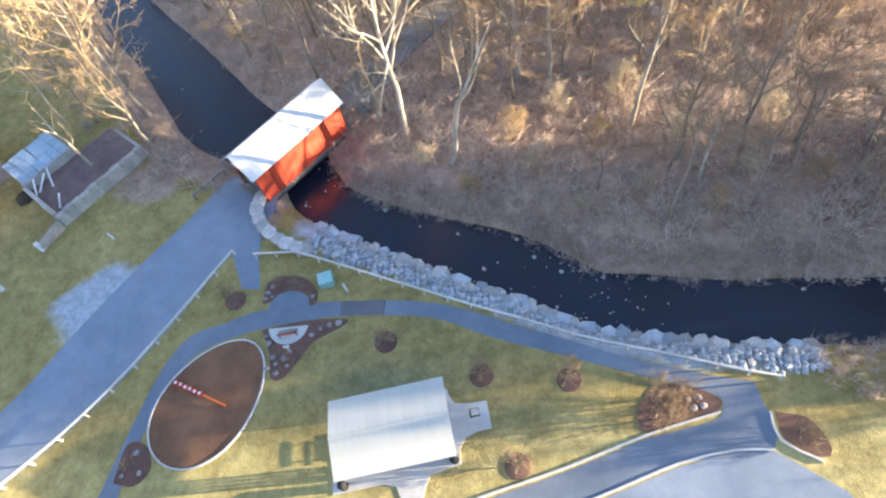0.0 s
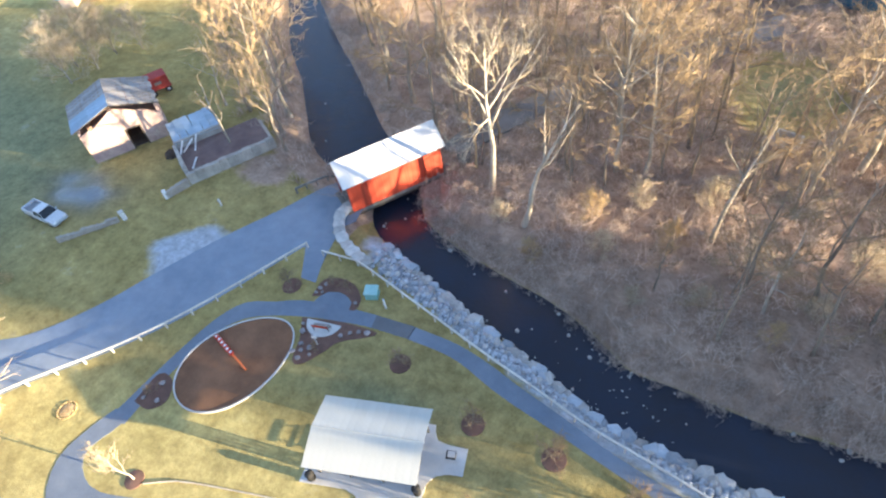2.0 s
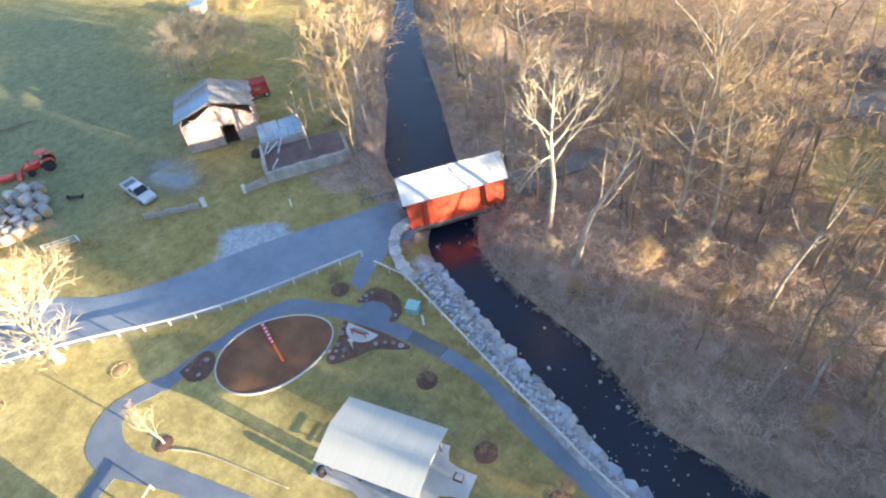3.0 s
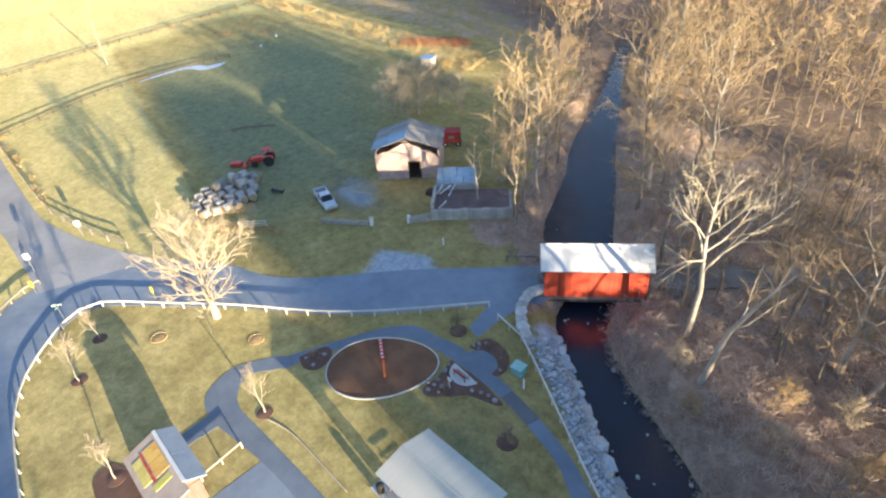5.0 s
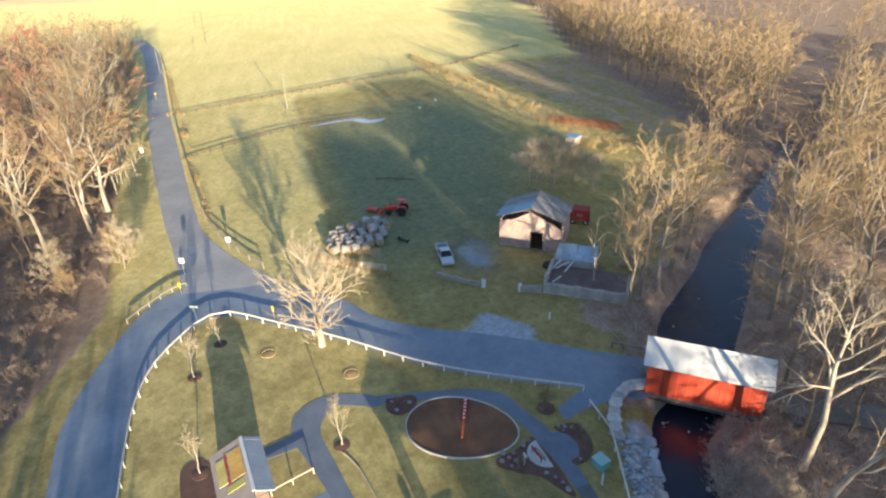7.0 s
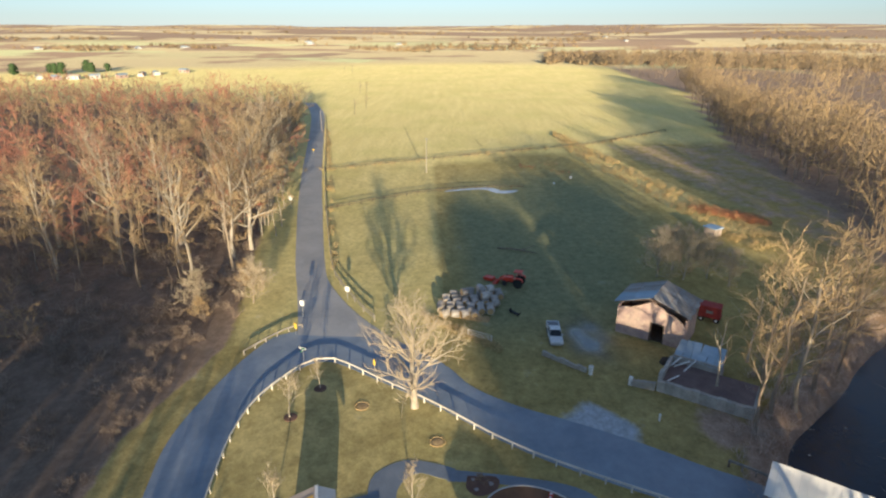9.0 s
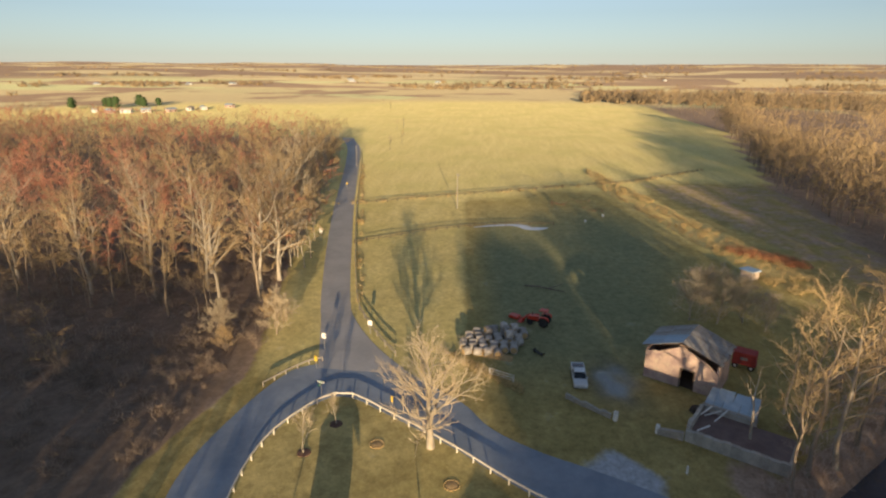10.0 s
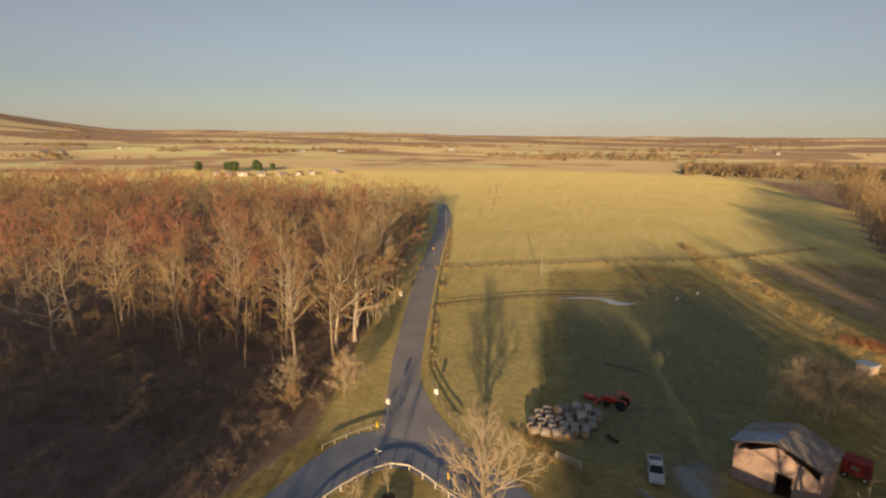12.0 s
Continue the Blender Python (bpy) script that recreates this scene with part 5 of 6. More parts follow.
def pickup():
    t = thing("pickup_truck", "pale silver pickup truck parked on the grass", "pickup truck", pose(-58.4, 21.0, 0, 0, 0, -2))
    b = Build()
    b.side([(-2.85, 0.5), (-2.85, 1.12), (-0.75, 1.12), (-0.7, 1.12), (1.35, 1.12), (2.55, 1.02), (2.85, 0.9), (2.85, 0.5), (2.3, 0.45), (-2.4, 0.45)], -0.95, 0.95)
    part("body", b, CAR_PAINT, t)
    cab = Build().add([(-0.75, -0.9, 1.12), (1.4, -0.9, 1.12), (1.4, 0.9, 1.12), (-0.75, 0.9, 1.12), (-0.5, -0.74, 1.78), (0.6, -0.74, 1.78), (0.6, 0.74, 1.78), (-0.5, 0.74, 1.78)],
                      [(4, 5, 6, 7), (0, 1, 5, 4), (1, 2, 6, 5), (2, 3, 7, 6), (3, 0, 4, 7)])
    part("glasshouse", cab, GLASS, t)
    part("roof", Build().chamfer((0.06, 0, 1.8), (1.25, 1.56, 0.08), 0.08), CAR_PAINT, t)
    part("bed_floor", Build().box((-1.8, 0, 1.128), (1.95, 1.6, 0.012)), surf("grey_bed_liner", (0.25, 0.26, 0.28), (0.32, 0.33, 0.35), 3, 0.7), t)
    for s in (-1, 1):
        part("bed_side", Build().chamfer((-1.8, s * 0.88, 1.28), (2.1, 0.13, 0.34), 0.03), CAR_PAINT, t)
        for a, c, w in ((-0.75, -0.5, 0.1), (1.4, 0.6, 0.07), (0.3, 0.25, 0.07)):
            part("pillar", Build().beam((a, s * 0.9, 1.12), (c, s * 0.75, 1.78), w * 0.8, w), CAR_PAINT, t)
        part("headlight", Build().box((2.84, s * 0.7, 0.82), (0.06, 0.36, 0.18)), WHITE_PAINT, t)
        part("tail_light", Build().box((-2.86, s * 0.82, 0.9), (0.04, 0.16, 0.34)), RED_PAINT, t)
        part("mirror", Build().chamfer((1.05, s * 1.06, 1.2), (0.12, 0.2, 0.18), 0.03), CAR_PAINT, t)
        wheel_at(t, 1.85, s * 0.82, 0.39, 0.26, STEEL)
        wheel_at(t, -1.75, s * 0.82, 0.39, 0.26, STEEL)
    part("tailgate", Build().box((-2.82, 0, 1.28), (0.08, 1.7, 0.34)), CAR_PAINT, t)
    part("bumper", Build().chamfer((2.92, 0, 0.58), (0.18, 1.85, 0.22), 0.04), STEEL, t)
    part("bumper", Build().chamfer((-2.93, 0, 0.58), (0.16, 1.8, 0.2), 0.04), STEEL, t)


pickup()


def tractor():
    t = thing("tractor", "red farm tractor with a front loader bucket", "tractor", pose(-77.4, 16.9, 0, 0, 0, 248))
    part("hood", Build().side([(0.2, 0.8), (0.2, 1.6), (1.9, 1.5), (2.15, 1.3), (2.15, 0.8)], -0.42, 0.42), RED_PAINT, t)
    part("chassis", Build().box((0.6, 0, 0.75), (3.4, 0.5, 0.4)), BLACK, t)
    for s in (-1, 1):
        wheel_at(t, -0.9, s * 0.95, 0.85, 0.5, RED_PAINT)
        wheel_at(t, 1.6, s * 0.8, 0.5, 0.34, RED_PAINT)
        part("fender", Build().side([(-1.75, 1.3), (-1.5, 1.75), (-0.4, 1.75), (0.0, 1.45), (0.05, 1.55), (-0.4, 1.85), (-1.55, 1.85), (-1.85, 1.35)], s * 0.95 - 0.25, s * 0.95 + 0.25), RED_PAINT, t)
        part("loader_arm", Build().beam((0.4, s * 0.62, 1.6), (2.3, s * 0.62, 1.25), 0.1, 0.2).beam((2.3, s * 0.62, 1.25), (3.0, s * 0.62, 0.5), 0.1, 0.2).beam((0.4, s * 0.62, 0.8), (0.4, s * 0.62, 1.6), 0.12, 0.16), RED_PAINT, t)
        part("roll_bar", Build().beam((-0.9, s * 0.55, 1.6), (-0.9, s * 0.55, 2.75), 0.09, 0.09), BLACK, t)
    part("canopy", Build().chamfer((-0.7, 0, 2.8), (1.5, 1.4, 0.12), 0.06), RED_PAINT, t)
    part("seat", Build().chamfer((-0.8, 0, 1.5), (0.5, 0.5, 0.2), 0.06).box((-1.03, 0, 1.8), (0.1, 0.48, 0.5)), BLACK, t)
    part("exhaust", Build().lathe([(0.05, 1.5), (0.05, 2.3)], 8, (1.3, 0.25, 0)), BLACK, t)
    part("bucket", Build().side([(2.9, 0.15), (3.8, 0.12), (3.8, 0.17), (3.0, 0.22), (2.95, 0.85), (2.85, 0.85)], -1.05, 1.05), RED_PAINT, t)
    part("steering_wheel", Build().lathe([(0.2, 0), (0.2, 0.03)], 12, m=pose(-0.25, 0, 1.72, 0, -25, 0)), BLACK, t)


tractor()
imp = thing("mower_deck", "red tractor mower deck lying on the grass", "mower", pose(-79.9, 12.6, 0, 0, 0, 60))
part("deck", Build().chamfer((0, 0, 0.4), (1.9, 1.4, 0.5), 0.15), RED_PAINT, imp)
part("drawbar", Build().beam((0.9, 0, 0.45), (2.0, 0.2, 0.35), 0.12, 0.12), RED_PAINT, imp)
trough = thing("feed_trough", "dark low feed trough on the pasture", "trough", pose(-66.2, 15.9, 0, 0, 0, 40))
part("tub", Build().side([(-1.1, 0.55), (-0.95, 0.2), (0.95, 0.2), (1.1, 0.55), (1.05, 0.55), (0.92, 0.26), (-0.92, 0.26), (-1.05, 0.55)], -0.3, 0.3), BLACK, trough)
for x in (-0.8, 0.8):
    part("leg", Build().box((x, 0, 0.12), (0.08, 0.5, 0.24)), BLACK, trough)


def bale(first=None):
    t = thing("hay_bale", "round hay bale in weathered pale wrap", "hay bale", pose(0, 0, 0), "stack of bales")
    part("roll", Build().lathe([(0.5, -0.66), (0.64, -0.6), (0.67, -0.2), (0.67, 0.25), (0.63, 0.6), (0.5, 0.66)], 14, m=pose(0, 0, 0.66, 90, 0, 0)), WRAP, t)
    part("end_face", Build().lathe([(0.5, 0.655), (0.46, 0.68)], 14, m=pose(0, 0, 0.66, 90, 0, 0)), HAY, t)
    part("end_face", Build().lathe([(0.46, -0.68), (0.5, -0.655)], 14, m=pose(0, 0, 0.66, 90, 0, 0)), HAY, t)
    return t


first_bale = bale()
rng = random.Random(21)
corner, along_row, over_row = Vector((-65.2, 3.0)), Vector((-1.42, 0.46)), Vector((0.1, 1.58))
n_b = 0
for i in range(7):
    for j in range(6):
        if i + j < 1 or (i > 5 and j < 2) or (j == 5 and i == 0):
            continue
        p = corner + along_row * (i + rng.uniform(-0.1, 0.1)) + over_row * (j + 0.35 * (i % 2) + rng.uniform(-0.1, 0.1))
        for z in [0.0] + ([1.22] if 2 < i < 6 and 1 < j < 5 and rng.random() < 0.6 else []):
            m = pose(p.x, p.y, z, rng.uniform(-4, 4), rng.uniform(-4, 4), rng.choice((0, 90)) + rng.uniform(-18, 18) + 17)
            if n_b == 0:
                first_bale.matrix_basis = m
            else:
                copy_thing(first_bale, m)
            n_b += 1

# beehive-like box, brush pile and scraps at the pasture's end
hut = thing("field_shelter", "small tan box shelter with a pale blue lid", "shelter", pose(-105.4, 63.6, 0, 0, 0, 30))
part("box", Build().chamfer((0, 0, 0.85), (2.8, 2.4, 1.7), 0.08), TAN_ROOF, hut)
part("lid", Build().chamfer((0, 0, 1.8), (3.3, 2.9, 0.2), 0.05), surf("pale_blue_lid", (0.32, 0.45, 0.6), (0.42, 0.55, 0.68), 1.0, 0.5, 0, 10, 0.01, 0.05), hut)
for x, y, s in ((-149.6, 35.5, 0.55), (-156.5, 41.7, 0.65)):
    t = thing("white_drum", "white plastic drum on the pasture", "drum", pose(x, y, 0))
    part("drum", Build().lathe([(0.4 * s, 0), (0.5 * s, 0.2 * s), (0.5 * s, 1.0 * s), (0.35 * s, 1.2 * s)], 12), WHITE_PAINT, t)
log = thing("log", "grey log lying across the pasture", "log", pose(-94.5, 19.0, 0.25, 0, 0, 70))
part("stem", Build().tube([(-4, 0, 0), (-1, 0.3, 0.1), (2, 0.1, 0), (4.5, -0.3, 0.05)], [0.16, 0.15, 0.12, 0.06], 8), BARK, log)
part("limb", Build().tube([(1.0, 0.2, 0.1), (2.5, 1.2, 0.5), (3.4, 1.8, 0.9)], [0.14, 0.09, 0.04], 6), BARK, log)
# shallow water lying along the pasture fence
b = Build()
line = smooth_line([(-141.2, 3.5, 0.3), (-142.6, 7, 0.6), (-143.6, 10, 0.8), (-144.6, 14.2, 1.1), (-143.4, 17, 1.5), (-141.0, 19, 1.6), (-141.2, 21.8, 1.3), (-142.4, 24.2, 0.3)], 0.6)
d = np.gradient(line[:, :2], axis=0)
d /= np.linalg.norm(d, axis=1)[:, None]
for (x, y, w), (dx, dy) in zip(line, d):
    b.v += [(x - dy * w, y + dx * w, 0.03), (x + dy * w, y - dx * w, 0.03)]
b.f = [(2 * i + 1, 2 * i + 3, 2 * i + 2, 2 * i) for i in range(len(line) - 1)]
m_ice, n_, l_, p_ = shader("ice")
l_.new(blend(n_, l_, noise_node(n_, l_, n_.new("ShaderNodeNewGeometry").outputs["Position"], 0.9), (0.5, 0.56, 0.64), (0.72, 0.75, 0.8)), p_.inputs["Base Color"])
p_.inputs["Roughness"].default_value = 0.35
tagged(part("ditch_ice", b, m_ice), "pale ice lying in a shallow pasture ditch", "ice", kind="structure")

# beyond the creek: concrete box and farm shed
box = thing("concrete_trough", "open grey concrete box in the undergrowth", "trough", pose(17.2, 60.0, 0.1, 0, 0, -15))
for x, y, sx, sy in ((0, -0.9, 2.8, 0.2), (0, 0.9, 2.8, 0.2), (-1.3, 0, 0.2, 1.6), (1.3, 0, 0.2, 1.6)):
    part("side", Build().chamfer((x, y, 0.5), (sx, sy, 1.0), 0.03), CONCRETE, box)
part("bottom", Build().box((0, 0, 0.08), (2.5, 1.7, 0.12)), MULCH_DARK, box)
shed = thing("farm_shed", "blue metal shed with a red barge board", "shed", pose(24.5, 94.5, 0, 0, 0, -18))
part("wall", Build().box((0, 0, 1.8), (9, 7, 3.6)), surf("blue_metal", (0.05, 0.13, 0.2), (0.08, 0.18, 0.26), 0.6, 0.5), shed)
for s in (-1, 1):
    part("roof_slope", Build().box((0, 0, 0), (9.8, 4.3, 0.12), m=pose(0, s * 1.9, 4.3, -s * 22, 0, 0)), surf("blue_roof", (0.1, 0.2, 0.28), (0.14, 0.26, 0.34), 0.6, 0.5), shed)
part("barge_board", Build().beam((-4.95, -3.9, 3.6), (-4.95, 0, 5.2), 0.12, 0.5).beam((-4.95, 3.9, 3.6), (-4.95, 0, 5.2), 0.12, 0.5), RED_PAINT, shed)
part("door", Build().box((-4.53, 0.6, 1.4), (0.08, 2.6, 2.8)), WHITE_PAINT, shed)

# loose hay spilled along the stack's sunny side
b = Build()
hay_rng = random.Random(8)
rows_h, cols_h = 22, 7
for i in range(rows_h):
    u = i / (rows_h - 1)
    for j in range(cols_h):
        v = j / (cols_h - 1) * 2 - 1
        swell = math.sin(math.pi * u) ** 0.6 * (1 - v * v)
        b.v.append((-66.6 + 2.6 * u + v * 1.1 + hay_rng.uniform(-0.12, 0.12), 4.6 + 7.2 * u - v * 0.35, -0.04 + swell * (0.65 + 0.25 * hay_rng.random())))
b.f = [(i * cols_h + j, i * cols_h + j + 1, (i + 1) * cols_h + j + 1, (i + 1) * cols_h + j) for i in range(rows_h - 1) for j in range(cols_h - 1)]
tagged(part("hay_mound", b, HAY), "low mound of loose tan hay beside the wrapped bales", "hay mound")


# ---- bare trees ----
class Wood:
    """Gathers tapered limbs as triangles."""

    def __init__(self):
        self.v, self.f, self.n = [], [], 0

    def limb(self, pts, rs, sides):
        pts = np.asarray(pts, float)
        m = len(pts)
        d = np.gradient(pts, axis=0)
        d /= np.linalg.norm(d, axis=1)[:, None] + 1e-9
        ref = np.array([0.31, 0.87, 0.38])
        a = np.cross(d, ref)
        a /= np.linalg.norm(a, axis=1)[:, None] + 1e-9
        c = np.cross(d, a)
        ang = 2 * np.pi * np.arange(sides) / sides
        ring = pts[:, None, :] + np.asarray(rs)[:, None, None] * (np.cos(ang)[None, :, None] * a[:, None, :] + np.sin(ang)[None, :, None] * c[:, None, :])
        self.v.append(ring.reshape(-1, 3))
        for j in range(m - 1):
            for k in range(sides):
                p, q = self.n + j * sides + k, self.n + j * sides + (k + 1) % sides
                self.f += [(p, q, q + sides), (p, q + sides, p + sides)]
        self.n += m * sides

    def spike(self, p, q, r):
        """A three-sided twig that ends in a point."""
        p, q = np.asarray(p, float), np.asarray(q, float)
        d = (q - p) / (np.linalg.norm(q - p) + 1e-9)
        a = np.cross(d, (0.31, 0.87, 0.38))
        a /= np.linalg.norm(a) + 1e-9
        c = np.cross(d, a)
        self.v.append(np.array([p + r * a, p + r * (-0.5 * a + 0.87 * c), p + r * (-0.5 * a - 0.87 * c), q]))
        n = self.n
        self.f += [(n, n + 1, n + 3), (n + 1, n + 2, n + 3), (n + 2, n, n + 3)]
        self.n += 4

    def arrays(self):
        return np.concatenate(self.v), np.array(self.f)


def turned(d, angle, rng):
    """d turned aside by that angle in a random way."""
    d = d / np.linalg.norm(d)
    s = np.cross(d, rng.normal(size=3))
    s /= np.linalg.norm(s) + 1e-9
    return d * math.cos(angle) + s * math.sin(angle)


def grow(seed, h, r, limbs=10, subs=5, twigs=6, tips=0, spread=48, first=0.3, lean=(0, 0), long=0.42, thick=1.0, top=0.92, fine=1.0, rise=1.0, dome=False):
    """A bare tree of height h: the trunk with its limbs, and the crown of branches and twigs, as two sets of triangles."""
    rng = np.random.default_rng(seed)
    trunk, crown = Wood(), Wood()
    n = 7
    zs = np.linspace(0, h * top, n)
    wob = np.cumsum(rng.normal(size=(n, 2)) * h * 0.014, axis=0)
    wob -= wob[0]
    path = np.column_stack([wob[:, 0] + lean[0] * (zs / h) ** 1.3 * h, wob[:, 1] + lean[1] * (zs / h) ** 1.3 * h, zs])
    path[0, 2] = -0.4
    rad = r * (1 - 0.92 * (zs / zs[-1])) ** 0.8
    rad[0] *= 1.35
    trunk.limb(path, np.maximum(rad, 0.02), 7)
    for i in range(limbs):
        u = first + (0.97 - first) * (i + rng.uniform(0, 0.8)) / limbs
        at = np.array([np.interp(u * (n - 1), np.arange(n), path[:, k]) for k in range(3)])
        r0 = max(float(np.interp(u * (n - 1), np.arange(n), rad)) * 0.55, 0.03) * thick
        az = i * 2.4 + rng.uniform(-0.5, 0.5)
        tilt = radians(spread + rng.uniform(-12, 12)) * (1.1 - 0.45 * u)
        d = np.array([math.cos(az) * math.sin(tilt), math.sin(az) * math.sin(tilt), math.cos(tilt)])
        w = (u - first) / (1 - first)
        length = h * long * ((0.5 + 0.62 * math.sin(math.pi * (0.12 + 0.8 * w))) if dome else (1.15 - 0.75 * w)) * rng.uniform(0.75, 1.15)
        pts, m = [at], 4
        for _ in range(m):
            d = d + rng.normal(size=3) * 0.16 + np.array([0, 0, 0.1 * rise])
            d /= np.linalg.norm(d)
            pts.append(pts[-1] + d * length / m)
        rs = r0 * np.linspace(1, 0.22, m + 1)
        trunk.limb(pts, rs, 4 if r > 0.19 else 3)
        for j in range(subs):
            v = 0.25 + 0.75 * (j + rng.uniform(0, 0.9)) / subs
            p = np.array([np.interp(v * m, np.arange(m + 1), np.array(pts)[:, k]) for k in range(3)])
            e = turned(d if v > 0.7 else np.array(pts[-1]) - at, radians(rng.uniform(25, 60)), rng) + np.array([0, 0, 0.25 * rise])
            e /= np.linalg.norm(e)
            ln = length * rng.uniform(0.3, 0.55) * (1.15 - 0.4 * v)
            q1 = p + e * ln * 0.5
            e2 = e + rng.normal(size=3) * 0.22
            q2 = q1 + e2 * ln * 0.5
            rb = max(r0 * (1 - 0.75 * v) * 0.6, 0.022 * fine)
            crown.limb([p, q1, q2], [rb, rb * 0.7, rb * 0.35], 3)
            for k in range(twigs):
                w = 0.2 + 0.8 * (k + rng.uniform(0, 0.9)) / twigs
                s = p + (q1 - p) * min(w * 2, 1) + (q2 - q1) * max(w * 2 - 1, 0)
                g = turned(e2, radians(rng.uniform(20, 65)), rng) + np.array([0, 0, 0.2 * rise])
                ln2 = ln * rng.uniform(0.35, 0.7)
                end = s + g * ln2
                crown.spike(s, end, max(rb * 0.55, 0.016 * fine))
                for _ in range(tips):
                    s2 = s + (end - s) * rng.uniform(0.25, 0.8)
                    crown.spike(s2, s2 + (turned(g, radians(rng.uniform(20, 60)), rng)) * ln2 * rng.uniform(0.4, 0.7), 0.014 * fine)
    return trunk.arrays(), crown.arrays()


KINDS = {
    "tall": dict(h=20, r=0.26, limbs=13, subs=6, twigs=7, tips=1, spread=54, first=0.28, fine=1.8, rise=0.5, dome=True, long=0.34),
    "wide": dict(h=15, r=0.4, limbs=12, subs=6, twigs=8, tips=1, spread=66, first=0.28, long=0.46, thick=1.2, rise=0.5, dome=True),
    "sycamore": dict(h=21, r=0.34, limbs=11, subs=6, twigs=7, tips=1, fine=1.4, spread=56, first=0.36, long=0.44, thick=1.35, rise=0.6, dome=True),
    "airy": dict(h=21, r=0.36, limbs=10, subs=6, twigs=7, tips=1, fine=1.0, spread=52, first=0.43, long=0.42, thick=1.3, rise=0.7),
    "slim": dict(h=16, r=0.2, limbs=10, subs=4, twigs=6, tips=1, spread=38, first=0.35, long=0.3),
    "leaning": dict(h=17, r=0.32, limbs=6, subs=4, twigs=5, tips=1, spread=55, first=0.5, long=0.3, lean=(0.35, 0.0), thick=1.2),
    "snag": dict(h=14, r=0.24, limbs=7, subs=4, twigs=3, tips=0, spread=46, first=0.4, long=0.34, thick=1.05, top=0.88),
    "oak": dict(h=14, r=0.42, limbs=22, subs=9, twigs=9, tips=2, fine=0.6, spread=68, first=0.2, long=0.46),
    "clump": dict(h=2.2, r=0.05, limbs=15, subs=5, twigs=6, tips=1, fine=0.9, spread=58, first=0.05, long=0.75),
    "sapling": dict(h=5.2, r=0.08, limbs=9, subs=5, twigs=6, tips=1, spread=32, first=0.22, long=0.5),
    "thicket": dict(h=9, r=0.13, limbs=20, subs=7, twigs=8, tips=2, fine=1.7, spread=50, first=0.05, long=0.58),
    "bush": dict(h=8, r=0.12, limbs=13, subs=5, twigs=7, tips=1, spread=45, first=0.06, long=0.62),
}
tree_data = {}


def tree(kind, variant, x, y, label, bark, twig, size=1.0, turn=0.0, group="", name="tree", z=None):
    """One bare tree as a thing of two parts; trees of one kind and variant share their meshes."""
    key = (kind, variant, bark.name, twig.name)
    if key not in tree_data:
        (tv, tf), (cv, cf) = grow(100 + variant * 17 + sum(map(ord, kind)), **KINDS[kind])
        tree_data[key] = (fast_mesh("trunk", tv, tf, [bark]), fast_mesh("crown", cv, cf, [twig]))
    z = float(height(x, y)) if z is None else z
    t = thing(name, label, "tree", pose(x, y, z, 0, 0, turn) @ Matrix.Diagonal((size, size, size, 1)), group)
    part("trunk", tree_data[key][0], None, t)
    part("crown", tree_data[key][1], None, t)
    return t


# single trees that stand out
tree("oak", 1, -41.1, 1.3, "broad pale bare tree beside the lane junction", BARK_PALE, TWIG_PALE, 1.02, 30)
for k, (x, y, s) in enumerate(((-44.9, -11.1, 0.85), (-38.9, -13.4, 1.1), (-24.0, 2.25, 1.08), (-23.9, -11.0, 0.95))):
    tree("sapling", k % 3, x, y, "young bare tree with pale branches in a mulch ring", BARK_PALE, TWIG_PALE, s, 70 * k, "young trees on the lawn")
    ring = part("mulch_ring", Build().lathe([(0.85, -0.05), (0.8, 0.07), (0.3, 0.13)], 16, (x, y, 0)), MULCH_DARK)
    tagged(ring, "dark round mulch ring at a young tree's foot", "mulch ring", "mulch rings on the lawn")
for k, (x, y, s) in enumerate(((-23.6, 23.5, 0.42), (-9.0, 19.9, 0.4), (-0.8, 17.3, 0.45), (6.0, 17.2, 0.5), (2.2, 10.6, 0.45), (12.3, 15.0, 0.42), (13.6, 15.9, 0.42), (-17.0, 18.3, 0.2), (-28.6, 8.7, 0.22), (21.8, 14.0, 0.3), (12.2, 16.0, 0.5), (13.2, 14.6, 0.45), (14.2, 16.4, 0.4), (22.4, 13.4, 0.3), (-19.6, 25.2, 0.25), (-17.9, 25.2, 0.25))):
    tree("clump", k % 3, x, y, "small bare shrub with brown twigs in dark mulch", BARK, TWIG, s * 2.1, 50 * k, "shrubs on the lawn", "shrub")
    if k < 5:
        ring = part("mulch_ring", Build().lathe([(1.0, -0.05), (0.95, 0.07), (0.3, 0.14)], 16, (x, y, 0)), MULCH_DARK)
        tagged(ring, "dark round mulch ring under a small shrub", "mulch ring", "mulch rings on the lawn")
tree("airy", 1, -10.2, 43.1, "tall pale-barked sycamore on the creek's far bank", BARK_PALE, TWIG_PALE, 0.95, 20)
tree("leaning", 1, -5.0, 39.2, "leaning pale-barked sycamore on the creek's far bank", BARK_PALE, TWIG, 1.0, 15)
tree("leaning", 2, 12.5, 43.5, "leaning pale dead tree in the undergrowth", BARK_PALE, TWIG, 0.8, 60)
tree("slim", 1, -13.3, 45.8, "slim tree with a yellowish trunk near the bridge", TWIG_ORANGE, TWIG, 0.7, 0)
tree("snag", 1, -44.6, 39.2, "broken bare tree beside the ruined foundation", BARK_PALE, TWIG, 0.82, 10)
tree("snag", 2, -52.0, 46.5, "forked pale dead tree behind the farmyard", BARK_PALE, TWIG_PALE, 0.8, 100)
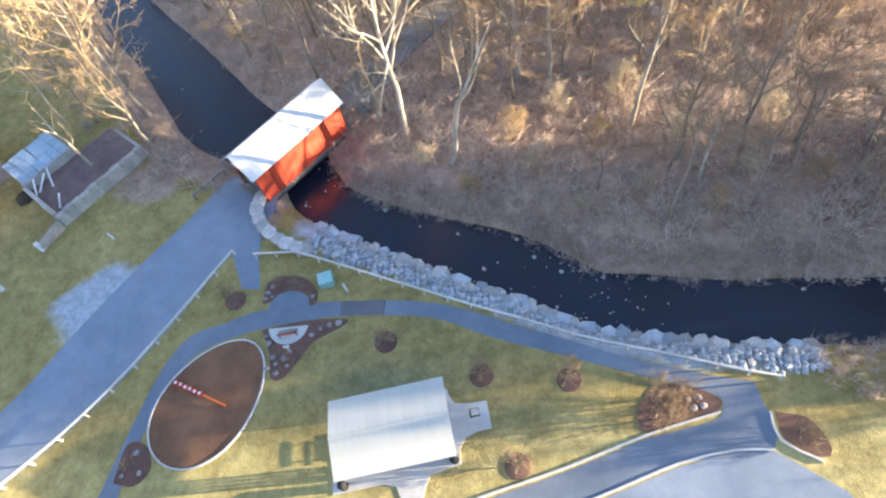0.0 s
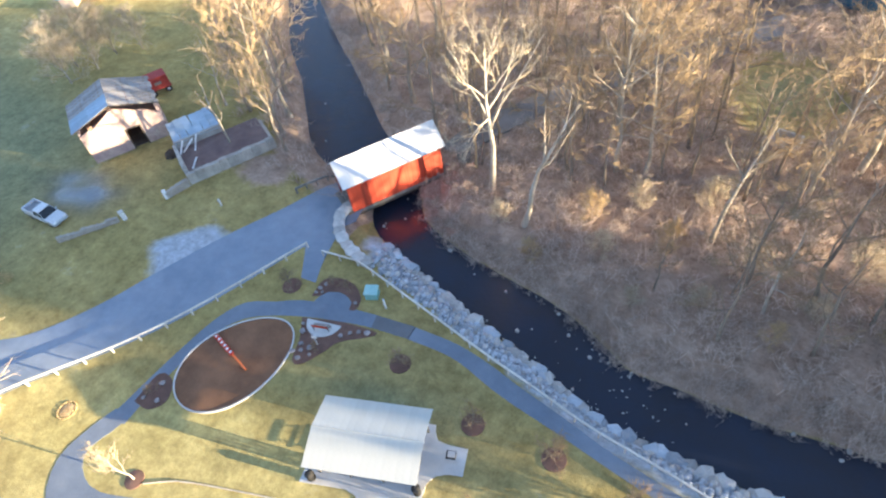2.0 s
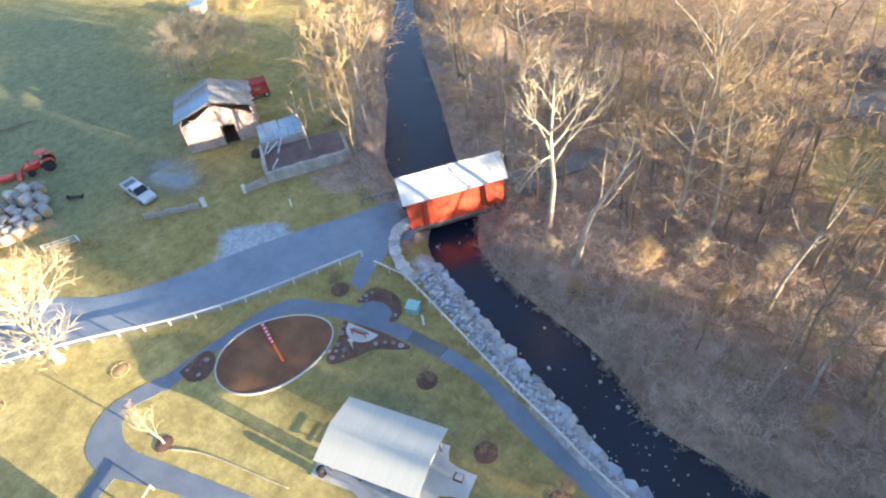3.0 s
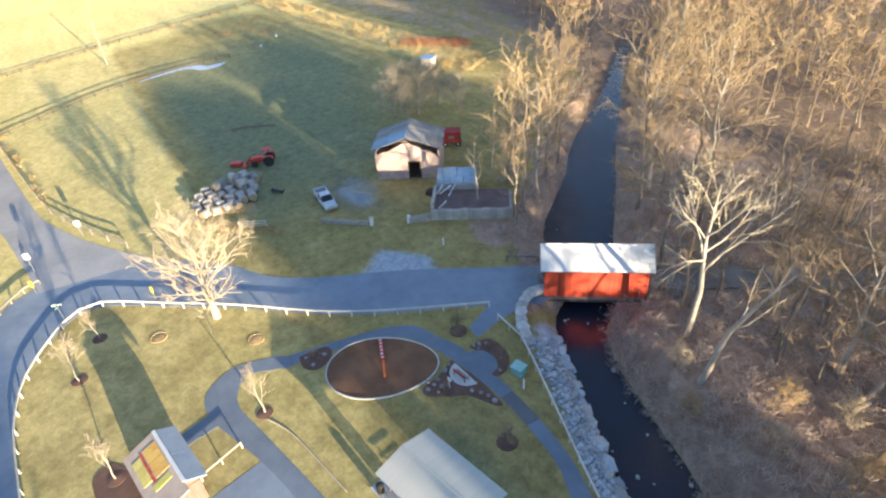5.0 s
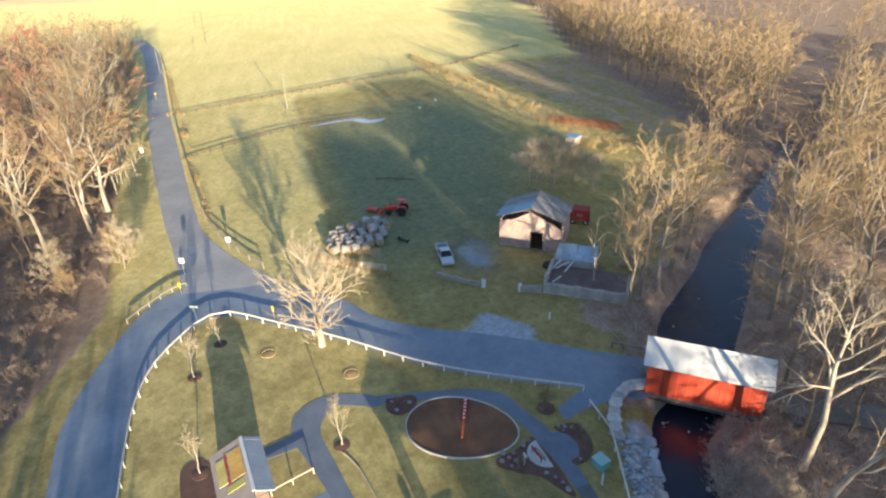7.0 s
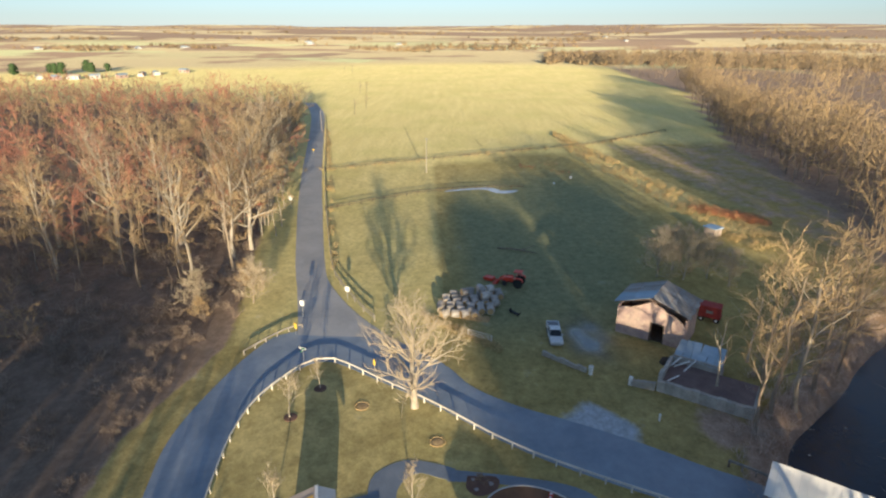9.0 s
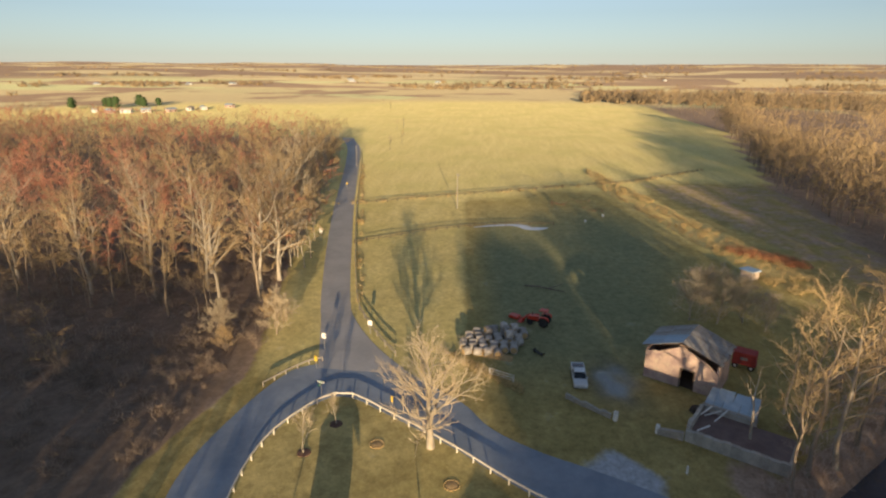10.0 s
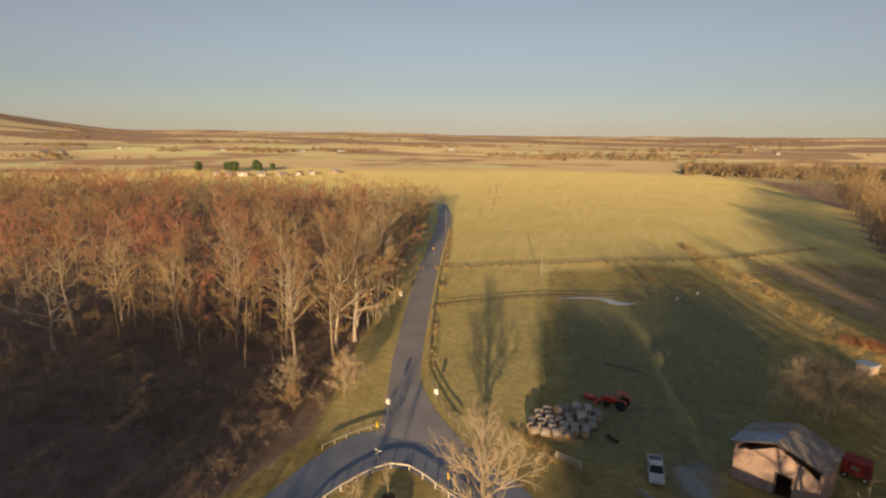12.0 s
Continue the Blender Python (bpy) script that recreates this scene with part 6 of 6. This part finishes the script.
for k, (x, y, s) in enumerate(((-81.5, 43.6, 0.95), (-80.3, 48.0, 1.0), (-81.0, 52.6, 0.85), (-84.6, 47.6, 0.9), (-77.5, 55.0, 0.7))):
    tree("thicket", k % 2, x, y, "dense pale bare many-stemmed tree behind the barn", BARK_PALE, TWIG_PALE, s * 1.02, 80 * k, "thicket behind the barn")
for k, (x, y, s) in enumerate(((-66.8, -35.8, 0.85), (-69.6, -27.6, 0.95), (-72.2, -28.8, 0.8), (-63.0, -33.4, 0.5))):
    tree("thicket", k % 2, x, y, "dense tan bush at the wood's edge", BARK, TWIG_PALE if k < 2 else TWIG_ORANGE, s * 0.85, 60 * k, "bushes at the wood's edge", "bush")
for k, (x, y, s) in enumerate(((-3.0, 35.5, 0.3), (3.5, 37.5, 0.36), (7.5, 33.0, 0.28), (9.5, 40.5, 0.42), (13.0, 35.0, 0.3), (16.5, 41.0, 0.4), (19.0, 33.5, 0.28), (21.5, 37.0, 0.35), (24.5, 43.0, 0.45), (1.0, 42.0, 0.4), (-7.5, 38.5, 0.32), (12.0, 47.0, 0.45), (27.5, 36.0, 0.35), (5.5, 45.5, 0.4))):
    tree("thicket", k % 2, x, y, "low tan many-stemmed bush in the far bank's undergrowth", BARK, TWIG_PALE if k % 3 else TWIG_ORANGE, s, 40 * k, "bushes on the far bank", "bush")
CREEKSIDE = [(-39.4, 43.4, 1.0), (-41.5, 47.5, 0.9), (-45.5, 52.0, 1.0), (-49.0, 57.0, 0.95), (-54.5, 61.0, 1.0), (-31.5, 57.0, 0.95), (-34.0, 61.5, 1.05), (-39.5, 66.0, 1.0), (-44.5, 71.0, 1.1), (-26.5, 55.0, 0.9),
             (-23.5, 60.0, 1.0), (-28.5, 66.0, 1.05), (-35.5, 73.0, 1.1), (-20.0, 55.0, 0.9), (-48.0, 90.0, 1.1), (-60.0, 66.0, 1.0), (-58.0, 90.0, 1.1), (-47.5, 46.5, 0.8), (-36.4, 40.2, 1.0)]
for k, (x, y, s) in enumerate(CREEKSIDE):
    kind = ("tall", "sycamore", "tall", "slim", "wide")[k % 5]
    pale = k % 3 != 1
    tree(kind, k % 2, x, y, "tall bare tree with sunlit tan branches on the creek bank" if pale else "tall brown bare tree on the creek bank", BARK_PALE if kind == "sycamore" else BARK, TWIG_ORANGE if pale else TWIG, s, 47 * k, "trees along the creek")
EASTSIDE = [(-3.5, 48.6, 0.9), (1.5, 50.2, 0.8), (-7.0, 52.0, 1.0), (4.5, 50.0, 0.9), (9.0, 51.5, 0.8), (0.0, 57.0, 1.0), (14.0, 52.0, 0.9), (20.0, 52.0, 0.9), (-12.5, 50.5, 0.9), (24.0, 57.0, 1.0), (9.0, 35.4, 0.5), (18.0, 36.4, 0.6), (26.0, 38.2, 0.7), (-1.0, 65.0, 1.0)]
for k, (x, y, s) in enumerate(EASTSIDE):
    kind = ("slim", "sycamore", "slim", "tall")[k % 4]
    tree(kind, k % 2, x, y, "bare pale-limbed tree in the creekside wood" if kind == "sycamore" else "bare brown tree in the creekside wood", BARK_PALE if k % 2 else BARK, TWIG if k % 3 else TWIG_ORANGE, s, 61 * k, "trees of the creekside wood")
FRONT = [(-80, -42, 0.95), (-84, -36, 1.0), (-90, -38, 1.05), (-95, -36, 1.1), (-101, -38, 1.1), (-107, -38, 1.15), (-113, -39, 1.15), (-119, -40, 1.1), (-88, -48, 1.0), (-83, -56, 0.95), (-92, -62, 1.0), (-96, -77, 1.05),
         (-84, -70, 0.95), (-80, -82, 0.95), (-90, -90, 1.0), (-98, -52, 1.05), (-106, -60, 1.1), (-76, -50, 0.85), (-126, -43, 1.1), (-134, -45, 1.1), (-86, -100, 1.0), (-78, -66, 0.85), (-100, -68, 1.0), (-74, -92, 0.95)]
for k, (x, y, s) in enumerate(FRONT):
    kind = ("sycamore", "tall", "sycamore", "wide")[k % 4]
    tree(kind, k % 2, x, y, "pale sunlit bare tree at the front of the wood" if k % 4 != 1 else "tall tan bare tree at the front of the wood", BARK_PALE if k % 4 != 1 else BARK, (TWIG_ORANGE, TWIG, TWIG_ORANGE, TWIG_PALE)[(k // 2) % 4], s, 53 * k, "trees at the front of the wood")

# ---- woods nobody could count ----
LIGHT = []
for k, spec in enumerate((dict(h=18, r=0.14, limbs=8, spread=60, first=0.25, long=0.36), dict(h=20, r=0.16, limbs=8, spread=56, first=0.32, long=0.34), dict(h=15, r=0.11, limbs=7, spread=62, first=0.25, long=0.4),
                          dict(h=17, r=0.13, limbs=8, spread=66, first=0.22, long=0.38), dict(h=13, r=0.1, limbs=7, spread=58, first=0.2, long=0.44))):
    (tv, tf), (cv, cf) = grow(700 + k, subs=5, twigs=7, fine=2.4, rise=0.35, dome=True, **spec)
    LIGHT.append((np.concatenate([tv, cv]), np.concatenate([tf, cf + len(tv)]), len(tf)))
SIMPLE = []
for k in range(3):
    (tv, tf), (cv, cf) = grow(800 + k, 15, 0.3, limbs=9, subs=4, twigs=2, spread=56, first=0.1, long=0.5, thick=1.7, fine=4.0)
    SIMPLE.append((np.concatenate([tv, cv]), np.concatenate([tf, cf + len(tv)]), len(tf)))

HIGH = []
for k in range(3):
    (tv, tf), (cv, cf) = grow(830 + k, 15, 0.28, limbs=9, subs=4, twigs=3, spread=58, first=0.42, long=0.42, thick=1.6, fine=4.0, dome=True)
    HIGH.append((np.concatenate([tv, cv]), np.concatenate([tf, cf + len(tv)]), len(tf)))
SLENDER = []
for k, (h, limbs) in enumerate(((14, 8), (11, 9), (9, 10), (16, 8))):
    (tv, tf), (cv, cf) = grow(900 + k, h, 0.012 * h, limbs=limbs, subs=5, twigs=9, fine=1.4, spread=60, first=0.2, long=0.38, rise=0.4, dome=True)
    SLENDER.append((np.concatenate([tv, cv]), np.concatenate([tf, cf + len(tv)]), len(tf)))

MID = []
for k in range(5):
    (tv, tf), (cv, cf) = grow(850 + k, 16 + k % 3, 0.18, limbs=8, subs=3, twigs=6, spread=62, first=0.22, long=0.4, fine=4.2, rise=0.3, dome=True)
    MID.append((np.concatenate([tv, cv]), np.concatenate([tf, cf + len(tv)]), len(tf)))


def wood(name, label, places, protos, materials, pick):
    """A joined wood. materials: bark first, then twig tones; pick(x, y, rng) chooses the tone."""
    rng = random.Random(len(places))
    vs, fs, mi, n = [], [], [], 0
    xs, ys = np.array([p[0] for p in places]), np.array([p[1] for p in places])
    zs = height(xs, ys)
    for (x, y, s), z in zip(places, zs):
        v, f, nt = protos[rng.randrange(len(protos))]
        a = rng.uniform(0, 6.28)
        c, q = math.cos(a), math.sin(a)
        sx = s * rng.uniform(0.85, 1.2)
        out = np.column_stack([(v[:, 0] * c - v[:, 1] * q) * sx + x, (v[:, 0] * q + v[:, 1] * c) * sx + y, v[:, 2] * s + z])
        vs.append(out.astype(np.float32)), fs.append(f + n)
        n += len(v)
        idx = np.full(len(f), pick(x, y, rng))
        idx[:nt] = 0
        mi.append(idx)
    me = fast_mesh(name, np.concatenate(vs), np.concatenate(fs), materials, np.concatenate(mi))
    return tagged(new(name, me), label, "woodland", kind="stuff")


def strew(seed, count, x0, x1, y0, y1, ok, size, gap=2.2):
    rng = random.Random(seed)
    out, cells = [], set()
    for _ in range(count * 12):
        x, y = rng.uniform(x0, x1), rng.uniform(y0, y1)
        cell = (int(x // gap), int(y // gap))
        if cell in cells or not ok(x, y):
            continue
        cells.add(cell)
        out.append((x, y, rng.uniform(*size)))
        if len(out) >= count:
            break
    return out


def lane_edge(x):
    return -20.5 + (x + 66) * 0.208


def reach_at(x, y):
    d, far = stream_reach(np.array([x]), np.array([y]))
    return float(d[0]), bool(far[0])


def in_east(x, y):
    d, far = reach_at(x, y)
    if not far or d < 4.0 or y > 96 + 0.2 * x:
        return False
    if -24 < x < 20 and abs(y - (50 + (x + 17) * 1.25)) < 3.5:
        return False
    if abs(y - 84 - 0.156 * x) < 6 or 36.5 < y - 0.156 * x < 47:
        return False
    return math.hypot(x - 17, (y - 70) / 1.3) > 8 and math.hypot(x - 24.5, y - 94.5) > 9


def red_patches(x, y, rng):
    k = math.sin(x * 0.045 + 1.0) + math.sin(y * 0.06 + x * 0.02)
    k -= 1.5 * max(0.0, 1 - (lane_edge(x) - y) / 34)      # tan trees beside the lane
    return 2 if k + rng.uniform(-0.6, 0.6) > -0.05 else (3 if rng.random() < 0.6 else 1)


def in_west(x, y):
    """The wood beside the lane, out to its ragged far edge."""
    far_edge = np.interp(y, [-345, -250, -210, -140, -117, -66, -45], [-330, -318, -308, -292, -296, -262, -250]) + 7 * math.sin(y * 0.21) + 5 * math.sin(y * 0.083 + 2)
    return x > far_edge and y < lane_edge(x) - (5.5 if x < -105 else 11) and (x < -100 or y < -50)


wood("woods_west", "bare brown and red-budded wood beside the lane", strew(1, 195, -165, -80, -230, -36, in_west, (0.75, 1.15), 6.0), LIGHT, [BARK, TWIG, TWIG_RED, TWIG_ORANGE], red_patches)
wood("woods_west_deep", "bare red-budded wood stretching away beside the lane", strew(41, 470, -340, -165, -345, -40, in_west, (0.75, 1.2), 6.4), MID, [BARK, TWIG, TWIG_RED, TWIG_ORANGE], red_patches)
wood("woods_laneside", "slender tan bare trees close beside the lane", strew(45, 85, -262, -98, -75, -24, lambda x, y: 3.5 < lane_edge(x) - y < 19, (0.6, 1.02), 3.4), MID, [BARK_PALE, TWIG_PALE, TWIG_ORANGE], lambda x, y, rng: rng.choice((1, 2, 2)))
wood("woods_west_edge", "shaded young bare wood at the lane bend", strew(15, 30, -96, -50, -100, -33, lambda x, y: y < lane_edge(x) - 12 and y < -34 - 0.9 * (x + 66) and min(math.hypot(x + 67, y + 35), math.hypot(x + 73, y + 29)) > 6.5, (0.35, 0.65), 3.5), LIGHT, [BARK, TWIG, TWIG, TWIG_ORANGE], lambda x, y, rng: rng.choice((1, 3)))
wood("woods_east", "bare brown wood beyond the creek", strew(2, 150, -22, 62, 30, 108, in_east, (0.75, 1.3), 3.8), SLENDER, [BARK, TWIG, TWIG, TWIG_ORANGE], lambda x, y, rng: rng.choice((1, 1, 3)))
wood("woods_upstream", "golden bare wood on both banks upstream", strew(13, 62, -64, -17, 58, 128, lambda x, y: reach_at(x, y)[0] > 3.5 and y > 62 + 0.35 * (-40 - x) and not in_east(x, y) and abs(y - 84 - 0.156 * x) > 7, (0.75, 1.1), 4.0), LIGHT, [BARK, TWIG, TWIG, TWIG_ORANGE], lambda x, y, rng: rng.choice((1, 3, 3)))
# the next six stand out of view, added for the shade they cast
wood("woods_downstream", "unseen bare wood downstream, added to shade lawn and pasture", strew(3, 34, 44, 120, 20, 62, lambda x, y: 20 < y - 0.156 * x < 31, (1.1, 1.7), 3.4), SIMPLE, [BARK, TWIG], lambda x, y, rng: 1)
wood("thicket_downstream", "unseen low thicket downstream, added to streak the lawn with shade", strew(33, 16, 46, 74, 14, 34, lambda x, y: 10.5 < y - 0.156 * x < 19.5, (0.36, 0.55), 2.6), SIMPLE, [BARK, TWIG], lambda x, y, rng: 1)
wood("woods_east_back", "unseen tall bare wood to the east, added to shade the pasture", strew(43, 50, 40, 76, 28, 46, lambda x, y: 23 < y - 0.156 * x < 36.8, (1.1, 1.4), 3.4), HIGH, [BARK, TWIG], lambda x, y, rng: 1)
wood("thicket_south", "unseen low bare thicket, added to shade the ground at the lane bend", strew(48, 24, 12, 46, -34, -6, lambda x, y: -29 < y - 0.156 * x < -14.5, (0.5, 0.68), 3.0), SIMPLE, [BARK, TWIG], lambda x, y, rng: 1)
wood("shrubs_downstream", "unseen low bare shrubs, added to shade the lawn by the car park", strew(47, 9, 38, 54, 4, 18, lambda x, y: -1 < y - 0.156 * x < 8.5, (0.24, 0.34), 2.4), SIMPLE, [BARK, TWIG], lambda x, y, rng: 1)
wood("woods_south", "unseen bare wood, added to shade the lane and the wood's foot", strew(4, 140, -10, 110, -130, 6, lambda x, y: y < -31 - 0.35 * max(0, -x) or (x > 30 and y < -29 + 0.156 * (x - 20)), (1.35, 1.75), 4.5), SIMPLE, [BARK, TWIG], lambda x, y, rng: 1)

def in_north(x, y):
    edge = np.interp(x, [-720, -560, -409, -268, -216, -150, -116, -80, -60], [172, 170, 168, 128, 114, 105, 99, 86, 76])
    d, far = reach_at(x, y)
    return y > edge and d > 3 and y < edge + 75 and not (far and y > 110 + 0.2 * x and x > -40)


wood("woods_north", "bare brown wood along the pasture's northern side", strew(5, 210, -270, -56, 74, 180, lambda x, y: in_north(x, y) and not in_north(x, y - 45), (0.7, 1.1), 4.0), MID, [BARK, TWIG, TWIG, TWIG_ORANGE], lambda x, y, rng: rng.choice((1, 3, 3)))
wood("woods_north_far", "golden bare wood stretching away beyond the pasture", strew(26, 290, -700, -230, 120, 420, lambda x, y: in_north(x, y - 3) or (y > 180 and y > 170 + 0.25 * (x + 560)), (0.85, 1.35), 7.0), MID, [BARK, TWIG, TWIG, TWIG_ORANGE], lambda x, y, rng: rng.choice((1, 3, 3)))
wood("woods_north_edge", "dense bare wood edge at the far corner of the field", strew(49, 90, -430, -225, 108, 200, lambda x, y: in_north(x, y) and not in_north(x, y - 16), (0.75, 1.15), 4.2), MID, [BARK, TWIG, TWIG, TWIG_ORANGE], lambda x, y, rng: rng.choice((1, 3)))
wood("woods_upper", "dense golden bare wood round the upper creek", strew(27, 240, -210, 34, 88, 250, lambda x, y: reach_at(x, y)[0] > 3 and y > 97 + 0.147 * (x + 60) + 0.25 * max(0, -60 - x) and (x < 6 or y > 118), (0.75, 1.1), 5.5), MID, [BARK, TWIG, TWIG, TWIG_ORANGE], lambda x, y, rng: rng.choice((1, 3, 3)))

# undergrowth
SHRUBS = []
for k in range(4):
    w = Wood()
    r2 = np.random.default_rng(50 + k)
    for _ in range(13):
        p = np.append(r2.normal(size=2) * 0.35, 0)
        q = p + np.append(r2.normal(size=2) * 0.75, r2.uniform(1.0, 2.6))
        w.spike(p, q, 0.032)
        for _ in range(3):
            s = p + (q - p) * r2.uniform(0.3, 0.8)
            w.spike(s, s + np.append(r2.normal(size=2) * 0.5, r2.uniform(0.2, 0.9)), 0.022)
    SHRUBS.append(w.arrays())


def undergrowth(name, label, places, material, size=1.0):
    rng = random.Random(len(places))
    zs = height(np.array([p[0] for p in places]), np.array([p[1] for p in places]))
    at = [(rng.randrange(4), pose(x, y, float(z) - 0.05, 0, 0, rng.uniform(0, 360)) @ Matrix.Diagonal((s * size * rng.uniform(0.9, 1.5), s * size * rng.uniform(0.9, 1.5), s * size, 1))) for (x, y, s), z in zip(places, zs)]
    return scatter(SHRUBS, at, name, [material], label, "undergrowth")


def east_brush(x, y):
    d, far = reach_at(x, y)
    return (far and d > 0.2 and not (-24 < x < 20 and abs(y - (50 + (x + 17) * 1.25)) < 3.0) and math.hypot(x - 17, (y - 68) / 1.3) > 6)


undergrowth("undergrowth_east", "dead brown undergrowth on the creek's far bank", strew(6, 1650, -20, 45, 26, 95, east_brush, (0.45, 1.15), 1.0), SHRUB)
undergrowth("undergrowth_west", "dead brown undergrowth at the wood's foot", strew(7, 520, -130, -50, -110, -26, lambda x, y: y < lane_edge(x) - 8 and y < -30 - 0.5 * (x + 60), (0.7, 1.5), 1.6), SHRUB_SHADED)
undergrowth("bank_brush", "dead grass and brambles hanging over the far bank", strew(17, 560, -22, 40, 15, 48, lambda x, y: -0.6 < reach_at(x, y)[0] < (2.2 if reach_at(x, y)[1] else 4.5) and (reach_at(x, y)[1] or x > 24), (0.25, 0.6), 0.5), SHRUB)
undergrowth("undergrowth_south", "dead brown undergrowth south of the lane", strew(14, 260, -60, -12, -75, -30, lambda x, y: y < -31, (0.5, 1.1), 1.6), SHRUB_SHADED)
undergrowth("undergrowth_upstream", "dead brown undergrowth along the upstream banks", strew(8, 420, -75, -20, 36, 95, lambda x, y: 0.5 < reach_at(x, y)[0] < 14 and math.hypot(x + 45, y - 36) > 7.5 and y > 38 + 0.9 * (-28 - x) - 12, (0.5, 1.1), 1.2), SHRUB)
undergrowth("weed_row", "dry tan weeds along the pasture's edge", strew(9, 520, -240, -95, 48, 92, lambda x, y: abs(y - (66 - (x + 130) * -0.19)) < 5.5, (0.4, 0.8), 1.0), WEEDS)
undergrowth("brush_pile", "reddish pile of cut brush at the pasture's edge", strew(10, 130, -126, -112, 66, 80, lambda x, y: abs(y - (73 - (x + 119) * -1.1)) < 4.0, (0.5, 0.9), 0.7), BRUSH)
undergrowth("verge_weeds", "dry weeds round the bale stack and gate", strew(11, 160, -66, -54, 1, 13, lambda x, y: abs(y - (4 + (x + 63) * 1.1)) < 1.6, (0.2, 0.4), 0.5), WEEDS)
undergrowth("fence_weeds", "dry weeds along the pasture fences", strew(12, 620, -245, -60, -52, 100, lambda x, y: abs(x - np.interp(y, [-35, -15, 16, 55, 70, 99], [-165.5, -176.6, -191.5, -208.6, -218, -242])) < 1.6 or (x < -84 and abs(y - lane_edge(x) - 7.6) < 0.7), (0.4, 0.9), 0.7), WEEDS)

undergrowth("brush_heap", "low heaps of reddish dead brush on the pasture", strew(46, 34, -186, -160, 26, 46, lambda x, y: min(math.hypot(x + 177, y - 38), math.hypot(x + 172, y - 30), math.hypot(x + 165, y - 40)) < 3.2, (0.25, 0.42), 0.8), BRUSH)

# ---- the far country ----
def far_ok(x, y):
    r, bearing = math.hypot(x, y), math.degrees(math.atan2(-y, -x))
    if r < (980 if bearing > 8 else 720) or r > 4300:
        return False
    k = math.sin(x * 0.0105 + 2) + math.sin(y * 0.0085 + x * 0.004) + 0.7 * math.sin((x - y) * 0.023)
    return k > 1.25 or (r > 1000 and abs((x + 0.25 * y + 930) % 560) < 9) or (bearing < -9 and r < 1000)


FAR = []
for k in range(3):
    w = Wood()
    r2 = np.random.default_rng(90 + k)
    for _ in range(12):
        p = np.append(r2.normal(size=2) * 3.0, r2.uniform(0, 3))
        w.spike(p, p + np.append(r2.normal(size=2) * 2.2, r2.uniform(6, 11)), 0.8)
    v, f = w.arrays()
    FAR.append((v, f, 0))
far_places = []
rng = random.Random(77)
while len(far_places) < 2600:
    r, a = 690 + 3500 * rng.random() ** 1.4, radians(rng.uniform(-42, 62))
    x, y = -r * math.cos(a), -r * math.sin(a)
    if far_ok(x, y):
        far_places.append((x, y, rng.uniform(0.6, 1.0)))
wood("far_woods", "brown hedgerows and woods in the distance", far_places, FAR, [TWIG_ORANGE, TWIG, TWIG_ORANGE], lambda x, y, rng: rng.choice((0, 1, 2)))


def evergreen(x, y, s):
    t = thing("evergreen_tree", "rounded dark green evergreen far across the fields", "tree", pose(x, y, float(height(x, y))) @ Matrix.Diagonal((s, s, s, 1)), "conifers across the fields")
    part("trunk", Build().tube([(0, 0, -0.5), (0, 0, 9)], [0.35, 0.08], 6), BARK, t)
    w = Wood()
    r2 = np.random.default_rng(int(abs(x)))
    for i in range(190):
        z = r2.uniform(1.2, 9.5)
        a, ln = r2.uniform(0, 6.28), 4.6 * math.sqrt(max(0.05, 1 - ((z - 4.6) / 5.4) ** 2)) * r2.uniform(0.7, 1.15)
        w.spike((0, 0, z), (math.cos(a) * ln, math.sin(a) * ln, z - 0.1 * ln + 0.8), 0.7)
    part("crown", fast_mesh("crown", *w.arrays(), [NEEDLES]), None, t)


for x, y, s in ((-548, -404, 1.15), (-566, -376, 1.1), (-560, -366, 1.2), (-574, -386, 1.0), (-588, -358, 1.25), (-582, -350, 1.05), (-600, -344, 0.9)):
    evergreen(x, y, s)


def house(x, y, rz, sx, sy, label):
    t = thing("house", label, "house", pose(x, y, float(height(x, y)), 0, 0, rz))
    part("wall", Build().box((0, 0, 1.3), (sx, sy, 2.8)), STUCCO if sx == 9 else CONCRETE, t)
    for s in (-1, 1):
        part("roof_slope", Build().box((0, 0, 0), (sx + 0.8, sy * 0.62, 0.2), m=pose(0, s * sy * 0.27, 3.5, -s * 27, 0, 0)), TAN_ROOF if sx == 10 else TIN_BLUE, t)
        for k in (-1, 1):
            part("window", Build().box((k * sx * 0.27, s * (sy / 2 + 0.02), 1.5), (1.2, 0.06, 1.2)), GLASS, t)


for k, (x, y) in enumerate(((-514, -358), (-506, -338), (-512, -326), (-520, -312), (-526, -291), (-547, -283), (-560, -276), (-590, -262))):
    house(x, y, 35 + 31 * k, 8 + k % 3, 5.0, "low white house across the fields")
for k, (x, y) in enumerate(((-880, -975), (-905, -960), (-1180, -1080), (-1210, -820), (-1290, -560), (-1500, -340), (-1650, -380), (-1460, -120), (-1900, 260), (-1700, 480), (-2100, 520), (-1250, -640))):
    house(x, y, 20 * k, 16, 9, "distant white farmhouse among the fields")
for x, y in ((-292.6, -45.2), (-318, -42.6), (-394.6, -57.4), (-403, -54), (-498, 163), (-640, -110), (-586, -93)):
    tree("slim", 0, x, y, "lone bare tree standing in the open field", BARK, TWIG_ORANGE, 0.55, x, "trees in the open field")
